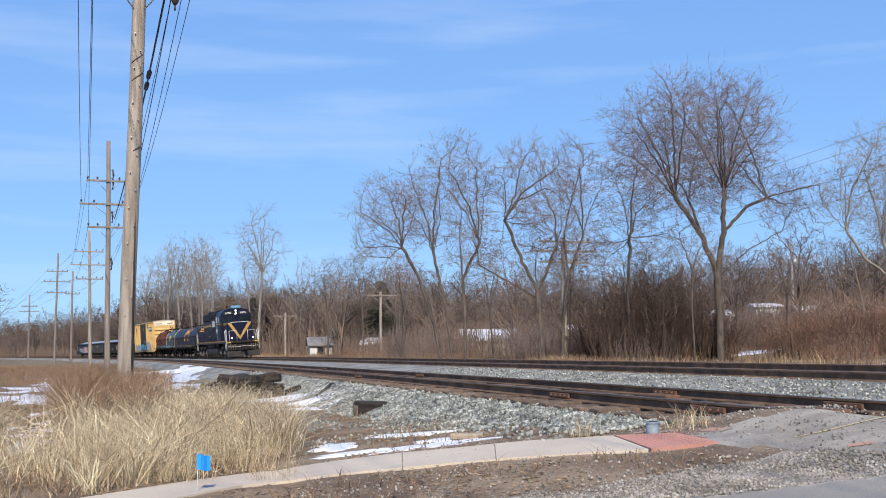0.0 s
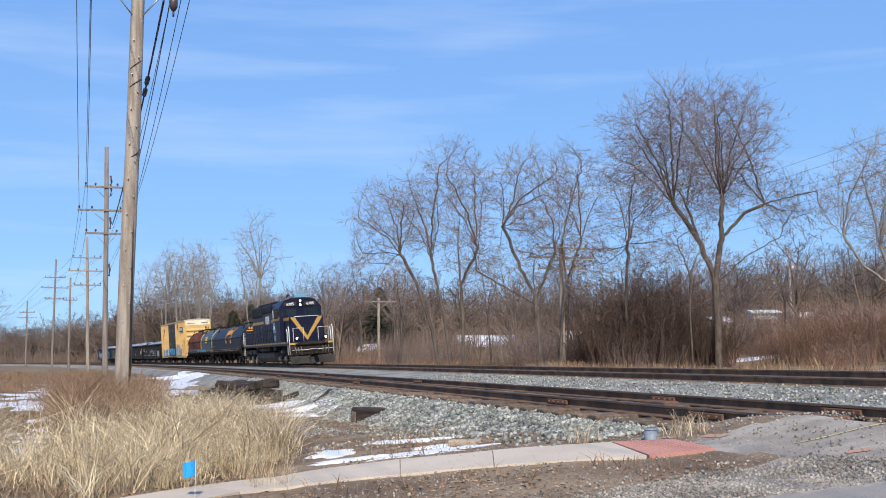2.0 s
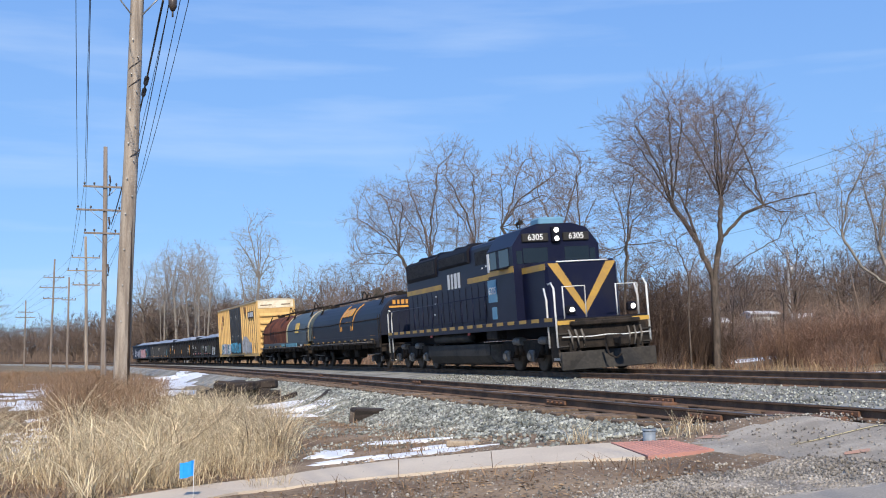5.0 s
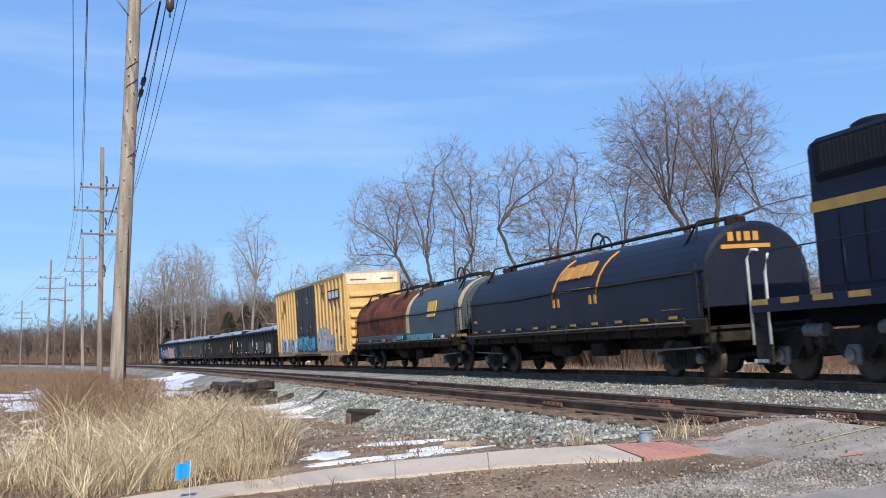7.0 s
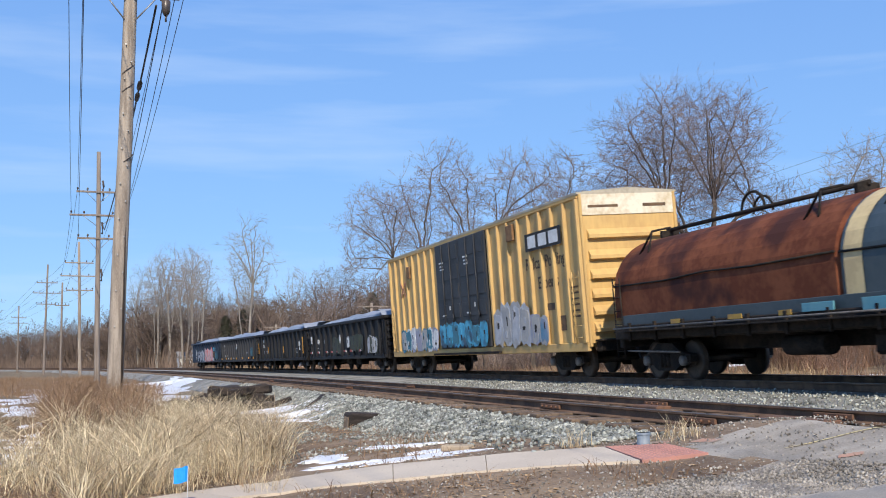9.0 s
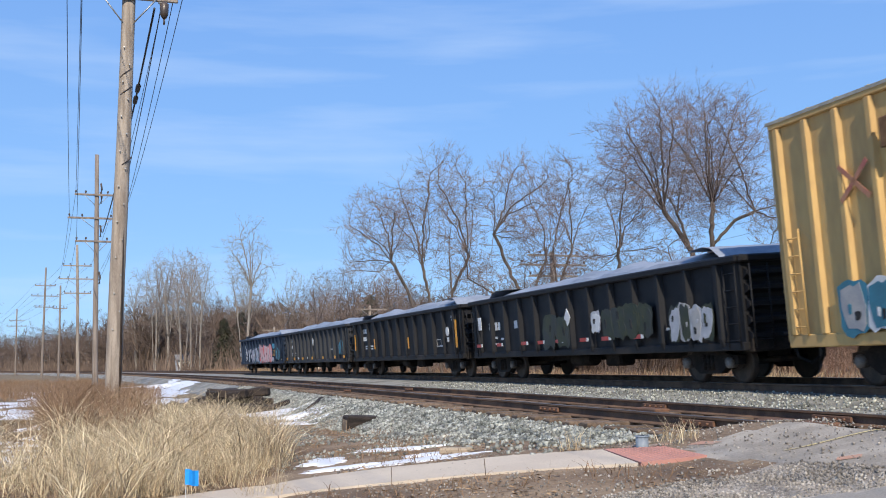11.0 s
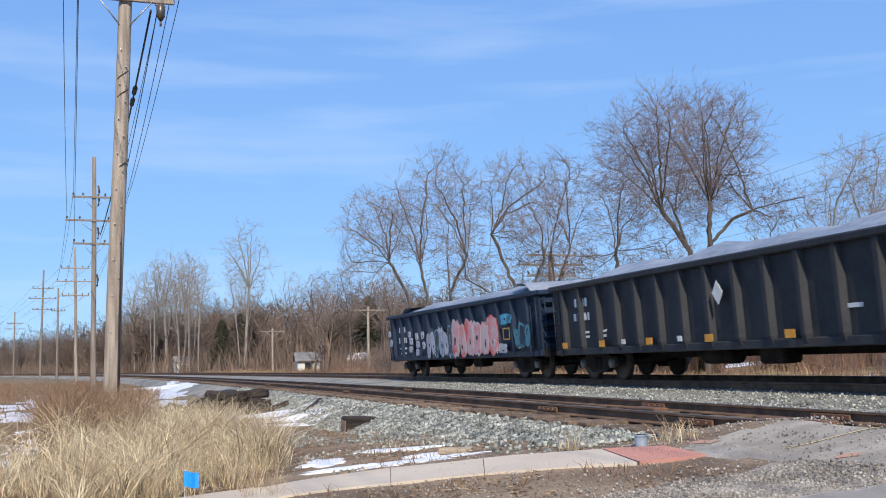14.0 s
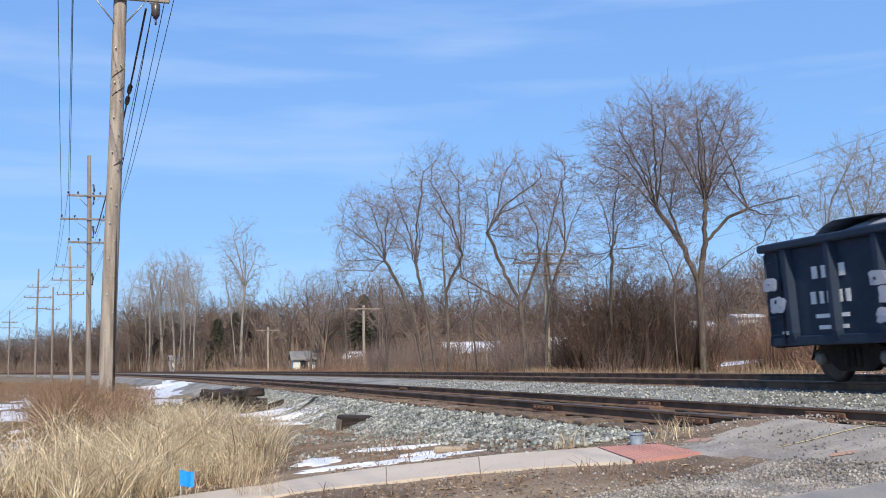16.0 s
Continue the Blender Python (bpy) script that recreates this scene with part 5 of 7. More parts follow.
def build_poles():
    first, e1, m1 = utility_pole(4.5, -13.4, 12.9, 0.19, 0.145, (11.9, 10.95, 9.97), "tall weathered wooden utility pole in dead weeds", M["pole_wood"], 1.2, at=(-7.60, 25.0), lean=(0.27, 0))
    # thin dark strip up the near pole's right edge, then its hardware
    part("cable_guard", Shape().tube([(0.16, -0.13, 0.3), (0.17, -0.12, 5.0), (0.22, -0.11, 9.2)], 0.03, 8), M["insulator"], first)
    for i in range(17):
        z = 2.0 + i * 0.42
        part("step_bolt", Shape().tube([(0.021 * z + (0.06 if i % 2 else -0.06), -0.13, z), (0.021 * z + (0.07 if i % 2 else -0.07), -0.22, z)], 0.016, 6), M["galv"], first)
    for z in (6.1, 7.85, 8.3):
        part("wire_wrap", Shape().tube([(0.20 + 0.15 * math.cos(a) - 0.03, -0.17 * abs(math.sin(a)) - 0.01, z - 0.35 * a / 3.1) for a in (0, 0.6, 1.2, 1.8, 2.4, 3.1)], 0.012, 6), M["insulator"], first)
    pot = part("cutout", Shape().tube([(1.02, -0.35, 9.45), (1.02, -0.35, 9.55), (1.02, -0.35, 9.80), (1.02, -0.35, 9.86)], [0.05, 0.10, 0.11, 0.05], 10).tube([(1.02, -0.35, 9.30), (1.02, -0.35, 9.45)], 0.025, 6), M["insulator"], first, "black hanging fuse cutout")
    part("bracket", Shape().tube([(1.02, -0.30, 9.84), (0.9, -0.2, 9.88)], 0.03, 6), M["galv"], pot)
    second, e2, m2 = utility_pole(44.7, -13.4, 13.8, 0.17, 0.115, (11.35, 9.95, 8.57), "dark weathered utility pole with three crossarms", M["pole_dark"], 1.25, lean=(-0.15, 0))
    for z in (11.7, 11.2, 9.2, 6.4):
        part("cable_wrap", Shape().tube([(0.12, -0.08, z - 0.35), (0.16, -0.12, z), (0.10, -0.1, z + 0.35)], 0.06, 8), M["insulator"], second)
    third, e3, m3 = utility_pole(89.8, -12.9, 13.3, 0.17, 0.12, (11.2, 9.9, 8.5), "pale wooden utility pole with three crossarms", M["pole_wood"], 1.35, lean=(-0.35, 0))
    fourth, e4, m4 = utility_pole(134.4, -14.5, 14.9, 0.16, 0.11, (12.4, 11.0, 9.5), "distant wooden utility pole with three crossarms", M["pole_dark"], 1.35, lean=(0.2, 0))
    fifth, e5, m5 = utility_pole(128.0, -12.8, 12.0, 0.15, 0.11, (9.0,), "distant dark pole with a lamp arm", M["pole_dark"], 0.9)
    part("lamp_arm", Shape().tube([(0.1, 0, 5.6), (1.2, -0.1, 6.1), (2.6, -0.2, 6.3)], 0.03, 6).box((2.8, -0.2, 6.28), (0.5, 0.2, 0.12), 0.04), M["galv"], fifth)
    sixth, e6, m6 = utility_pole(195.7, -14.1, 12.4, 0.16, 0.11, (10.2, 9.2), "distant wooden utility pole", M["pole_dark"], 1.35)
    far_end = [on_line(250, -14.5, 10.2 - 0.8 * (k // 2)) for k in range(6)]
    for a, b, rad in ((e1, e2, 0.011), (e2, e3, 0.011), (e3, e4, 0.011)):
        for p, q in zip(a, b):
            wire(p, q, 0.55, rad)
    for p, q in zip(e4, far_end):
        wire(p, q, 0.5, 0.012)
    # spans that pass over the viewer to the next pole behind
    for k, p in enumerate(e1):
        wire(p, on_line(-36, -13.4, p.z) + Vector(((-1.2, 1.2)[k % 2], 0, 0)), 0.6, 0.011)
    # heavy service cable with splices, from the near pole's arm
    a, b = m1 @ Vector((0.80, -0.15, 9.75)), m2 @ Vector((0.25, -0.1, 9.1))
    cable = wire(a, b, 0.5, 0.028, "service_cable", "heavy black overhead cable with splice bulges")
    for f in (0.16, 0.19, 0.32):
        c = a.lerp(b, f) - Vector((0, 0, 0.5 * 4 * f * (1 - f)))
        d = (b - a).normalized()
        part("splice", Shape().tube([c - d * 0.5, c - d * 0.3, c + d * 0.3, c + d * 0.5], [0.03, 0.075, 0.07, 0.03], 8), M["wire"], cable)
    wire(m1 @ Vector((0.95, -0.15, 9.75)), m2 @ Vector((0.9, -0.1, 9.6)), 0.55, 0.014)
    # line on the far side
    grp = "poles beyond the tracks"
    p1, f1, n1 = utility_pole(35, 11.6, 7.3, 0.15, 0.115, (7.05, 6.5, 5.85), "grey wooden pole with three crossarms in brush", M["pole_pale"], 1.62, group=grp)
    part("transformer_box", Shape().box((0, -0.25, 6.75), (0.28, 0.25, 0.4), 0.04), M["galv"], p1)
    p2, f2, n2 = utility_pole(70, 10.7, 6.1, 0.14, 0.11, (5.75,), "short grey wooden pole with one crossarm", M["pole_wood"], 1.55, group=grp)
    p3, f3, n3 = utility_pole(-8, 11.6, 8.6, 0.15, 0.115, (8.35, 7.8, 7.15), "grey wooden pole with three crossarms", M["pole_wood"], 1.62, group=grp)
    p4, f4, n4 = utility_pole(107, 10.5, 5.6, 0.14, 0.11, (5.2,), "short grey wooden pole with one crossarm", M["pole_wood"], 1.5, group=grp)
    for p, q in zip(f1, f3):
        wire(p, q, 0.35, 0.0055, label="thin wire of the trackside line")
    for p, q in zip(f2, f1[4:]):
        wire(p, q, 0.35, 0.008, label="thin wire of the trackside line")
    for p, q in zip(f2, f4):
        wire(p, q, 0.35, 0.008, label="thin wire of the trackside line")
    p5, f5, n5 = utility_pole(77.4, 61.3, 9.4, 0.15, 0.11, (9.0,), "far pale pole with a transformer", M["galv"], 0.9, group=grp)
    part("transformer", Shape().tube([(0.3, -0.2, 6.6), (0.3, -0.2, 7.6)], 0.28, 10), M["galv"], p5)


# ---- houses beyond the woods ----
M["snow_roof"] = mat("snowy_roof", (0.78, 0.80, 0.84), (0.60, 0.60, 0.62), 0.6, scale=0.8, fine=6, bump=0.2, third=(0.20, 0.19, 0.19), third_at=0.52)
M["siding"] = mat("white_siding", (0.66, 0.66, 0.64), (0.56, 0.56, 0.55), 0.7, scale=1, fine=12, bump=0.05)
M["grey_siding"] = mat("grey_siding", (0.26, 0.25, 0.24), (0.20, 0.19, 0.18), 0.7, scale=1, fine=12, bump=0.05)
M["shingle"] = mat("grey_shingles", (0.17, 0.165, 0.16), (0.25, 0.24, 0.235), 0.85, scale=1, fine=9, bump=0.2)


def house(x, y, w, d, h, pitch, turn, walls, roof, label, name="house"):
    z = ground_z(x, y)
    ob = thing(name, label, "house", pose(x, y, z, 0, 0, turn), "houses behind the trees")
    part("wall", Shape().box((0, 0, h / 2 - 0.2), (w, d, h + 0.4), 0.02), walls, ob)
    rise = d / 2 * pitch
    part("roof", Shape().prism([(-d / 2 - 0.35, h - 0.1), (-d / 2 - 0.35, h + 0.05), (0, h + rise + 0.15), (d / 2 + 0.35, h + 0.05), (d / 2 + 0.35, h - 0.1), (0, h + rise)], -w / 2 - 0.3, w / 2 + 0.3, "x"), roof, ob)
    part("gable", Shape().prism([(-d / 2, h), (0, h + rise), (d / 2, h)], -w / 2 + 0.02, w / 2 - 0.02, "x"), walls, ob)
    for i in range(max(1, int(w / 2.6))):
        wx = -w / 2 + (i + 0.5) * w / max(1, int(w / 2.6))
        win = part("window", Shape().box((wx, -d / 2 - 0.01, h * 0.55), (0.9, 0.06, 1.0), 0.01), M["glass_house"], ob)
        part("window_frame", Shape().box((wx, -d / 2 - 0.03, h * 0.55 + 0.53), (1.05, 0.06, 0.08)).box((wx, -d / 2 - 0.03, h * 0.55 - 0.53), (1.05, 0.08, 0.08)), walls, win)
    if w > 5:
        part("chimney", Shape().box((w * 0.2, d * 0.1, h + rise), (0.5, 0.5, 1.1), 0.03), M["shingle"], ob)


M["glass_house"] = mat("house_window_glass", (0.03, 0.035, 0.04), None, 0.1, bump=0)


def build_houses():
    house(-15.6, 128.0, 2.6, 3.4, 1.6, 0.5, 12, M["siding"], M["shingle"], "small pale shed with a grey roof in brush", "shed")
    house(-8.7, 120.0, 1.7, 2.4, 1.6, 0.5, -15, M["grey_siding"], M["snow_roof"], "small grey shed with snow on its roof", "shed")
    house(3.6, 102.0, 5.0, 6.0, 1.6, 0.30, 5, M["grey_siding"], M["snow_roof"], "low grey house with a snowy roof behind trees")
    house(12.6, 100.0, 3.8, 5.0, 1.6, 0.28, -6, M["siding"], M["snow_roof"], "low white house with a snowy roof behind trees")
    house(18.5, 98.0, 3.0, 4.0, 1.5, 0.3, 8, M["grey_siding"], M["snow_roof"], "low grey house with a snowy roof behind trees")
    house(26.0, 104.0, 1.9, 2.5, 2.2, 0.3, 0, M["siding"], M["snow_roof"], "small white shed behind bare trees", "shed")
    house(31.6, 108.0, 2.4, 3.0, 2.6, 0.12, 0, M["siding"], M["snow_roof"], "boxy white shed behind bare trees", "shed")
    house(38.0, 115.0, 1.9, 3.0, 1.6, 0.3, 0, M["siding"], M["snow_roof"], "small white shed behind bare trees", "shed")
    house(-49.0, 206.0, 3.0, 4.6, 2.3, 0.4, 20, M["siding"], M["shingle"], "small white house by the railway curve")


build_poles()
build_houses()

# ---- the train; vehicles have x ahead, y away from the viewer, z up from the rail ----
M["navy"] = mat("navy_blue_paint", (0.005, 0.007, 0.026), (0.008, 0.010, 0.032), 0.42, scale=1.2, fine=14, bump=0.03, third=(0.012, 0.013, 0.026), third_at=0.6, spec=0.22)
M["navy_dark"] = mat("sooty_dark_blue", (0.005, 0.006, 0.012), (0.009, 0.009, 0.015), 0.65, scale=1.2, fine=14, bump=0.1, spec=0.2)
M["gold"] = mat("gold_stripe_paint", (0.50, 0.30, 0.05), (0.38, 0.23, 0.06), 0.5, scale=2, fine=14, bump=0.03)
M["white"] = mat("white_paint", (0.75, 0.76, 0.76), (0.62, 0.62, 0.60), 0.5, scale=3, fine=20, bump=0.03)
M["grille"] = mat("black_grille", (0.010, 0.010, 0.010), (0.022, 0.020, 0.018), 0.7, scale=3, fine=50, bump=0.4)
M["under"] = mat("sooty_running_gear", (0.014, 0.012, 0.011), (0.034, 0.027, 0.022), 0.85, spec=0.2, scale=3, fine=24, bump=0.3, third=(0.055, 0.038, 0.027), third_at=0.64)
M["wheel"] = mat("wheel_steel", (0.05, 0.04, 0.033), (0.09, 0.068, 0.052), 0.6, 0.5, scale=3, fine=30, bump=0.1)
M["tread"] = mat("bright_wheel_tread", (0.5, 0.49, 0.47), None, 0.3, 0.9, bump=0)
M["cap"] = mat("grey_bearing_cap", (0.20, 0.185, 0.17), (0.13, 0.115, 0.10), 0.6, 0.2, scale=6, bump=0.1)
M["glass"] = mat("dark_cab_glass", (0.01, 0.014, 0.018), None, 0.06, bump=0)
M["tank_grey"] = mat("dusty_fuel_tank", (0.024, 0.023, 0.022), (0.05, 0.045, 0.04), 0.75, spec=0.25, scale=1, fine=12, bump=0.2)
M["black"] = mat("faded_black_paint", (0.009, 0.0095, 0.012), (0.016, 0.016, 0.018), 0.6, spec=0.25, scale=1.0, fine=12, bump=0.06, third=(0.045, 0.036, 0.03), third_at=0.66)
M["slate"] = mat("slate_blue_paint", (0.030, 0.040, 0.058), (0.045, 0.055, 0.072), 0.5, scale=1.0, fine=12, bump=0.06, third=(0.06, 0.05, 0.045), third_at=0.66)
M["charcoal"] = mat("charcoal_grey_paint", (0.024, 0.026, 0.031), (0.038, 0.040, 0.045), 0.6, spec=0.25, scale=1.0, fine=12, bump=0.06, third=(0.075, 0.06, 0.05), third_at=0.67)
M["gon_blue"] = mat("worn_dark_blue_paint", (0.011, 0.022, 0.046), (0.019, 0.032, 0.058), 0.55, spec=0.25, scale=1.0, fine=12, bump=0.06, third=(0.05, 0.048, 0.05), third_at=0.64)
M["coil_green"] = mat("dark_blue_green_paint", (0.040, 0.060, 0.072), (0.058, 0.078, 0.088), 0.5, scale=1.0, fine=10, bump=0.06, third=(0.08, 0.075, 0.07), third_at=0.67)
M["cream"] = mat("cream_band_paint", (0.66, 0.52, 0.27), (0.55, 0.42, 0.22), 0.6, scale=2, fine=12, bump=0.05)
M["rust"] = mat("rust_red_sheet", (0.125, 0.038, 0.019), (0.20, 0.068, 0.033), 0.85, spec=0.2, scale=1.4, fine=9, bump=0.2, third=(0.060, 0.022, 0.017), third_at=0.53)
M["yellow"] = mat("boxcar_yellow_paint", (0.62, 0.41, 0.15), (0.52, 0.33, 0.125), 0.65, scale=0.9, fine=8, bump=0.06, stretch=(1, 1, 0.35), third=(0.33, 0.20, 0.08), third_at=0.66)
M["dirty_white"] = mat("dirty_white_panel", (0.74, 0.68, 0.55), (0.56, 0.46, 0.30), 0.7, scale=1.5, fine=10, bump=0.05)
M["roof_grey"] = mat("galvanised_roof", (0.50, 0.45, 0.35), (0.38, 0.33, 0.25), 0.6, 0.2, scale=1.5, fine=10, bump=0.05)
# grey sheet; the blue cast of the sky is mixed into both colours
M["tarp"] = mat("grey_load", (0.20, 0.23, 0.28), (0.30, 0.33, 0.39), 0.45, scale=0.9, fine=7, bump=0.3)
M["sky_blue"] = mat("pale_blue_panel", (0.10, 0.26, 0.40), (0.14, 0.30, 0.43), 0.6, scale=2, bump=0.03)
M["teal"] = mat("teal_patch", (0.05, 0.22, 0.30), (0.04, 0.16, 0.22), 0.6, scale=2, bump=0.03)
M["amber"] = mat("amber_reflective_tape", (0.75, 0.34, 0.02), (0.62, 0.28, 0.03), 0.4, scale=4, bump=0)
M["red_tape"] = mat("red_reflective_tape", (0.5, 0.04, 0.03), (0.35, 0.05, 0.04), 0.4, scale=4, bump=0)
M["pink"] = mat("pink_spray_paint", (0.62, 0.30, 0.30), (0.55, 0.42, 0.44), 0.6, scale=2.0, fine=6, bump=0, third=(0.68, 0.10, 0.09), third_at=0.56)
M["lilac"] = mat("lilac_spray_paint", (0.36, 0.33, 0.40), (0.26, 0.32, 0.42), 0.6, scale=2.0, fine=6, bump=0, third=(0.10, 0.25, 0.38), third_at=0.55)
M["silver"] = mat("silver_spray_paint", (0.55, 0.55, 0.57), (0.42, 0.43, 0.46), 0.5, 0.2, scale=3, bump=0)
M["cyan"] = mat("cyan_spray_paint", (0.03, 0.30, 0.52), (0.08, 0.42, 0.60), 0.5, scale=3, bump=0, third=(0.02, 0.08, 0.14), third_at=0.55)
M["green_spray"] = mat("dull_green_spray", (0.022, 0.032, 0.016), (0.042, 0.048, 0.020), 0.6, scale=3, bump=0, third=(0.03, 0.035, 0.03), third_at=0.5)
M["lamp"] = mat("lit_headlamp", (1, 0.95, 0.85), None, 0.2, bump=0)
_lamp = M["lamp"].node_tree.nodes["Principled BSDF"]
_lamp.inputs["Emission Color"].default_value, _lamp.inputs["Emission Strength"].default_value = (1.0, 0.93, 0.8, 1), 5.0

WHEELS = []
NEARSIDE = Matrix(((1, 0, 0, 0), (0, 0, -1, 0), (0, 1, 0, 0), (0, 0, 0, 1)))
FRONT = Matrix(((0, 0, 1, 0), (1, 0, 0, 0), (0, 1, 0, 0), (0, 0, 0, 1)))


def lettering(parent, words, size, x, y, z, facing, material, name="number", stretch=1.0):
    cu = bpy.data.curves.new("letters", "FONT")
    cu.body, cu.size, cu.extrude, cu.offset = words, size, 0.003, size * 0.012
    cu.align_x, cu.align_y = "CENTER", "CENTER"
    tmp = new("letters", cu)
    bpy.context.view_layer.update()
    me = bpy.data.meshes.new_from_object(tmp.evaluated_get(bpy.context.evaluated_depsgraph_get()))
    bpy.data.objects.remove(tmp)
    me.materials.clear()
    me.materials.append(material)
    part(name, me, None, parent, "", Matrix.Translation((x, y, z)) @ facing @ Matrix.Diagonal((stretch, 1, 1, 1)))


def bars(parent, rows, facing, origin, material, name="lettering", depth=0.004):
    """Plain bars (x, z, width, height) on a side, as unreadable marks."""
    for x, z, w, h in rows:
        part(name, Shape().box((x, z, 0), (w, h, depth * 2)), material, parent, "", Matrix.Translation(origin) @ facing)


def letter_bars(x, z, n, w, h, gap=0.25):
    """Plain blocks that stand for n letters."""
    out = []
    for i in range(n):
        out.append((x + (i - (n - 1) / 2) * w * (1 + gap), z, w * (0.8, 0.6, 0.9)[i % 3], h))
    return out


def wheelset_mesh(rad):
    sh = Shape()
    sh.tube([(0, -1.0, 0), (0, 1.0, 0)], 0.075, 10)
    for y in (-0.79, 0.79):
        q = 1 if y > 0 else -1
        sh.tube([(0, y - q * 0.05, 0), (0, y - q * 0.045, 0), (0, y - q * 0.02, 0), (0, y + q * 0.03, 0), (0, y + q * 0.065, 0), (0, y + q * 0.07, 0)], [rad * 0.9, rad + 0.028, rad + 0.025, rad, rad * 0.985, rad * 0.86], 28, False)
        sh.tube([(0, y + q * 0.06, 0), (0, y + q * 0.03, 0), (0, y + q * 0.045, 0), (0, y + q * 0.09, 0)], [rad * 0.87, rad * 0.75, rad * 0.38, rad * 0.3], 28)
        sh.tube([(0, y - q * 0.04, 0), (0, y - q * 0.01, 0)], [rad * 0.92, rad * 0.6], 28)
        for k in range(4):
            a = k * math.pi / 2
            sh.tube([(rad * 0.56 * math.cos(a), y + q * 0.03, rad * 0.56 * math.sin(a)), (rad * 0.56 * math.cos(a), y + q * 0.05, rad * 0.56 * math.sin(a))], 0.04, 8)
    return sh.mesh("wheelset", M["wheel"])


CAP_MESH = Shape().tube([(0, 0, 0), (0, 0.17, 0), (0, 0.19, 0)], [0.12, 0.12, 0.06], 12).mesh("bearing_cap", M["cap"])
JOURNAL_MESH = Shape().box((0, 0.08, 0), (0.36, 0.2, 0.36), 0.05).tube([(0, 0.15, 0), (0, 0.24, 0)], 0.12, 12).mesh("journal_box", M["cap"])
FREIGHT_WHEEL, LOCO_WHEEL = wheelset_mesh(0.457), wheelset_mesh(0.508)


def add_wheels(truck, xs, rad, mesh):
    for x in xs:
        WHEELS.append((part("wheelset", mesh, None, truck, "", pose(x, 0, rad)), x, rad))


def freight_truck(car, x):
    truck = part("truck", Shape().box((0, 0, 0.52), (0.42, 2.1, 0.36), 0.05), M["under"], car, "", pose(x, 0, 0))
    side = Shape()
    outline = [(-1.12, 0.42), (-1.12, 0.60), (-0.72, 0.64), (-0.35, 0.86), (0.35, 0.86), (0.72, 0.64), (1.12, 0.60), (1.12, 0.42), (0.72, 0.40), (0.42, 0.22), (-0.42, 0.22), (-0.72, 0.40)]
    for y in (-1.0, 1.0):
        side.prism(outline, y - 0.09, y + 0.09)
        for k in (-0.16, 0.0, 0.16):
            side.tube([(k, y - 0.1, 0.30), (k, y - 0.1, 0.62)], 0.05, 8)
    part("side_frame", side, M["under"], truck)
    for wx in (-0.865, 0.865):
        for y in (-1.0, 1.0):
            part("bearing_cap", CAP_MESH, None, truck, "", pose(wx, y, 0.457, 0, 0, 0 if y > 0 else 180))
    add_wheels(truck, (-0.865, 0.865), 0.457, FREIGHT_WHEEL)


def coupler(car, x, d):
    sh = Shape().box((x - d * 0.45, 0, 0.86), (0.9, 0.16, 0.18), 0.03).box((x - d * 0.06, 0.03, 0.86), (0.24, 0.28, 0.30), 0.07).box((x - d * 0.62, 0, 0.86), (0.18, 0.5, 0.36), 0.03)
    hose = [(x - d * 0.5, -0.35, 0.8), (x - d * 0.35, -0.33, 0.5), (x - d * 0.12, -0.22, 0.38), (x - d * 0.02, -0.1, 0.5)]
    part("coupler", sh.tube(hose, 0.03, 6), M["under"], car)


def ladder(car, x, y0, y1, z0, z1, rungs, material, name="ladder", w=0.45, along=True):
    sh = Shape()
    dx, dy = (w / 2, 0) if along else (0, w / 2)
    for q in (-1, 1):
        sh.tube([(x + q * dx, y0 + q * dy, z0), (x + q * dx, y1 + q * dy, z1)], 0.018, 6)
    for i in range(rungs):
        f = (i + 0.5) / rungs
        z, y = z0 + (z1 - z0) * f, y0 + (y1 - y0) * f
        sh.tube([(x - dx, y - dy, z), (x + dx, y + dy, z)], 0.013, 6)
    return part(name, sh, material, car)


def graffiti(car, x0, x1, z0, z1, y, mats, seed, n=6, name="graffiti"):
    """Sprayed block letters, too wild to read: a rim, a fill, counters and strokes, thin layers on the side."""
    r = random.Random(seed)
    w, high = (x1 - x0) / n, z1 - z0

    def blob(cx, cz, hw, hh, wob, turn):
        pts, ph = [], r.uniform(0, 9)
        for k in range(18):
            a = 2 * math.pi * k / 18
            c, s_ = math.cos(a), math.sin(a)
            q = 1 / (abs(c) ** 5 + abs(s_) ** 5) ** 0.2 * (1 + wob * noise.noise(Vector((c * 1.9, s_ * 1.9, ph))))
            pts.append((cx + hw * q * c + turn * hh * q * s_, cz + hh * q * s_))
        return pts

    for i in range(n):
        hh = high * r.uniform(0.40, 0.5)
        cx, cz, turn = x0 + w * (i + 0.5), z0 + hh, r.uniform(-0.16, 0.16)
        fill, rim = mats[i % len(mats)], mats[(i + 1) % len(mats)]
        step = 0.0016 * (i % 3)
        part(name, Shape().prism(blob(cx, cz, w * 0.56, hh, 0.30, turn), y - 0.003 - step, y), rim, car)
        part(name, Shape().prism(blob(cx, cz, w * 0.43, hh * 0.84, 0.42, turn), y - 0.009 - step, y - 0.002), fill, car)
        for k in range(r.choice((1, 2, 2))):
            part(name, Shape().prism(blob(cx + w * r.uniform(-0.2, 0.2), cz + hh * r.uniform(-0.5, 0.5), w * r.uniform(0.05, 0.12), hh * r.uniform(0.08, 0.28), 0.4, turn), y - 0.015 - step, y - 0.008), rim if k else M["grille"], car)


# ---------------- locomotive: 20.98 m over the couplers ----------------
def loco_x(a):
    return 10.49 - a


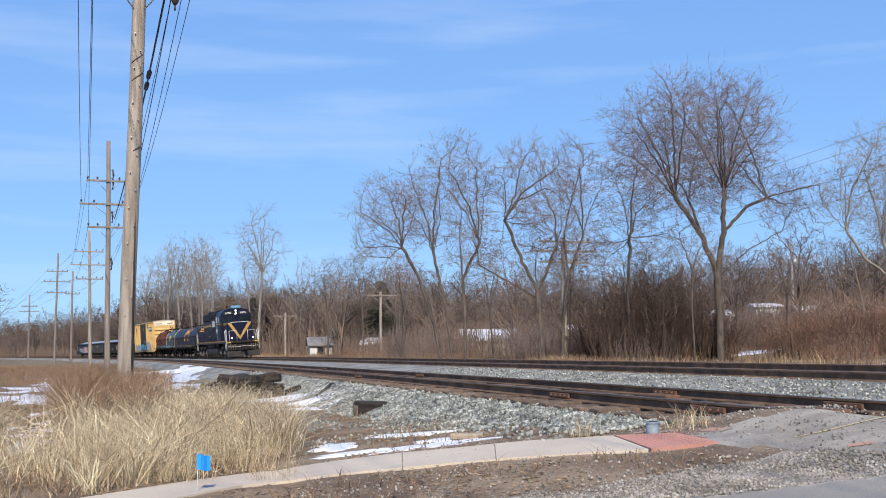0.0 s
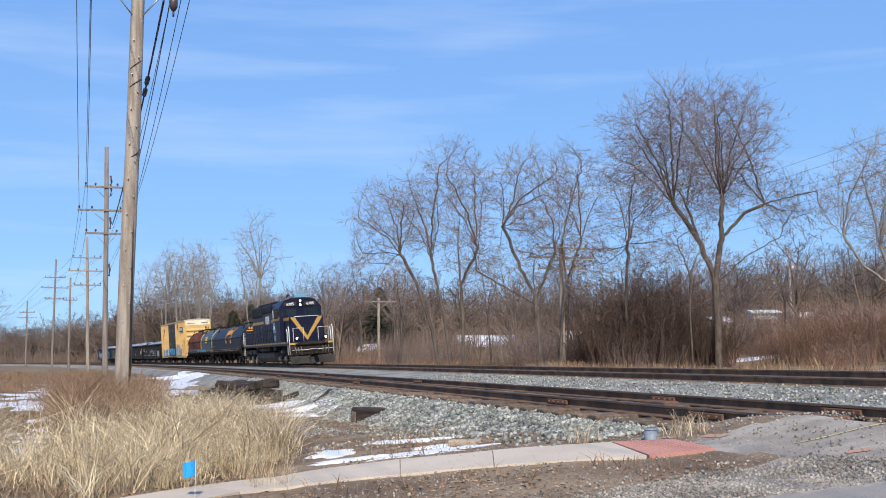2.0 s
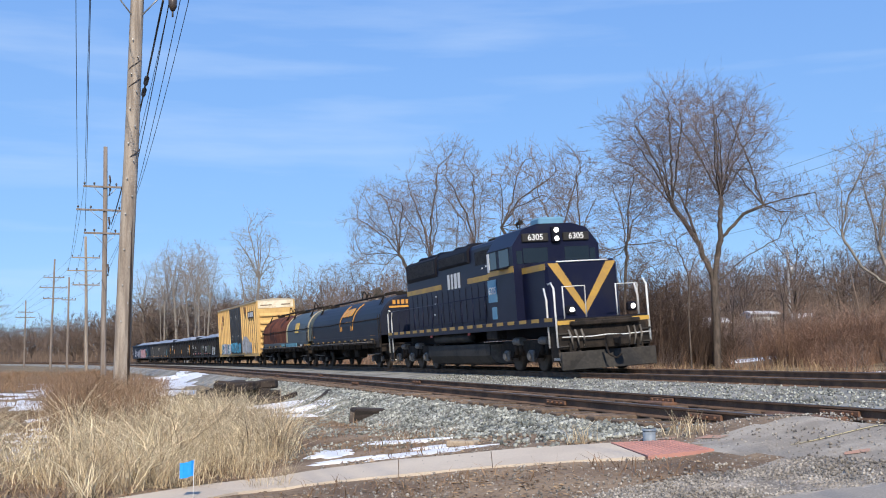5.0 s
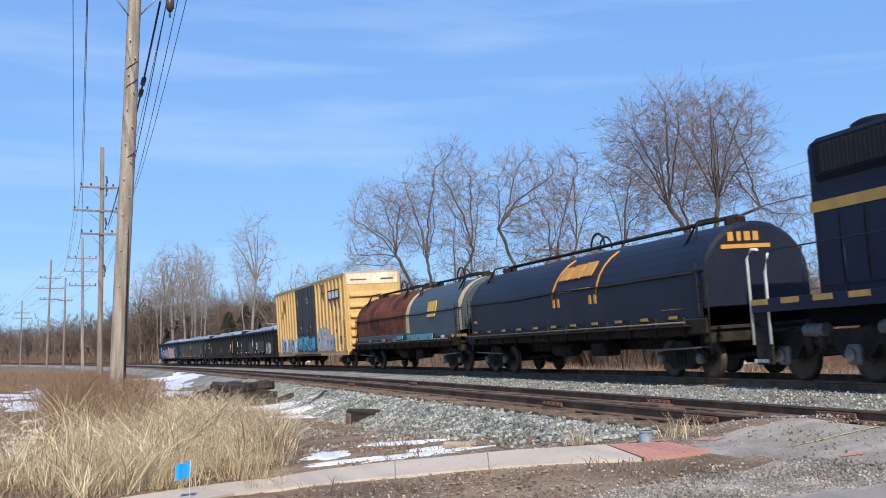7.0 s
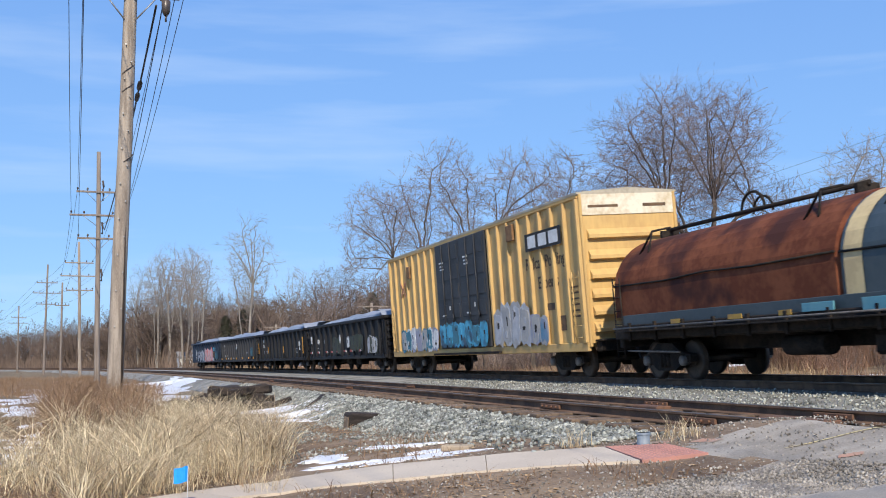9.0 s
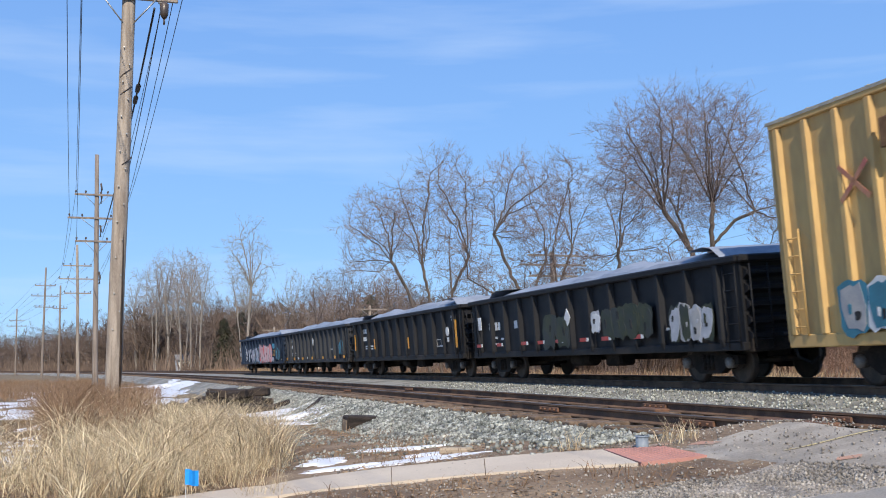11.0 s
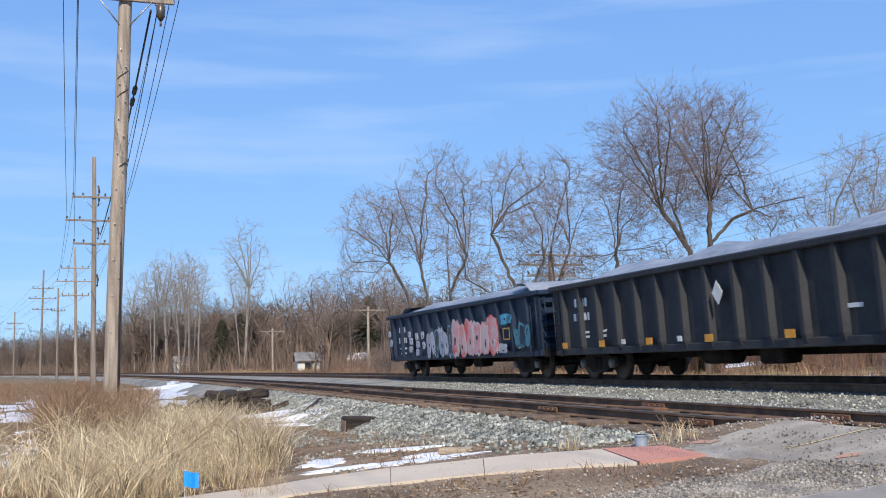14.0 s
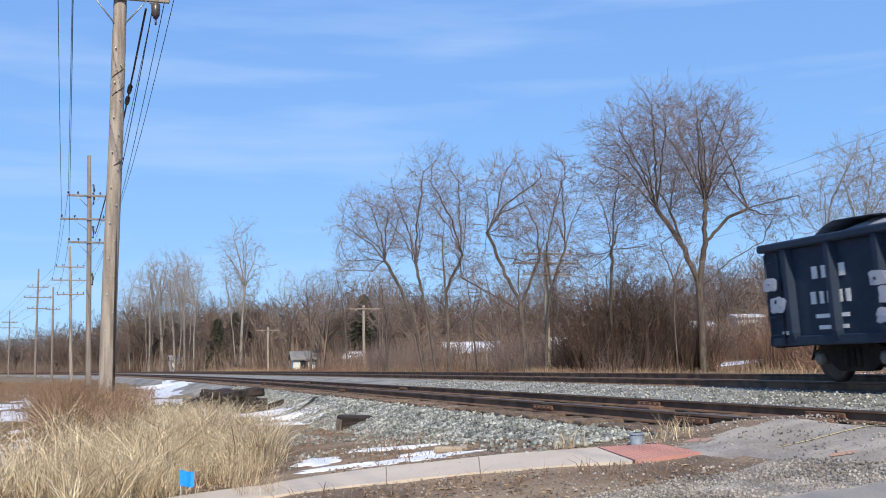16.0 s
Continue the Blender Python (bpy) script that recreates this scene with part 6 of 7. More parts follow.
def build_locomotive():
    car = thing("locomotive", "dark navy diesel locomotive with gold stripes and nose chevron", "locomotive")
    deck = Shape().box((0, 0, 1.50), (18.5, 3.02, 0.16), 0.02).box((0, 0, 1.22), (17.2, 1.3, 0.42), 0.03)
    part("underframe", deck, M["navy_dark"], car)
    sill = part("side_sill", Shape().box((0, -1.52, 1.50), (18.4, 0.03, 0.26), 0.01), M["navy"], car)
    for i in range(19):
        part("sill_marking", Shape().box((-8.9 + i * 0.985, -1.541, 1.57), (0.55, 0.008, 0.11)), M["gold"], sill)
    # long hood: straight sides, rounded shoulders
    def ring(x, w, top, sh=0.16):
        return [(x, -w, 1.58), (x, -w, top - sh), (x, -w + sh * 0.35, top - sh * 0.3), (x, -w + sh, top), (x, w - sh, top), (x, w - sh * 0.35, top - sh * 0.3), (x, w, top - sh), (x, w, 1.58)]
    x0, x1 = loco_x(18.38), loco_x(6.45)
    part("long_hood", Shape().loft([ring(x0, 0.86, 4.47), ring(x0 + 0.06, 0.9, 4.52), ring(x1, 0.9, 4.52)]), M["navy"], car)
    # flared radiator section and the blister over the engine
    flare = [[(x, -0.9, 3.70), (x, -0.97, 3.82), (x, -0.97, 4.44), (x, -0.84, 4.54), (x, 0.84, 4.54), (x, 0.97, 4.44), (x, 0.97, 3.82), (x, 0.9, 3.70)] for x in (loco_x(18.1), loco_x(13.9))]
    part("radiator_section", Shape().loft(flare), M["navy_dark"], car)
    blister = [[(x, -0.9, 3.90), (x, -0.99, 3.98), (x, -0.99, 4.36), (x, -0.86, 4.56), (x, 0.86, 4.56), (x, 0.99, 4.36), (x, 0.99, 3.98), (x, 0.9, 3.90)] for x in (loco_x(13.5), loco_x(9.9))]
    part("brake_blister", Shape().loft(blister), M["navy_dark"], car)
    for a, b, z, h, y in ((17.9, 14.1, 4.12, 0.52, -0.975), (13.3, 10.2, 4.17, 0.30, -0.995), (9.3, 7.4, 4.0, 0.5, -0.905)):
        g = part("intake_grille", Shape().box((loco_x((a + b) / 2), y, z), (a - b, 0.02, h), 0.004), M["grille"], car)
        for i in range(int((a - b) / 0.12)):
            part("louvre", Shape().box((loco_x(a) + 0.06 + i * 0.12, y - 0.012, z), (0.03, 0.012, h * 0.94)), M["navy_dark"], g)
    for a, rad in ((17.2, 0.62), (15.9, 0.62), (14.6, 0.62), (12.6, 0.55), (11.2, 0.55)):
        fan = part("roof_fan", Shape().tube([(loco_x(a), 0, 4.5), (loco_x(a), 0, 4.66), (loco_x(a), 0, 4.72)], [rad, rad, rad * 0.85], 20), M["navy_dark"], car)
        part("fan_guard", Shape().tube([(loco_x(a), 0, 4.72), (loco_x(a), 0, 4.735)], rad * 0.8, 20), M["grille"], fan)
    part("exhaust_stack", Shape().box((loco_x(9.4), 0, 4.62), (0.7, 0.4, 0.26), 0.05), M["under"], car)
    for i in range(16):
        x = loco_x(17.9) + i * 0.70
        door = part("hood_door", Shape().box((x, -0.905, 2.45), (0.62, 0.018, 1.35), 0.006), M["navy"], car)
        part("door_hinge", Shape().box((x - 0.33, -0.915, 2.45), (0.035, 0.03, 1.15), 0.008), M["navy_dark"], door)
    for a, b in ((18.38, 13.45), (10.25, 6.5)):
        part("gold_stripe", Shape().box((loco_x((a + b) / 2), -0.911, 3.26), (a - b, 0.012, 0.20)), M["gold"], car)
    bars(car, letter_bars(loco_x(11.85), 3.38, 4, 0.33, 0.58), NEARSIDE, (0, -0.912, 0), M["white"], "owner_mark")
    for a, z in ((14.2, 2.92), (14.35, 2.62), (14.5, 2.2), (8.6, 3.62), (8.2, 3.66)):
        part("data_plate", Shape().box((loco_x(a), -0.915, z), (0.14, 0.01, 0.06)), M["white"], car)
    # cab
    cx0, cx1 = loco_x(6.45), loco_x(4.15)
    def cab_ring(x, z_low=1.58):
        return [(x, -1.5, z_low), (x, -1.5, 3.98), (x, -1.12, 4.50), (x, -0.6, 4.66), (x, 0.6, 4.66), (x, 1.12, 4.50), (x, 1.5, 3.98), (x, 1.5, z_low)]
    cab = part("cab", Shape().loft([cab_ring(cx0), cab_ring(cx1)]), M["navy"], car)
    part("cab_stripe", Shape().box(((cx0 + cx1) / 2, -1.507, 3.26), (cx1 - cx0, 0.012, 0.20)), M["gold"], cab)
    for x, w in ((cx0 + 0.55, 0.62), (cx0 + 1.55, 0.85)):
        win = part("side_window", Shape().box((x, -1.503, 3.66), (w, 0.02, 0.56), 0.008), M["glass"], cab)
        part("window_frame", Shape().box((x, -1.51, 3.955), (w + 0.08, 0.03, 0.04)).box((x, -1.51, 3.36), (w + 0.08, 0.03, 0.04)), M["navy_dark"], win)
    part("sun_blind", Shape().box((cx0 + 0.12, -1.515, 3.62), (0.20, 0.02, 0.62), 0.005), M["white"], cab, "white folded sun blind")
    part("armrest", Shape().box((cx0 + 1.5, -1.6, 3.33), (0.8, 0.2, 0.04), 0.01), M["navy_dark"], cab)
    for x, w, z, h in ((cx0 + 0.30, 0.80, 2.68, 0.74), (cx0 + 0.38, 0.42, 1.95, 0.40)):
        part("blue_panel", Shape().box((x, -1.507, z), (w, 0.012, h)), M["sky_blue"], cab, "pale blue numbered square")
    lettering(cab, "6305", 0.34, cx0 + 0.30, -1.516, 2.68, NEARSIDE, M["white"])
    for y, w in ((-0.72, 0.85), (0.72, 0.85)):
        part("windshield", Shape().box((cx1 + 0.005, y, 3.66), (0.02, w, 0.48), 0.008), M["glass"], cab)
        part("number_board", Shape().box((cx1 + 0.02, y * 0.98, 4.22), (0.10, 0.90, 0.27), 0.02), M["grille"], cab)
        lettering(cab, "6305", 0.27, cx1 + 0.076, y * 0.98, 4.22, FRONT, M["white"])
    for y in (-1.27, 1.27):
        part("corner_window", Shape().box((cx1 + 0.004, y, 3.62), (0.018, 0.2, 0.42), 0.006), M["glass"], cab)
    housing = part("headlight", Shape().box((cx1 + 0.06, 0, 4.30), (0.16, 0.30, 0.52), 0.04), M["navy_dark"], cab)
    for z in (4.16, 4.43):
        part("lens", Shape().tube([(cx1 + 0.13, 0, z), (cx1 + 0.16, 0, z)], 0.075, 16), M["lamp"], housing, "lit white headlamp lens")
    part("roof_unit", Shape().box((cx0 + 1.3, 0.2, 4.80), (0.75, 0.9, 0.28), 0.06), M["sky_blue"], cab, "blue-grey cooling unit on the roof")
    part("horn", Shape().tube([(cx0 + 0.4, -0.5, 4.62), (cx0 + 0.4, -0.5, 4.86), (cx0 + 0.75, -0.5, 4.9)], [0.03, 0.05, 0.09], 8), M["under"], cab)
    part("antenna", Shape().tube([(cx0 + 0.9, -0.6, 4.62), (cx0 + 0.9, -0.6, 5.0)], 0.02, 6), M["under"], cab)
    # low nose with the gold chevron
    nx = loco_x(2.35)
    nose_ring = lambda x, top, w: [(x, -w, 1.58), (x, -w, top - 0.12), (x, -w + 0.12, top), (x, w - 0.12, top), (x, w, top - 0.12), (x, w, 1.58)]
    nose = part("nose", Shape().loft([nose_ring(cx1 - 0.02, 3.38, 1.22), nose_ring(nx - 0.1, 3.34, 1.20), nose_ring(nx, 3.26, 1.12)]), M["navy"], car)
    for q in (-1, 1):
        part("chevron", Shape().prism([(q * 1.13, 3.26), (q * 0.80, 3.26), (0.0, 1.98), (0.0, 1.66)], nx + 0.002, nx + 0.012, "x"), M["gold"], nose)
    part("nose_stripe", Shape().box(((cx1 + nx) / 2, -1.222, 3.17), (nx - cx1, 0.012, 0.19)), M["gold"], nose)
    part("nose_rail", Shape().tube([(nx + 0.02, -0.85, 3.30), (nx + 0.02, 0.85, 3.30)], 0.025, 6), M["white"], nose)
    # pilot, plough, steps
    px = loco_x(1.2)
    pilot = part("pilot", Shape().box((px - 0.04, 0, 1.12), (0.12, 2.9, 0.86), 0.02), M["under"], car)
    part("plough", Shape().loft([[(px + 0.02, -1.5, 0.62), (px + 0.02, 1.5, 0.62), (px + 0.16, 1.5, 0.12), (px + 0.16, -1.5, 0.12)], [(px + 0.42, 0.02, 0.62), (px + 0.421, 0.03, 0.62), (px + 0.56, 0.03, 0.12), (px + 0.56, 0.02, 0.12)]]), M["tank_grey"], pilot)
    part("plough_blade", Shape().box((px + 0.2, 0, 0.36), (0.08, 3.0, 0.52), 0.02), M["tank_grey"], pilot)
    for q in (-1, 1):
        for end, sgn in ((px - 0.30, 1), (-px + 0.30, -1)):
            st = part("steps", Shape().box((end, q * 1.44, 0.90), (0.55, 0.05, 1.1), 0.01), M["under"], car)
            for z in (0.42, 0.78, 1.14):
                part("tread", Shape().box((end + sgn * 0.12, q * 1.30, z), (0.5, 0.30, 0.04), 0.01).box((end + sgn * 0.12, q * 1.455, z + 0.01), (0.5, 0.02, 0.07)), M["white" if z < 0.5 else "tank_grey"], st)
            rail = Shape().tube([(end + 0.28 * sgn, q * 1.49, 0.75), (end + 0.28 * sgn, q * 1.49, 2.45), (end + 0.10 * sgn, q * 1.49, 2.62), (end - 0.1 * sgn, q * 1.49, 2.6)], 0.030, 8)
            rail.tube([(end - 0.30 * sgn, q * 1.49, 0.75), (end - 0.30 * sgn, q * 1.49, 2.15), (end - 0.45 * sgn, q * 1.49, 2.5)], 0.030, 8)
            part("grab_rail", rail, M["white"], car, "white painted step handrail")
        dl = part("ditch_light", Shape().box((px - 0.08, q * 0.98, 1.82), (0.22, 0.28, 0.28), 0.05), M["navy_dark"], car)
        part("lens", Shape().tube([(px + 0.02, q * 0.98, 1.82), (px + 0.05, q * 0.98, 1.82)], 0.07, 16), M["lamp"], dl, "lit ditch light lens")
        part("front_rail", Shape().tube([(px - 0.05, q * 1.2, 1.58), (px - 0.05, q * 1.2, 2.5), (px - 0.05, q * 0.5, 2.5), (px - 0.05, q * 0.5, 1.58)], 0.022, 6), M["white"], car)
        part("end_stripe", Shape().box((px + 0.022, q * 1.2, 1.46), (0.012, 0.55, 0.12)), M["gold"], pilot)
    hoses = Shape()
    for y in (-1.15, -0.95, -0.75, 0.75, 0.95, 1.15):
        hoses.tube([(px + 0.03, y, 1.25), (px + 0.16, y * 0.97, 1.0), (px + 0.12, y * 0.94, 0.7)], 0.032, 6)
    part("air_hoses", hoses, M["cap"], pilot)
    part("anticlimber", Shape().box((px + 0.08, 0, 1.42), (0.22, 2.2, 0.14), 0.03), M["under"], pilot)
    part("uncoupling_lever", Shape().tube([(px + 0.12, -1.4, 1.05), (px + 0.16, -0.5, 1.02), (px + 0.2, 0, 1.05), (px + 0.16, 0.5, 1.02), (px + 0.12, 1.4, 1.05)], 0.018, 6), M["white"], pilot)
    # walkway rails
    for q in (-1, 1):
        for i in range(10):
            x = loco_x(18.0) + i * 1.22
            part("stanchion", Shape().tube([(x, q * 1.48, 1.55), (x, q * 1.48, 2.55)], 0.016, 6), M["navy"], car)
        part("handrail", Shape().tube([(loco_x(19.0), q * 1.48, 2.55), (loco_x(6.6), q * 1.48, 2.55)], 0.016, 6), M["navy"], car)
    # tank, reservoirs, boxes
    t0, t1 = loco_x(14.15), loco_x(7.55)
    prof = [(-1.38, 0.95), (-1.38, 0.55), (-1.2, 0.28), (-0.9, 0.2), (0.9, 0.2), (1.2, 0.28), (1.38, 0.55), (1.38, 0.95)]
    tank = part("fuel_tank", Shape().loft([[(t0, y, z) for y, z in prof], [(t1 - 0.02, y, z) for y, z in prof], [(t1 + 0.3, y * 0.97, 0.95 if z > 0.9 else z + 0.02) for y, z in prof]]), M["tank_grey"], car)
    # end plate in a paler colour that stands for sun on the tank's end
    part("tank_end", Shape().prism([(-1.30, 0.92), (-1.30, 0.55), (-1.15, 0.32), (-0.85, 0.25), (0.85, 0.25), (1.15, 0.32), (1.30, 0.55), (1.30, 0.92)], t1 + 0.26, t1 + 0.315, "x"), M["cap"], tank, "tank end in a lighter grey for sunlight on it")
    part("air_reservoir", Shape().tube([(loco_x(13.6), -1.15, 1.2), (loco_x(13.5), -1.15, 1.2), (loco_x(9.5), -1.15, 1.2), (loco_x(9.4), -1.15, 1.2)], [0.1, 0.19, 0.19, 0.1], 14), M["tank_grey"], car)
    part("battery_box", Shape().box((loco_x(6.6), -1.3, 1.25), (1.0, 0.35, 0.34), 0.03), M["under"], car)
    for a in (13.3, 8.8):
        part("tank_marking", Shape().box((loco_x(a), -1.50, 1.33), (0.22, 0.02, 0.10)), M["red_tape"], car)
    for x in (6.63, -6.63):
        truck = part("truck", Shape().box((0, 0, 0.62), (4.6, 1.9, 0.22), 0.04), M["under"], car, "", pose(x, 0, 0))
        side = Shape()
        for y in (-1.08, 1.08):
            side.prism([(-2.75, 0.62), (-2.75, 0.86), (-2.3, 0.98), (2.3, 0.98), (2.75, 0.86), (2.75, 0.62), (2.35, 0.45), (1.75, 0.45), (1.5, 0.70), (0.6, 0.70), (0.35, 0.45), (-0.35, 0.45), (-0.6, 0.70), (-1.5, 0.70), (-1.75, 0.45), (-2.35, 0.45)], y - 0.1, y + 0.1)
            for k in (-1.05, 1.05):
                for g in (-0.2, 0.2):
                    side.tube([(k + g, y - 0.12, 0.55), (k + g, y - 0.12, 0.9)], 0.085, 8)
        part("side_frame", side, M["under"], truck)
        for wx in (-2.07, 0, 2.07):
            for y in (-1.1, 1.1):
                part("journal_box", JOURNAL_MESH, None, truck, "", pose(wx, y, 0.52, 0, 0, 0 if y > 0 else 180))
        for bx in (-1.0, 1.1):
            part("brake_cylinder", Shape().tube([(bx - 0.3, -1.2, 0.98), (bx + 0.3, -1.2, 0.98)], 0.13, 12), M["cap"], truck)
        add_wheels(truck, (-2.07, 0, 2.07), 0.508, LOCO_WHEEL)
    coupler(car, 10.49, 1)
    coupler(car, -10.49, -1)
    return car


# ---------------- covered coil cars ----------------
def cover_ring(x, w, z0, top, grow_=0.0):
    pts = [(x, -w - grow_, z0)]
    for i in range(17):
        a = math.pi * i / 16
        pts.append((x, -(w + grow_) * math.cos(a), 2.18 + (top + grow_ - 2.18) * math.sin(a)))
    return pts + [(x, w + grow_, z0)]


def coil_car(label, covers, length=16.84):
    """covers: rows of (x0, x1, material, top, label)."""
    car = thing("coil_car", label, "coil car")
    h = length / 2
    sill = part("side_sill", Shape().box((0, -1.42, 1.18), (15.7, 0.10, 0.34), 0.02).box((0, 1.42, 1.18), (15.7, 0.10, 0.34), 0.02).box((0, 0, 1.05), (15.5, 2.7, 0.14), 0.02).box((0, 0, 0.85), (14.5, 0.7, 0.4), 0.03), M["under"], car)
    part("trough_side", Shape().box((0, -1.36, 1.45), (15.2, 0.05, 0.28), 0.01).box((0, 1.36, 1.45), (15.2, 0.05, 0.28), 0.01), covers[0][2], car)
    for i in range(12):
        x = -7.0 + i * 1.27
        part("stake", Shape().box((x, -1.49, 1.18), (0.10, 0.06, 0.44), 0.01), M["under"], sill)
    part("catwalk", Shape().box((0, -1.62, 1.20), (14.6, 0.30, 0.03), 0.005), M["under"], car)
    part("edge_rail", Shape().tube([(-7.4, -1.72, 1.28), (7.4, -1.72, 1.28)], 0.022, 6), M["cap"], car, "grey pipe along the walkway")
    for x0, x1, m, top, lab in covers:
        cov = part("cover", Shape().loft([cover_ring(x0, 1.30, 1.58, top - 0.10), cover_ring(x0 + 0.07, 1.36, 1.55, top), cover_ring(x1 - 0.07, 1.36, 1.55, top), cover_ring(x1, 1.30, 1.58, top - 0.10)], smooth=False), m, car, lab)
        part("lift_bar", Shape().tube([(x0 + 0.6, 0, top + 0.17), (x1 - 0.6, 0, top + 0.17)], 0.05, 8).box((x0 + 0.7, 0, top + 0.06), (0.10, 0.5, 0.2)).box((x1 - 0.7, 0, top + 0.06), (0.10, 0.5, 0.2)), M["under"], cov)
        mid = (x0 + x1) / 2
        part("lift_hoop", Shape().tube([(mid + 0.45 * math.cos(a * math.pi / 8), 0, top + 0.16 + 0.42 * math.sin(a * math.pi / 8)) for a in range(9)], 0.035, 6).tube([(mid + 0.38 * math.cos(a * math.pi / 8), 0.25, top + 0.12 + 0.36 * math.sin(a * math.pi / 8)) for a in range(9)], 0.03, 6), M["under"], cov)
        bx = [x0 + 1.1, x1 - 1.1]
        for x in bx:
            part("guide_bracket", Shape().tube([(x - 0.22, -0.98, top - 0.42), (x, -0.72, top + 0.12), (x + 0.22, -0.98, top - 0.42)], 0.03, 6).tube([(x, -0.72, top + 0.12), (x, -0.2, top + 0.2)], 0.03, 6), M["under"], cov)
        part("seam", Shape().tube([(x0 + 0.05, -1.37, 2.34), (x0 * 0.7 + x1 * 0.3, -1.372, 2.31), (mid, -1.375, 2.37), (x0 * 0.3 + x1 * 0.7, -1.372, 2.33), (x1 - 0.05, -1.37, 2.36)], 0.024, 6), M["under"], cov)
    for d in (1, -1):
        part("end_platform", Shape().box((d * (h - 0.95), 0, 1.12), (0.75, 2.8, 0.08), 0.01), M["under"], car)
        part("end_sill", Shape().box((d * (h - 0.75), 0, 0.98), (0.18, 2.8, 0.36), 0.02), M["under"], car)
        ladder(car, d * (h - 0.72), -1.40, -1.40, 0.55, 2.55, 6, M["under"], "end_ladder", 0.38)
        part("brake_rod", Shape().tube([(d * (h - 0.9), -1.3, 0.72), (d * (h - 3.4), -1.3, 0.66)], 0.025, 6), M["cap"], car)
        freight_truck(car, d * (h - 2.35))
        coupler(car, d * h, d)
    part("brake_valve", Shape().box((1.6, -0.8, 0.72), (0.9, 0.5, 0.4), 0.06), M["under"], car)
    part("air_reservoir", Shape().tube([(-1.6, -0.8, 0.72), (-0.3, -0.8, 0.72)], 0.2, 12), M["under"], car)
    return car


def coil_one():
    car = coil_car("dark navy coil car with a long rounded steel cover", [(-7.75, 7.75, M["navy_coil"], 3.42, "dark blue rounded steel cover")])
    X = lambda a: 29.4 - a
    bars(car, [(-0.72, -0.02, 0.58, 0.44), (0.0, 0.0, 0.62, 0.46), (0.74, 0.02, 0.62, 0.46)], NEARSIDE @ Matrix.Rotation(radians(-36), 4, "X"), (X(28.4), -1.165, 2.86), M["logo_gold"], "emblem", 0.02)
    for k in (-1, 1):
        pts = [(X(28.4) + k * (1.45 - 0.1 * f) + 0.35 * f, -1.37 * math.cos(radians(58 * f)), 2.19 + 1.25 * math.sin(radians(58 * f))) for f in (0, 0.2, 0.4, 0.6, 0.8, 1)]
        part("emblem_bracket", Shape().tube(pts, 0.03, 6), M["logo_gold"], car)
        for g in (-0.16, 0.16):
            part("emblem_bar", Shape().box((X(28.4) + k * 1.2 + g, -1.372, 2.05), (0.13, 0.02, 0.24)), M["logo_gold"], car)
    part("emblem_line", Shape().box((X(28.4), -1.372, 2.36), (2.2, 0.02, 0.05)), M["logo_gold"], car)
    bars(car, letter_bars(-0.3, 3.08, 4, 0.17, 0.20), FRONT, (7.756, 0, 0), M["logo_gold"], "owner_mark")
    bars(car, [(-0.25, 2.86, 1.25, 0.09)], FRONT, (7.756, 0, 0), M["logo_gold"], "car_mark")
    for i in range(11):
        part("edge_marking", Shape().box((-7.0 + 1.35 * i, -1.48, 1.40), (0.35, 0.012, 0.07)), M["gold"], car)
    for x, z, w in ((6.3, 1.55, 0.9), (6.4, 1.40, 1.0), (-7.2, 1.75, 0.3), (5.2, 1.42, 0.9)):
        part("data_marking", Shape().box((x, -1.374, z), (w, 0.012, 0.09)), M["logo_gold"], car)
    return car


def coil_two():
    X = lambda a: 46.24 - a
    car = coil_car("coil car with one blue-green and one rusted cover", [(X(45.4), X(38.0), M["coil_green"], 3.46, "dark blue-green steel cover with cream bands"), (X(54.2), X(45.42), M["rust"], 3.48, "heavily rusted red-brown steel cover")])
    for a in (38.35, 45.0):
        band = Shape().loft([cover_ring(X(a) - 0.24, 1.36, 1.56, 3.46, 0.012), cover_ring(X(a) + 0.24, 1.36, 1.56, 3.46, 0.012)], False, False)
        part("cream_band", band, M["cream"], car)
    c = X(41.6)
    tilt = NEARSIDE @ Matrix.Rotation(radians(-12), 4, "X")
    bars(car, [(-0.36, 0.0, 0.32, 0.40), (0.0, 0.0, 0.30, 0.42), (0.36, 0.0, 0.34, 0.42), (0.0, -0.36, 0.95, 0.11)], tilt, (c, -1.335, 2.56), M["cream_logo"], "emblem", 0.02)
    bars(car, letter_bars(-0.2, 3.18, 3, 0.17, 0.18), FRONT, (X(38.0) + 0.006, 0, 0), M["logo_gold"], "owner_mark")
    part("blue_board", Shape().box((X(43.0), -1.50, 1.40), (3.4, 0.03, 0.22), 0.005), M["teal_board"], car, "pale blue patch on the sill")
    part("blue_board", Shape().box((X(45.9), -1.50, 1.42), (0.9, 0.03, 0.16), 0.005), M["teal_board"], car)
    for a, w, m in ((38.2, 0.5, "gold"), (38.9, 0.2, "amber"), (48.6, 0.5, "gold"), (51.0, 0.4, "gold"), (40.1, 0.35, "white"), (46.9, 0.4, "gold"), (37.6, 0.5, "gold")):
        part("edge_marking", Shape().box((X(a), -1.49, 1.36), (w, 0.012, 0.10)), M[m], car)
    return car


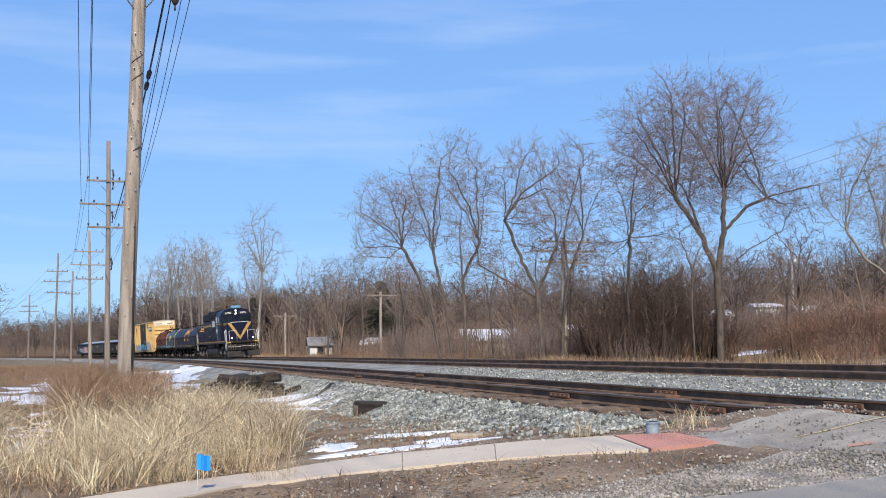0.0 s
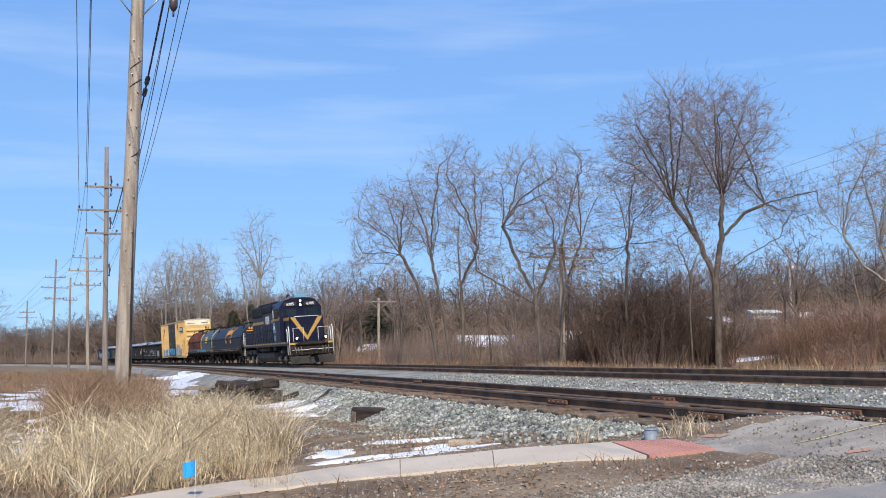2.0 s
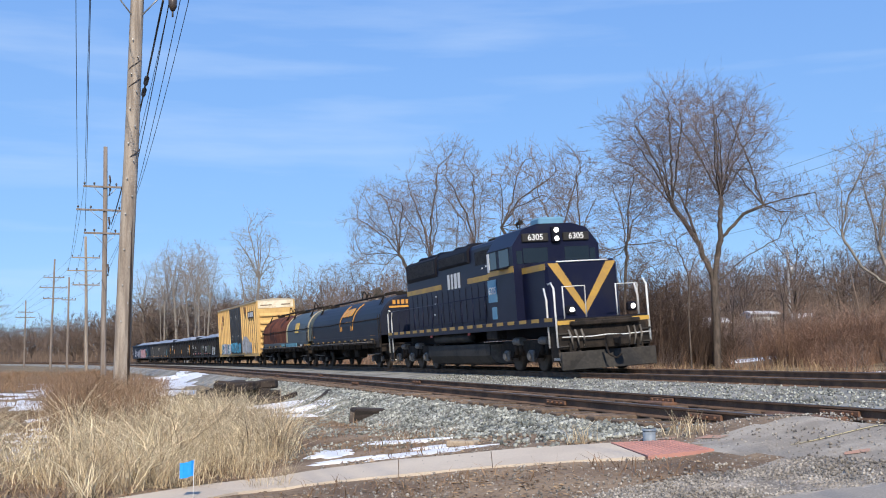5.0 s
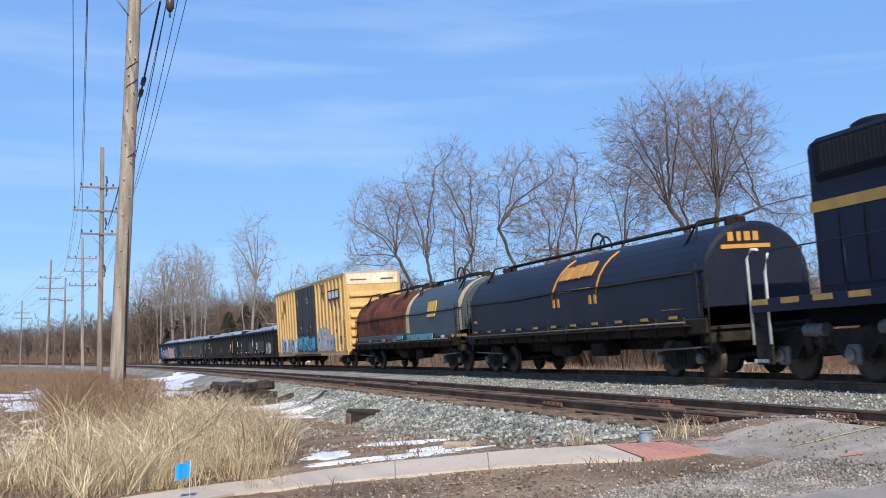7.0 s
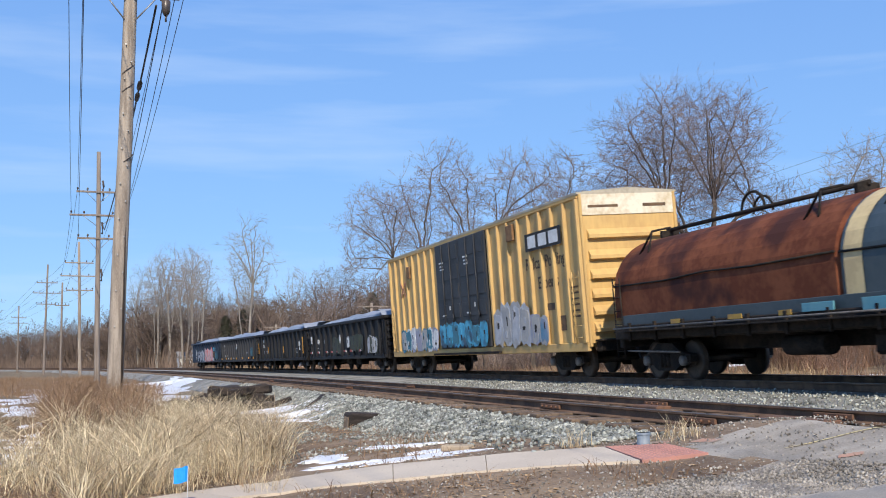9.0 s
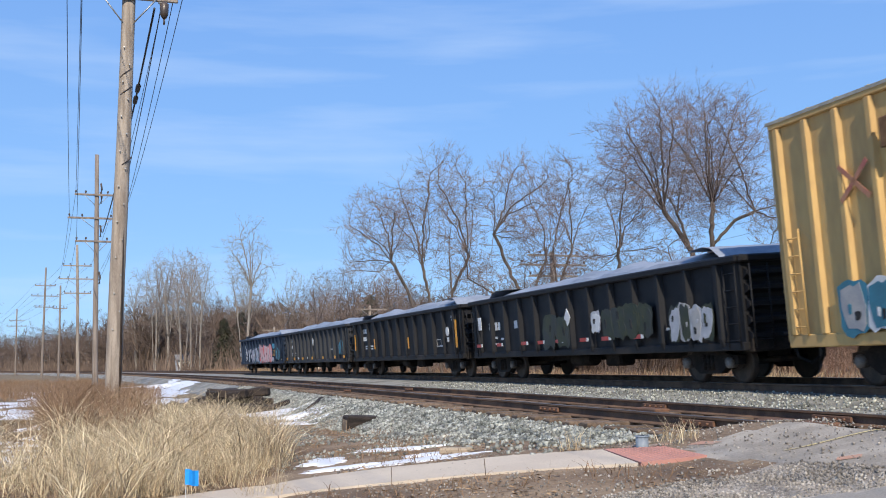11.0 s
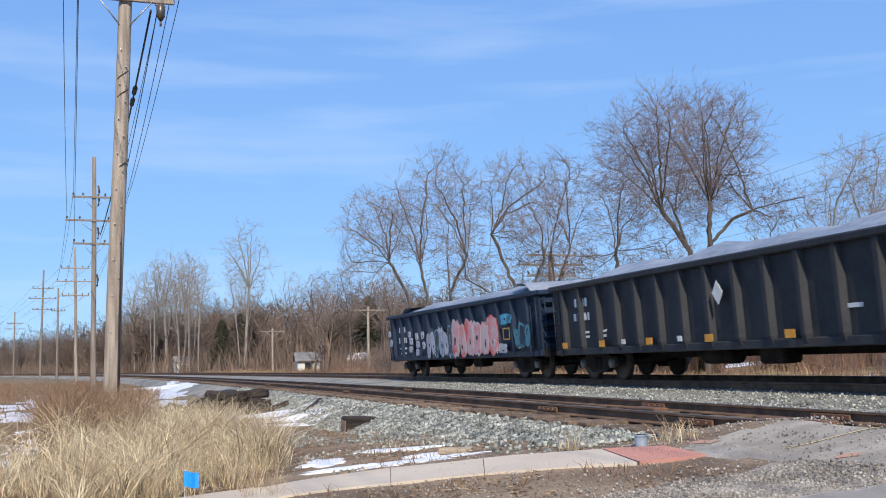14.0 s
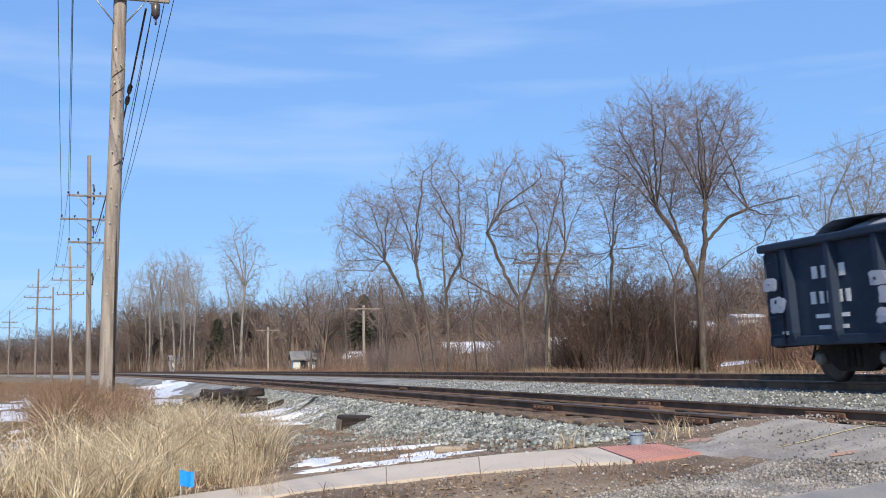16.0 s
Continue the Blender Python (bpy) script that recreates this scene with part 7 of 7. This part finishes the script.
M["navy_coil"] = mat("weathered_navy_cover", (0.008, 0.011, 0.024), (0.014, 0.017, 0.030), 0.5, spec=0.25, scale=0.8, fine=8, bump=0.05, third=(0.020, 0.022, 0.030), third_at=0.62)
M["logo_gold"] = mat("orange_gold_emblem", (0.62, 0.30, 0.04), (0.52, 0.25, 0.05), 0.55, scale=3, bump=0)
M["cream_logo"] = mat("yellow_emblem", (0.68, 0.43, 0.06), (0.55, 0.36, 0.08), 0.55, scale=3, bump=0)
M["teal_board"] = mat("pale_teal_board", (0.10, 0.30, 0.38), (0.14, 0.34, 0.40), 0.6, scale=3, bump=0)


# ---------------- boxcar ----------------
def build_boxcar():
    car = thing("boxcar", "tall yellow boxcar with black double doors and spray paint", "boxcar")
    X = lambda a: 65.33 - a
    L, top, low = 19.36, 4.95, 0.95
    body = Shape().box((0, 0, (low + top) / 2), (L, 2.90, top - low), 0.03)
    part("body", body, M["yellow"], car)
    part("roof", Shape().prism([(-1.52, 4.93), (-1.52, 4.99), (0, 5.10), (1.52, 4.99), (1.52, 4.93)], -L / 2 - 0.06, L / 2 + 0.06, "x"), M["roof_grey"], car)
    for i in range(24):
        x = -L / 2 + 0.4 + i * (L - 0.8) / 23
        part("roof_rib", Shape().prism([(-1.5, 4.98), (-1.5, 5.01), (0, 5.125), (1.5, 5.01), (1.5, 4.98)], x - 0.04, x + 0.04, "x"), M["roof_grey"], car)
    part("side_sill", Shape().box((0, -1.45, 0.86), (L, 0.10, 0.24), 0.02).box((0, 1.45, 0.86), (L, 0.10, 0.24), 0.02), M["yellow"], car)
    part("top_chord", Shape().box((0, -1.47, 4.90), (L, 0.08, 0.14), 0.02).box((0, 1.47, 4.90), (L, 0.08, 0.14), 0.02), M["yellow"], car)
    rib = Shape().loft([[(-0.10, -1.45, z), (-0.055, -1.535, z), (0.055, -1.535, z), (0.10, -1.45, z)] for z in (0.98, 4.82)]).mesh("rib", M["yellow"])
    d0, d1 = X(68.1), X(62.75)
    xs = [-9.45 + 0.86 * i for i in range(9)] + [d1 + 0.25 + 0.845 * i for i in range(9)]
    for x in xs:
        if d0 - 0.1 < x < d1 + 0.1 or x > 9.6:
            continue
        part("side_rib", rib, None, car, "", pose(x, 0, 0))
        part("side_rib", rib, None, car, "", pose(x, 0, 0, 0, 0, 180))
    for k in range(2):
        w = (d1 - d0) / 2
        cx = d0 + w * (k + 0.5)
        door = part("door", Shape().box((cx, -1.50, 2.92), (w - 0.03, 0.10, 3.85), 0.02), M["door_black"], car, "black sliding plug door")
        for z in (1.35, 2.05, 2.75, 3.45, 4.15):
            part("door_panel", Shape().box((cx, -1.556, z + 0.28), (w - 0.35, 0.025, 0.50), 0.01), M["door_black"], door)
        for dx in (-0.45, 0.45):
            part("lock_rod", Shape().tube([(cx + dx, -1.59, 1.05), (cx + dx, -1.59, 4.80)], 0.022, 6), M["door_black"], door)
        part("lock_wheel", Shape().tube([(cx + 0.45, -1.60, 2.1), (cx + 0.45, -1.64, 2.1)], 0.14, 12), M["door_black"], door)
        bars(door, [(cx - 0.6, 4.15, 0.45, 0.06), (cx - 0.6, 4.02, 0.35, 0.05), (cx - 0.55, 3.9, 0.4, 0.05), (cx + 0.1, 2.45, 0.10, 0.14), (cx - 0.6, 2.2, 0.35, 0.05)], NEARSIDE, (0, -1.572, 0), M["white"])
    part("door_track", Shape().box(((d0 + d1) / 2, -1.56, 0.80), (d1 - d0 + 1.6, 0.10, 0.08), 0.01), M["under"], car)
    # front end: white panel above horizontal corrugations
    for d in (1, -1):
        e = part("end_wall", Shape().box((d * (L / 2 + 0.012), 0, 2.9), (0.03, 2.84, 3.9)), M["yellow"], car)
        for z in (1.30, 1.75, 2.20, 2.72, 3.24, 3.80):
            part("end_rib", Shape().prism([(L / 2 + 0.02, z + 0.20), (L / 2 + 0.17, z + 0.03), (L / 2 + 0.17, z - 0.06), (L / 2 + 0.02, z - 0.08)], -1.28, 1.28), M["yellow"], e, "", pose(0, 0, 0) if d > 0 else pose(0, 0, 0, 0, 0, 180))
        part("end_panel", Shape().box((d * (L / 2 + 0.03), 0, 4.66), (0.05, 2.84, 0.60), 0.01), M["dirty_white"], car, "dirty white panel on the end wall")
        for y in (-1.42, 1.42):
            part("corner_post", Shape().box((d * (L / 2 + 0.02), y, 2.9), (0.12, 0.08, 4.1), 0.02), M["yellow"], car)
        ladder(car, d * (L / 2 + 0.15), 0.95, 0.95, 1.0, 2.9, 7, M["yellow"], "end_ladder", 0.45, False)
        ladder(car, d * (L / 2 - 0.4), -1.52, -1.52, 0.95, 2.9, 6, M["yellow"], "side_ladder", 0.45)
        part("crossover_step", Shape().box((d * (L / 2 + 0.25), 0, 1.02), (0.4, 2.6, 0.05), 0.01), M["under"], car)
        freight_truck(car, d * 7.35)
        coupler(car, d * 10.68, d)
        part("end_sill", Shape().box((d * 9.8, 0, 0.88), (0.3, 2.5, 0.32), 0.03), M["under"], car)
    part("hand_brake", Shape().tube([(L / 2 + 0.12, 0.35, 1.9), (L / 2 + 0.22, 0.35, 1.9)], 0.26, 16).box((L / 2 + 0.12, 0.35, 1.6), (0.12, 0.3, 0.5), 0.03), M["yellow"], car)
    bars(car, [(-0.75, 4.60, 0.9, 0.07), (0.8, 4.60, 0.7, 0.09)], FRONT, (L / 2 + 0.056, 0, 0), M["faded"], "car_mark")
    c, z = X(58.0), 4.0
    sign = part("owner_board", Shape().box((c, -1.545, z), (2.55, 0.012, 0.52)), M["grille"], car, "black board with white block shapes")
    bars(sign, [(c - 0.78, z, 0.58, 0.36), (c, z, 0.58, 0.36), (c + 0.78, z, 0.62, 0.36)], NEARSIDE, (0, -1.552, 0), M["white"], "emblem")
    lettering(car, "Railcar Pooling", 0.50, c - 0.15, -1.456, 3.36, NEARSIDE, M["faded"], "slogan", 0.95)
    lettering(car, "Experts", 0.50, c, -1.456, 2.76, NEARSIDE, M["faded"], "slogan", 0.95)
    bars(car, [(c, 2.05, 0.9, 0.2)], NEARSIDE, (0, -1.455, 0), M["faded"], "car_mark")
    bars(car, [(X(56.3), 2.5 - 0.16 * i, 0.5, 0.05) for i in range(6)] + [(X(57.2), 1.55, 0.42, 0.42)], NEARSIDE, (0, -1.456, 0), M["faded"], "data_marking")
    for rot in (40, -40):
        part("red_cross_mark", Shape().box((X(72.7), -1.541, 3.5), (0.95, 0.01, 0.09), 0, Matrix.Rotation(radians(rot), 3, "Y")), M["red_faded"], car)
    part("placard", Shape().box((X(60.4), -1.56, 4.45), (0.55, 0.08, 0.5), 0.02), M["rust_dark"], car)
    part("placard", Shape().box((X(71.7), -1.56, 4.15), (0.4, 0.08, 0.5), 0.02), M["rust_dark"], car)
    graffiti(car, X(62.4), X(59.4), 1.0, 2.35, -1.537, [M["silver"], M["silver_dark"]], 3, 4)
    graffiti(car, X(59.3), X(58.1), 1.0, 2.0, -1.537, [M["silver_dark"], M["lilac"]], 5, 2)
    graffiti(car, X(67.9), X(62.9), 1.05, 1.95, -1.60, [M["cyan"], M["cyan"], M["teal"]], 9, 7)
    graffiti(car, X(73.4), X(68.4), 0.95, 1.95, -1.537, [M["silver_dark"], M["teal"], M["white"], M["lilac"]], 11, 7)
    return car


M["door_black"] = mat("dull_black_door", (0.020, 0.022, 0.026), (0.034, 0.035, 0.038), 0.6, scale=1.5, fine=10, bump=0.08)
M["faded"] = mat("faded_dark_lettering", (0.085, 0.05, 0.028), (0.15, 0.09, 0.045), 0.7, scale=3, bump=0)
M["red_faded"] = mat("faded_red_mark", (0.42, 0.13, 0.10), (0.45, 0.22, 0.12), 0.7, scale=3, bump=0)
M["rust_dark"] = mat("rusty_bracket", (0.16, 0.08, 0.035), (0.25, 0.14, 0.06), 0.8, scale=5, bump=0.1)
M["silver_dark"] = mat("grey_spray_paint", (0.33, 0.33, 0.34), (0.45, 0.43, 0.40), 0.6, scale=3, bump=0)


# ---------------- gondolas ----------------
def gondola(label, paint, load_seed, ribs=13, flap=True):
    car = thing("gondola", label, "gondola car")
    L, top, low = 16.35, 2.64, 0.72
    for q in (-1, 1):
        part("side_wall", Shape().box((0, q * 1.36, 1.66), (L, 0.04, 1.86), 0.01), paint, car)
        part("top_chord", Shape().box((0, q * 1.42, top - 0.07), (L + 0.1, 0.20, 0.15), 0.03), paint, car)
        part("side_sill", Shape().box((0, q * 1.38, 0.80), (L, 0.14, 0.18), 0.02), paint, car)
    rib = Shape().loft([[(-0.13, -1.37, z), (-0.06, y, z), (0.06, y, z), (0.13, -1.37, z)] for z, y in ((0.74, -1.44), (0.95, -1.50), (2.50, -1.50))]).mesh("rib", paint)
    for i in range(ribs):
        x = -L / 2 + 0.75 + i * (L - 1.5) / (ribs - 1)
        part("side_rib", rib, None, car, "", pose(x, 0, 0))
        part("side_rib", rib, None, car, "", pose(x, 0, 0, 0, 0, 180))
    part("floor", Shape().box((0, 0, 0.80), (L, 2.7, 0.14), 0.02).box((0, 0, 0.66), (14.5, 0.6, 0.3), 0.02), M["under"], car)
    for d in (1, -1):
        e = part("end_wall", Shape().box((d * (L / 2 - 0.06), 0, 1.66), (0.06, 2.76, 1.9), 0.01), paint, car)
        for z in (1.0, 1.32, 1.64, 1.96, 2.28):
            part("end_rib", Shape().prism([(L / 2 - 0.03, z + 0.12), (L / 2 + 0.12, z + 0.04), (L / 2 + 0.12, z - 0.04), (L / 2 - 0.03, z - 0.12)], -1.3, 1.3), paint, e, "", pose(0, 0, 0) if d > 0 else pose(0, 0, 0, 0, 0, 180))
        part("end_chord", Shape().box((d * (L / 2 + 0.02), 0, top - 0.07), (0.20, 2.9, 0.15), 0.03), paint, e)
        ladder(car, d * (L / 2 - 0.30), -1.45, -1.45, 0.75, 2.45, 5, paint, "side_ladder", 0.42)
        ladder(car, d * (L / 2 + 0.16), -1.05, -1.05, 0.75, 2.45, 5, paint, "end_ladder", 0.42, False)
        freight_truck(car, d * 6.25)
        coupler(car, d * 8.74, d)
        part("end_sill", Shape().box((d * 8.15, 0, 0.82), (0.26, 2.6, 0.3), 0.03), M["under"], car)
    part("air_reservoir", Shape().tube([(-1.4, -0.7, 0.58), (-0.2, -0.7, 0.58)], 0.2, 12), M["under"], car)
    part("brake_valve", Shape().box((1.3, -0.7, 0.56), (0.9, 0.45, 0.36), 0.06), M["under"], car)
    # heaped load under a sagging grey sheet
    nx, ny = 44, 9
    grid = []
    for i in range(nx + 1):
        row = []
        for j in range(ny + 1):
            f, g = i / nx, j / ny
            x, y = (-0.5 + f) * (L - 0.5), (-0.5 + g) * 2.64
            hump = math.sin(math.pi * g) ** 0.6 * min(1, 7 * f, 7 * (1 - f))
            n = noise.noise(Vector((x * 0.55, y * 0.7, load_seed))) + 0.5 * noise.noise(Vector((x * 1.7, y * 1.7, load_seed + 5)))
            row.append((x, y, top - 0.12 + hump * (0.42 + 0.22 * n)))
        grid.append(row)
    sh = Shape().loft(grid, False, False, smooth=False)
    part("load_sheet", sh, M["tarp"], car, "sagging grey sheet over a heaped load, tinted blue for skylight")
    if flap:
        part("sheet_flap", Shape().loft([[(-L / 2 + 1.25, y, top), (-L / 2 + 1.6, y, top + 0.17), (-L / 2 + 1.9, y, top + 0.24), (-L / 2 + 2.9, y * 0.95, top + 0.22)] for y in (-1.2, -0.4, 0.4, 1.2)], False, False), M["tarp"], car, "lifted corner of the sheet")
        part("sheet_flap", Shape().loft([[(L / 2 - 0.9, y, top), (L / 2 - 1.3, y, top + 0.26), (L / 2 - 1.6, y, top + 0.32), (L / 2 - 2.5, y * 0.95, top + 0.28)] for y in (-1.2, -0.4, 0.4, 1.2)], False, False), M["tarp"], car)
    return car


def side_marks(car, rows, material, y=-1.39, name="lettering"):
    bars(car, rows, NEARSIDE, (0, y, 0), material, name)


def gondola_one():
    car = gondola("black gondola with sprayed patches and a heaped load", M["black"], 1.3)
    X = lambda a: 84.84 - a
    side_marks(car, letter_bars(X(90.9), 1.72, 4, 0.22, 0.26) + [(X(88.9), 1.72, 0.5, 0.24), (X(91), 1.35, 0.6, 0.07), (X(90.2), 1.3, 0.4, 0.07), (X(90.9), 1.15, 0.5, 0.06), (X(79.5), 1.25, 0.8, 0.06)], M["white"])
    for a in (92.2, 90.3, 88.2, 86.9, 85.6, 84.0, 82.7, 81.0):
        part("reflector", Shape().box((X(a), -1.505, 1.12), (0.40, 0.012, 0.10)), M["red_tape"], car)
        part("reflector", Shape().box((X(a) + 0.26, -1.505, 1.12), (0.12, 0.012, 0.10)), M["white"], car)
    graffiti(car, X(86.6), X(84.9), 0.95, 1.9, -1.506, [M["green_spray"]], 2, 2)
    graffiti(car, X(82.8), X(80.2), 1.1, 2.0, -1.506, [M["green_spray"], M["green_spray"]], 4, 4)
    graffiti(car, X(83.4), X(82.9), 1.3, 1.85, -1.51, [M["white"], M["silver"]], 6, 1)
    graffiti(car, X(79.4), X(77.6), 0.95, 1.9, -1.51, [M["silver"], M["green_spray"], M["silver_dark"]], 8, 4)
    part("placard_diamond", Shape().prism([(X(85.1), 1.75), (X(84.9), 2.0), (X(84.7), 1.75), (X(84.9), 1.5)], -1.512, -1.5), M["white"], car)
    part("white_plate", Shape().box((X(92.0), -1.50, 1.85), (0.3, 0.012, 0.42)), M["white"], car)
    return car


def gondola_two():
    car = gondola("plain black gondola with yellow reflector strips", M["black"], 4.7)
    X = lambda a: 102.32 - a
    for a, z, h, w in ((109.6, 1.62, 0.75, 0.14), (105.95, 1.48, 0.45, 0.14), (100.55, 1.42, 0.45, 0.14), (94.55, 1.62, 1.0, 0.16)):
        part("reflector", Shape().box((X(a), -1.515, z), (w, 0.012, h)), M["amber"], car, "amber reflector strip")
    side_marks(car, letter_bars(X(108.1), 2.12, 4, 0.17, 0.20) + letter_bars(X(108.1), 1.76, 4, 0.17, 0.20) + [(X(107.9), 1.4, 0.35, 0.06), (X(107.9), 1.3, 0.35, 0.06), (X(106.9), 1.4, 0.4, 0.06), (X(106.9), 1.28, 0.3, 0.06), (X(95.1), 2.25, 0.5, 0.07), (X(95.1), 2.13, 0.4, 0.06), (X(96.5), 1.2, 0.6, 0.06)], M["white"])
    part("white_disc", Shape().tube([(X(95.5), -1.52, 1.72), (X(95.5), -1.505, 1.72)], 0.17, 20), M["white"], car)
    part("white_plate", Shape().box((X(95.45), -1.52, 1.42), (0.2, 0.012, 0.16)), M["white"], car)
    side_marks(car, [(X(96.9), 1.45, 0.5, 0.04), (X(96.9), 1.2, 0.5, 0.04), (X(97.15), 1.32, 0.04, 0.28), (X(96.65), 1.32, 0.04, 0.28)], M["silver_dark"], -1.392, "stencil_frame")
    return car


def gondola_three():
    car = gondola("charcoal grey gondola with a heaped sheeted load", M["charcoal"], 8.2, 15, False)
    X = lambda a: 119.8 - a
    side_marks(car, letter_bars(X(126.2), 2.1, 4, 0.17, 0.22) + letter_bars(X(126.2), 1.72, 5, 0.17, 0.20) + [(X(126), 1.3, 0.35, 0.06), (X(126), 1.18, 0.35, 0.06), (X(125), 1.3, 0.4, 0.06), (X(125), 1.18, 0.35, 0.06), (X(115.3), 1.4, 0.5, 0.08), (X(113.6), 1.3, 0.4, 0.06)], M["white"])
    part("placard_diamond", Shape().prism([(X(119.5), 1.9), (X(119.3), 2.15), (X(119.1), 1.9), (X(119.3), 1.65)], -1.512, -1.5), M["white"], car)
    for a in (127.2, 124.9, 122.4, 119.8, 117.0, 114.2, 112.2):
        part("reflector", Shape().box((X(a), -1.505, 0.98), (0.30, 0.012, 0.16)), M["amber"], car, "amber reflector patch")
    for a in (123.7, 121.0):
        part("reflector", Shape().box((X(a), -1.505, 1.0), (0.18, 0.012, 0.12)), M["white"], car)
    graffiti(car, X(113.2), X(112.3), 1.1, 1.9, -1.506, [M["teal"], M["charcoal"]], 8, 2)
    return car


def gondola_four():
    car = gondola("worn dark blue gondola with pink and lilac graffiti", M["gon_blue"], 11.9, 13)
    X = lambda a: 137.28 - a
    side_marks(car, letter_bars(X(143.6), 2.0, 4, 0.20, 0.22) + letter_bars(X(143.6), 1.55, 5, 0.19, 0.22) + [(X(143.6), 1.22, 0.9, 0.07), (X(143.6), 1.02, 0.8, 0.07), (X(144.9), 0.95, 0.4, 0.07), (X(129.9), 1.0, 0.35, 0.08), (X(130.8), 1.0, 0.3, 0.07)], M["white"])
    for a, z in ((142.2, 1.8), (142.0, 1.5), (142.1, 1.2), (141.2, 1.65), (141.1, 1.35), (141.2, 1.05), (145.2, 1.9), (145.0, 1.5), (140.4, 1.7), (140.3, 1.3)):
        graffiti(car, X(a) - 0.2, X(a) + 0.2, z - 0.15, z + 0.15, -1.505, [M["lilac_pale"]], int(a * 10 + z * 7), 1)
    graffiti(car, X(139.9), X(136.8), 0.82, 1.95, -1.508, [M["lilac"], M["lilac_pale"], M["slate"]], 21, 6)
    graffiti(car, X(136.8), X(132.3), 0.82, 2.10, -1.512, [M["pink"], M["pink_pale"], M["pink"]], 23, 6)
    graffiti(car, X(132.2), X(131.6), 0.85, 1.2, -1.508, [M["lilac_pale"]], 25, 1)
    graffiti(car, X(131.9), X(131.1), 1.75, 2.1, -1.51, [M["cyan"]], 27, 1)
    graffiti(car, X(130.9), X(129.6), 1.0, 1.75, -1.51, [M["teal"], M["gon_blue"]], 28, 3)
    side_marks(car, [(X(131.5), 1.62, 0.55, 0.04), (X(131.5), 1.28, 0.55, 0.04), (X(131.76), 1.45, 0.04, 0.36), (X(131.24), 1.45, 0.04, 0.36)], M["gold"], -1.52, "stencil_frame")
    return car


M["pink_pale"] = mat("pale_rose_spray", (0.58, 0.42, 0.42), (0.50, 0.46, 0.47), 0.6, scale=2.5, bump=0, third=(0.60, 0.24, 0.22), third_at=0.6)
M["lilac_pale"] = mat("pale_lilac_spray", (0.46, 0.45, 0.50), (0.34, 0.38, 0.44), 0.6, scale=2.5, bump=0)

LENGTHS = (20.98, 16.84, 16.84, 21.42, 17.48, 17.48, 17.48, 17.48)
CARS = [build_locomotive(), coil_one(), coil_two(), build_boxcar(), gondola_one(), gondola_two(), gondola_three(), gondola_four()]


# ---- motion: the train rolls down the curve past the viewer ----
TRAIN_S, TRAIN_V, TRAIN_A = 77.168, 14.483, -0.037


def rolled(t):
    return TRAIN_V * t + TRAIN_A * t * t / 2


def motions():
    back = 0.0
    for car, length in zip(CARS, LENGTHS):
        middle = back + length / 2
        walk(car, [(t / 2, car_pose(TRAIN_S + middle - rolled(t / 2))) for t in range(33)])
        back += length
    for wheel, x, rad in WHEELS:
        walk(wheel, [(k / 30, Matrix.Translation((x, 0, rad)) @ Matrix.Rotation(rolled(k / 30) / rad, 4, "Y")) for k in range(481)])

    # the marker flag swings round its wire in the wind
    for film_ in FLAGS:
        swings = [(0.0, 150), (0.4, 95), (0.9, 45), (1.5, 15), (2.2, 30), (2.8, -5), (3.5, 10), (4.2, 0), (5.2, 12), (6.3, -8), (7.0, -15), (8.0, 5), (9.0, 12), (9.8, 60), (10.6, 120), (11.4, 165), (12.5, 140), (13.3, 175), (14.5, 160), (15.3, 185), (16.0, 170)]
        walk(film_, [(t, Matrix.Rotation(radians(-a), 4, "Z")) for t, a in swings])


motions()
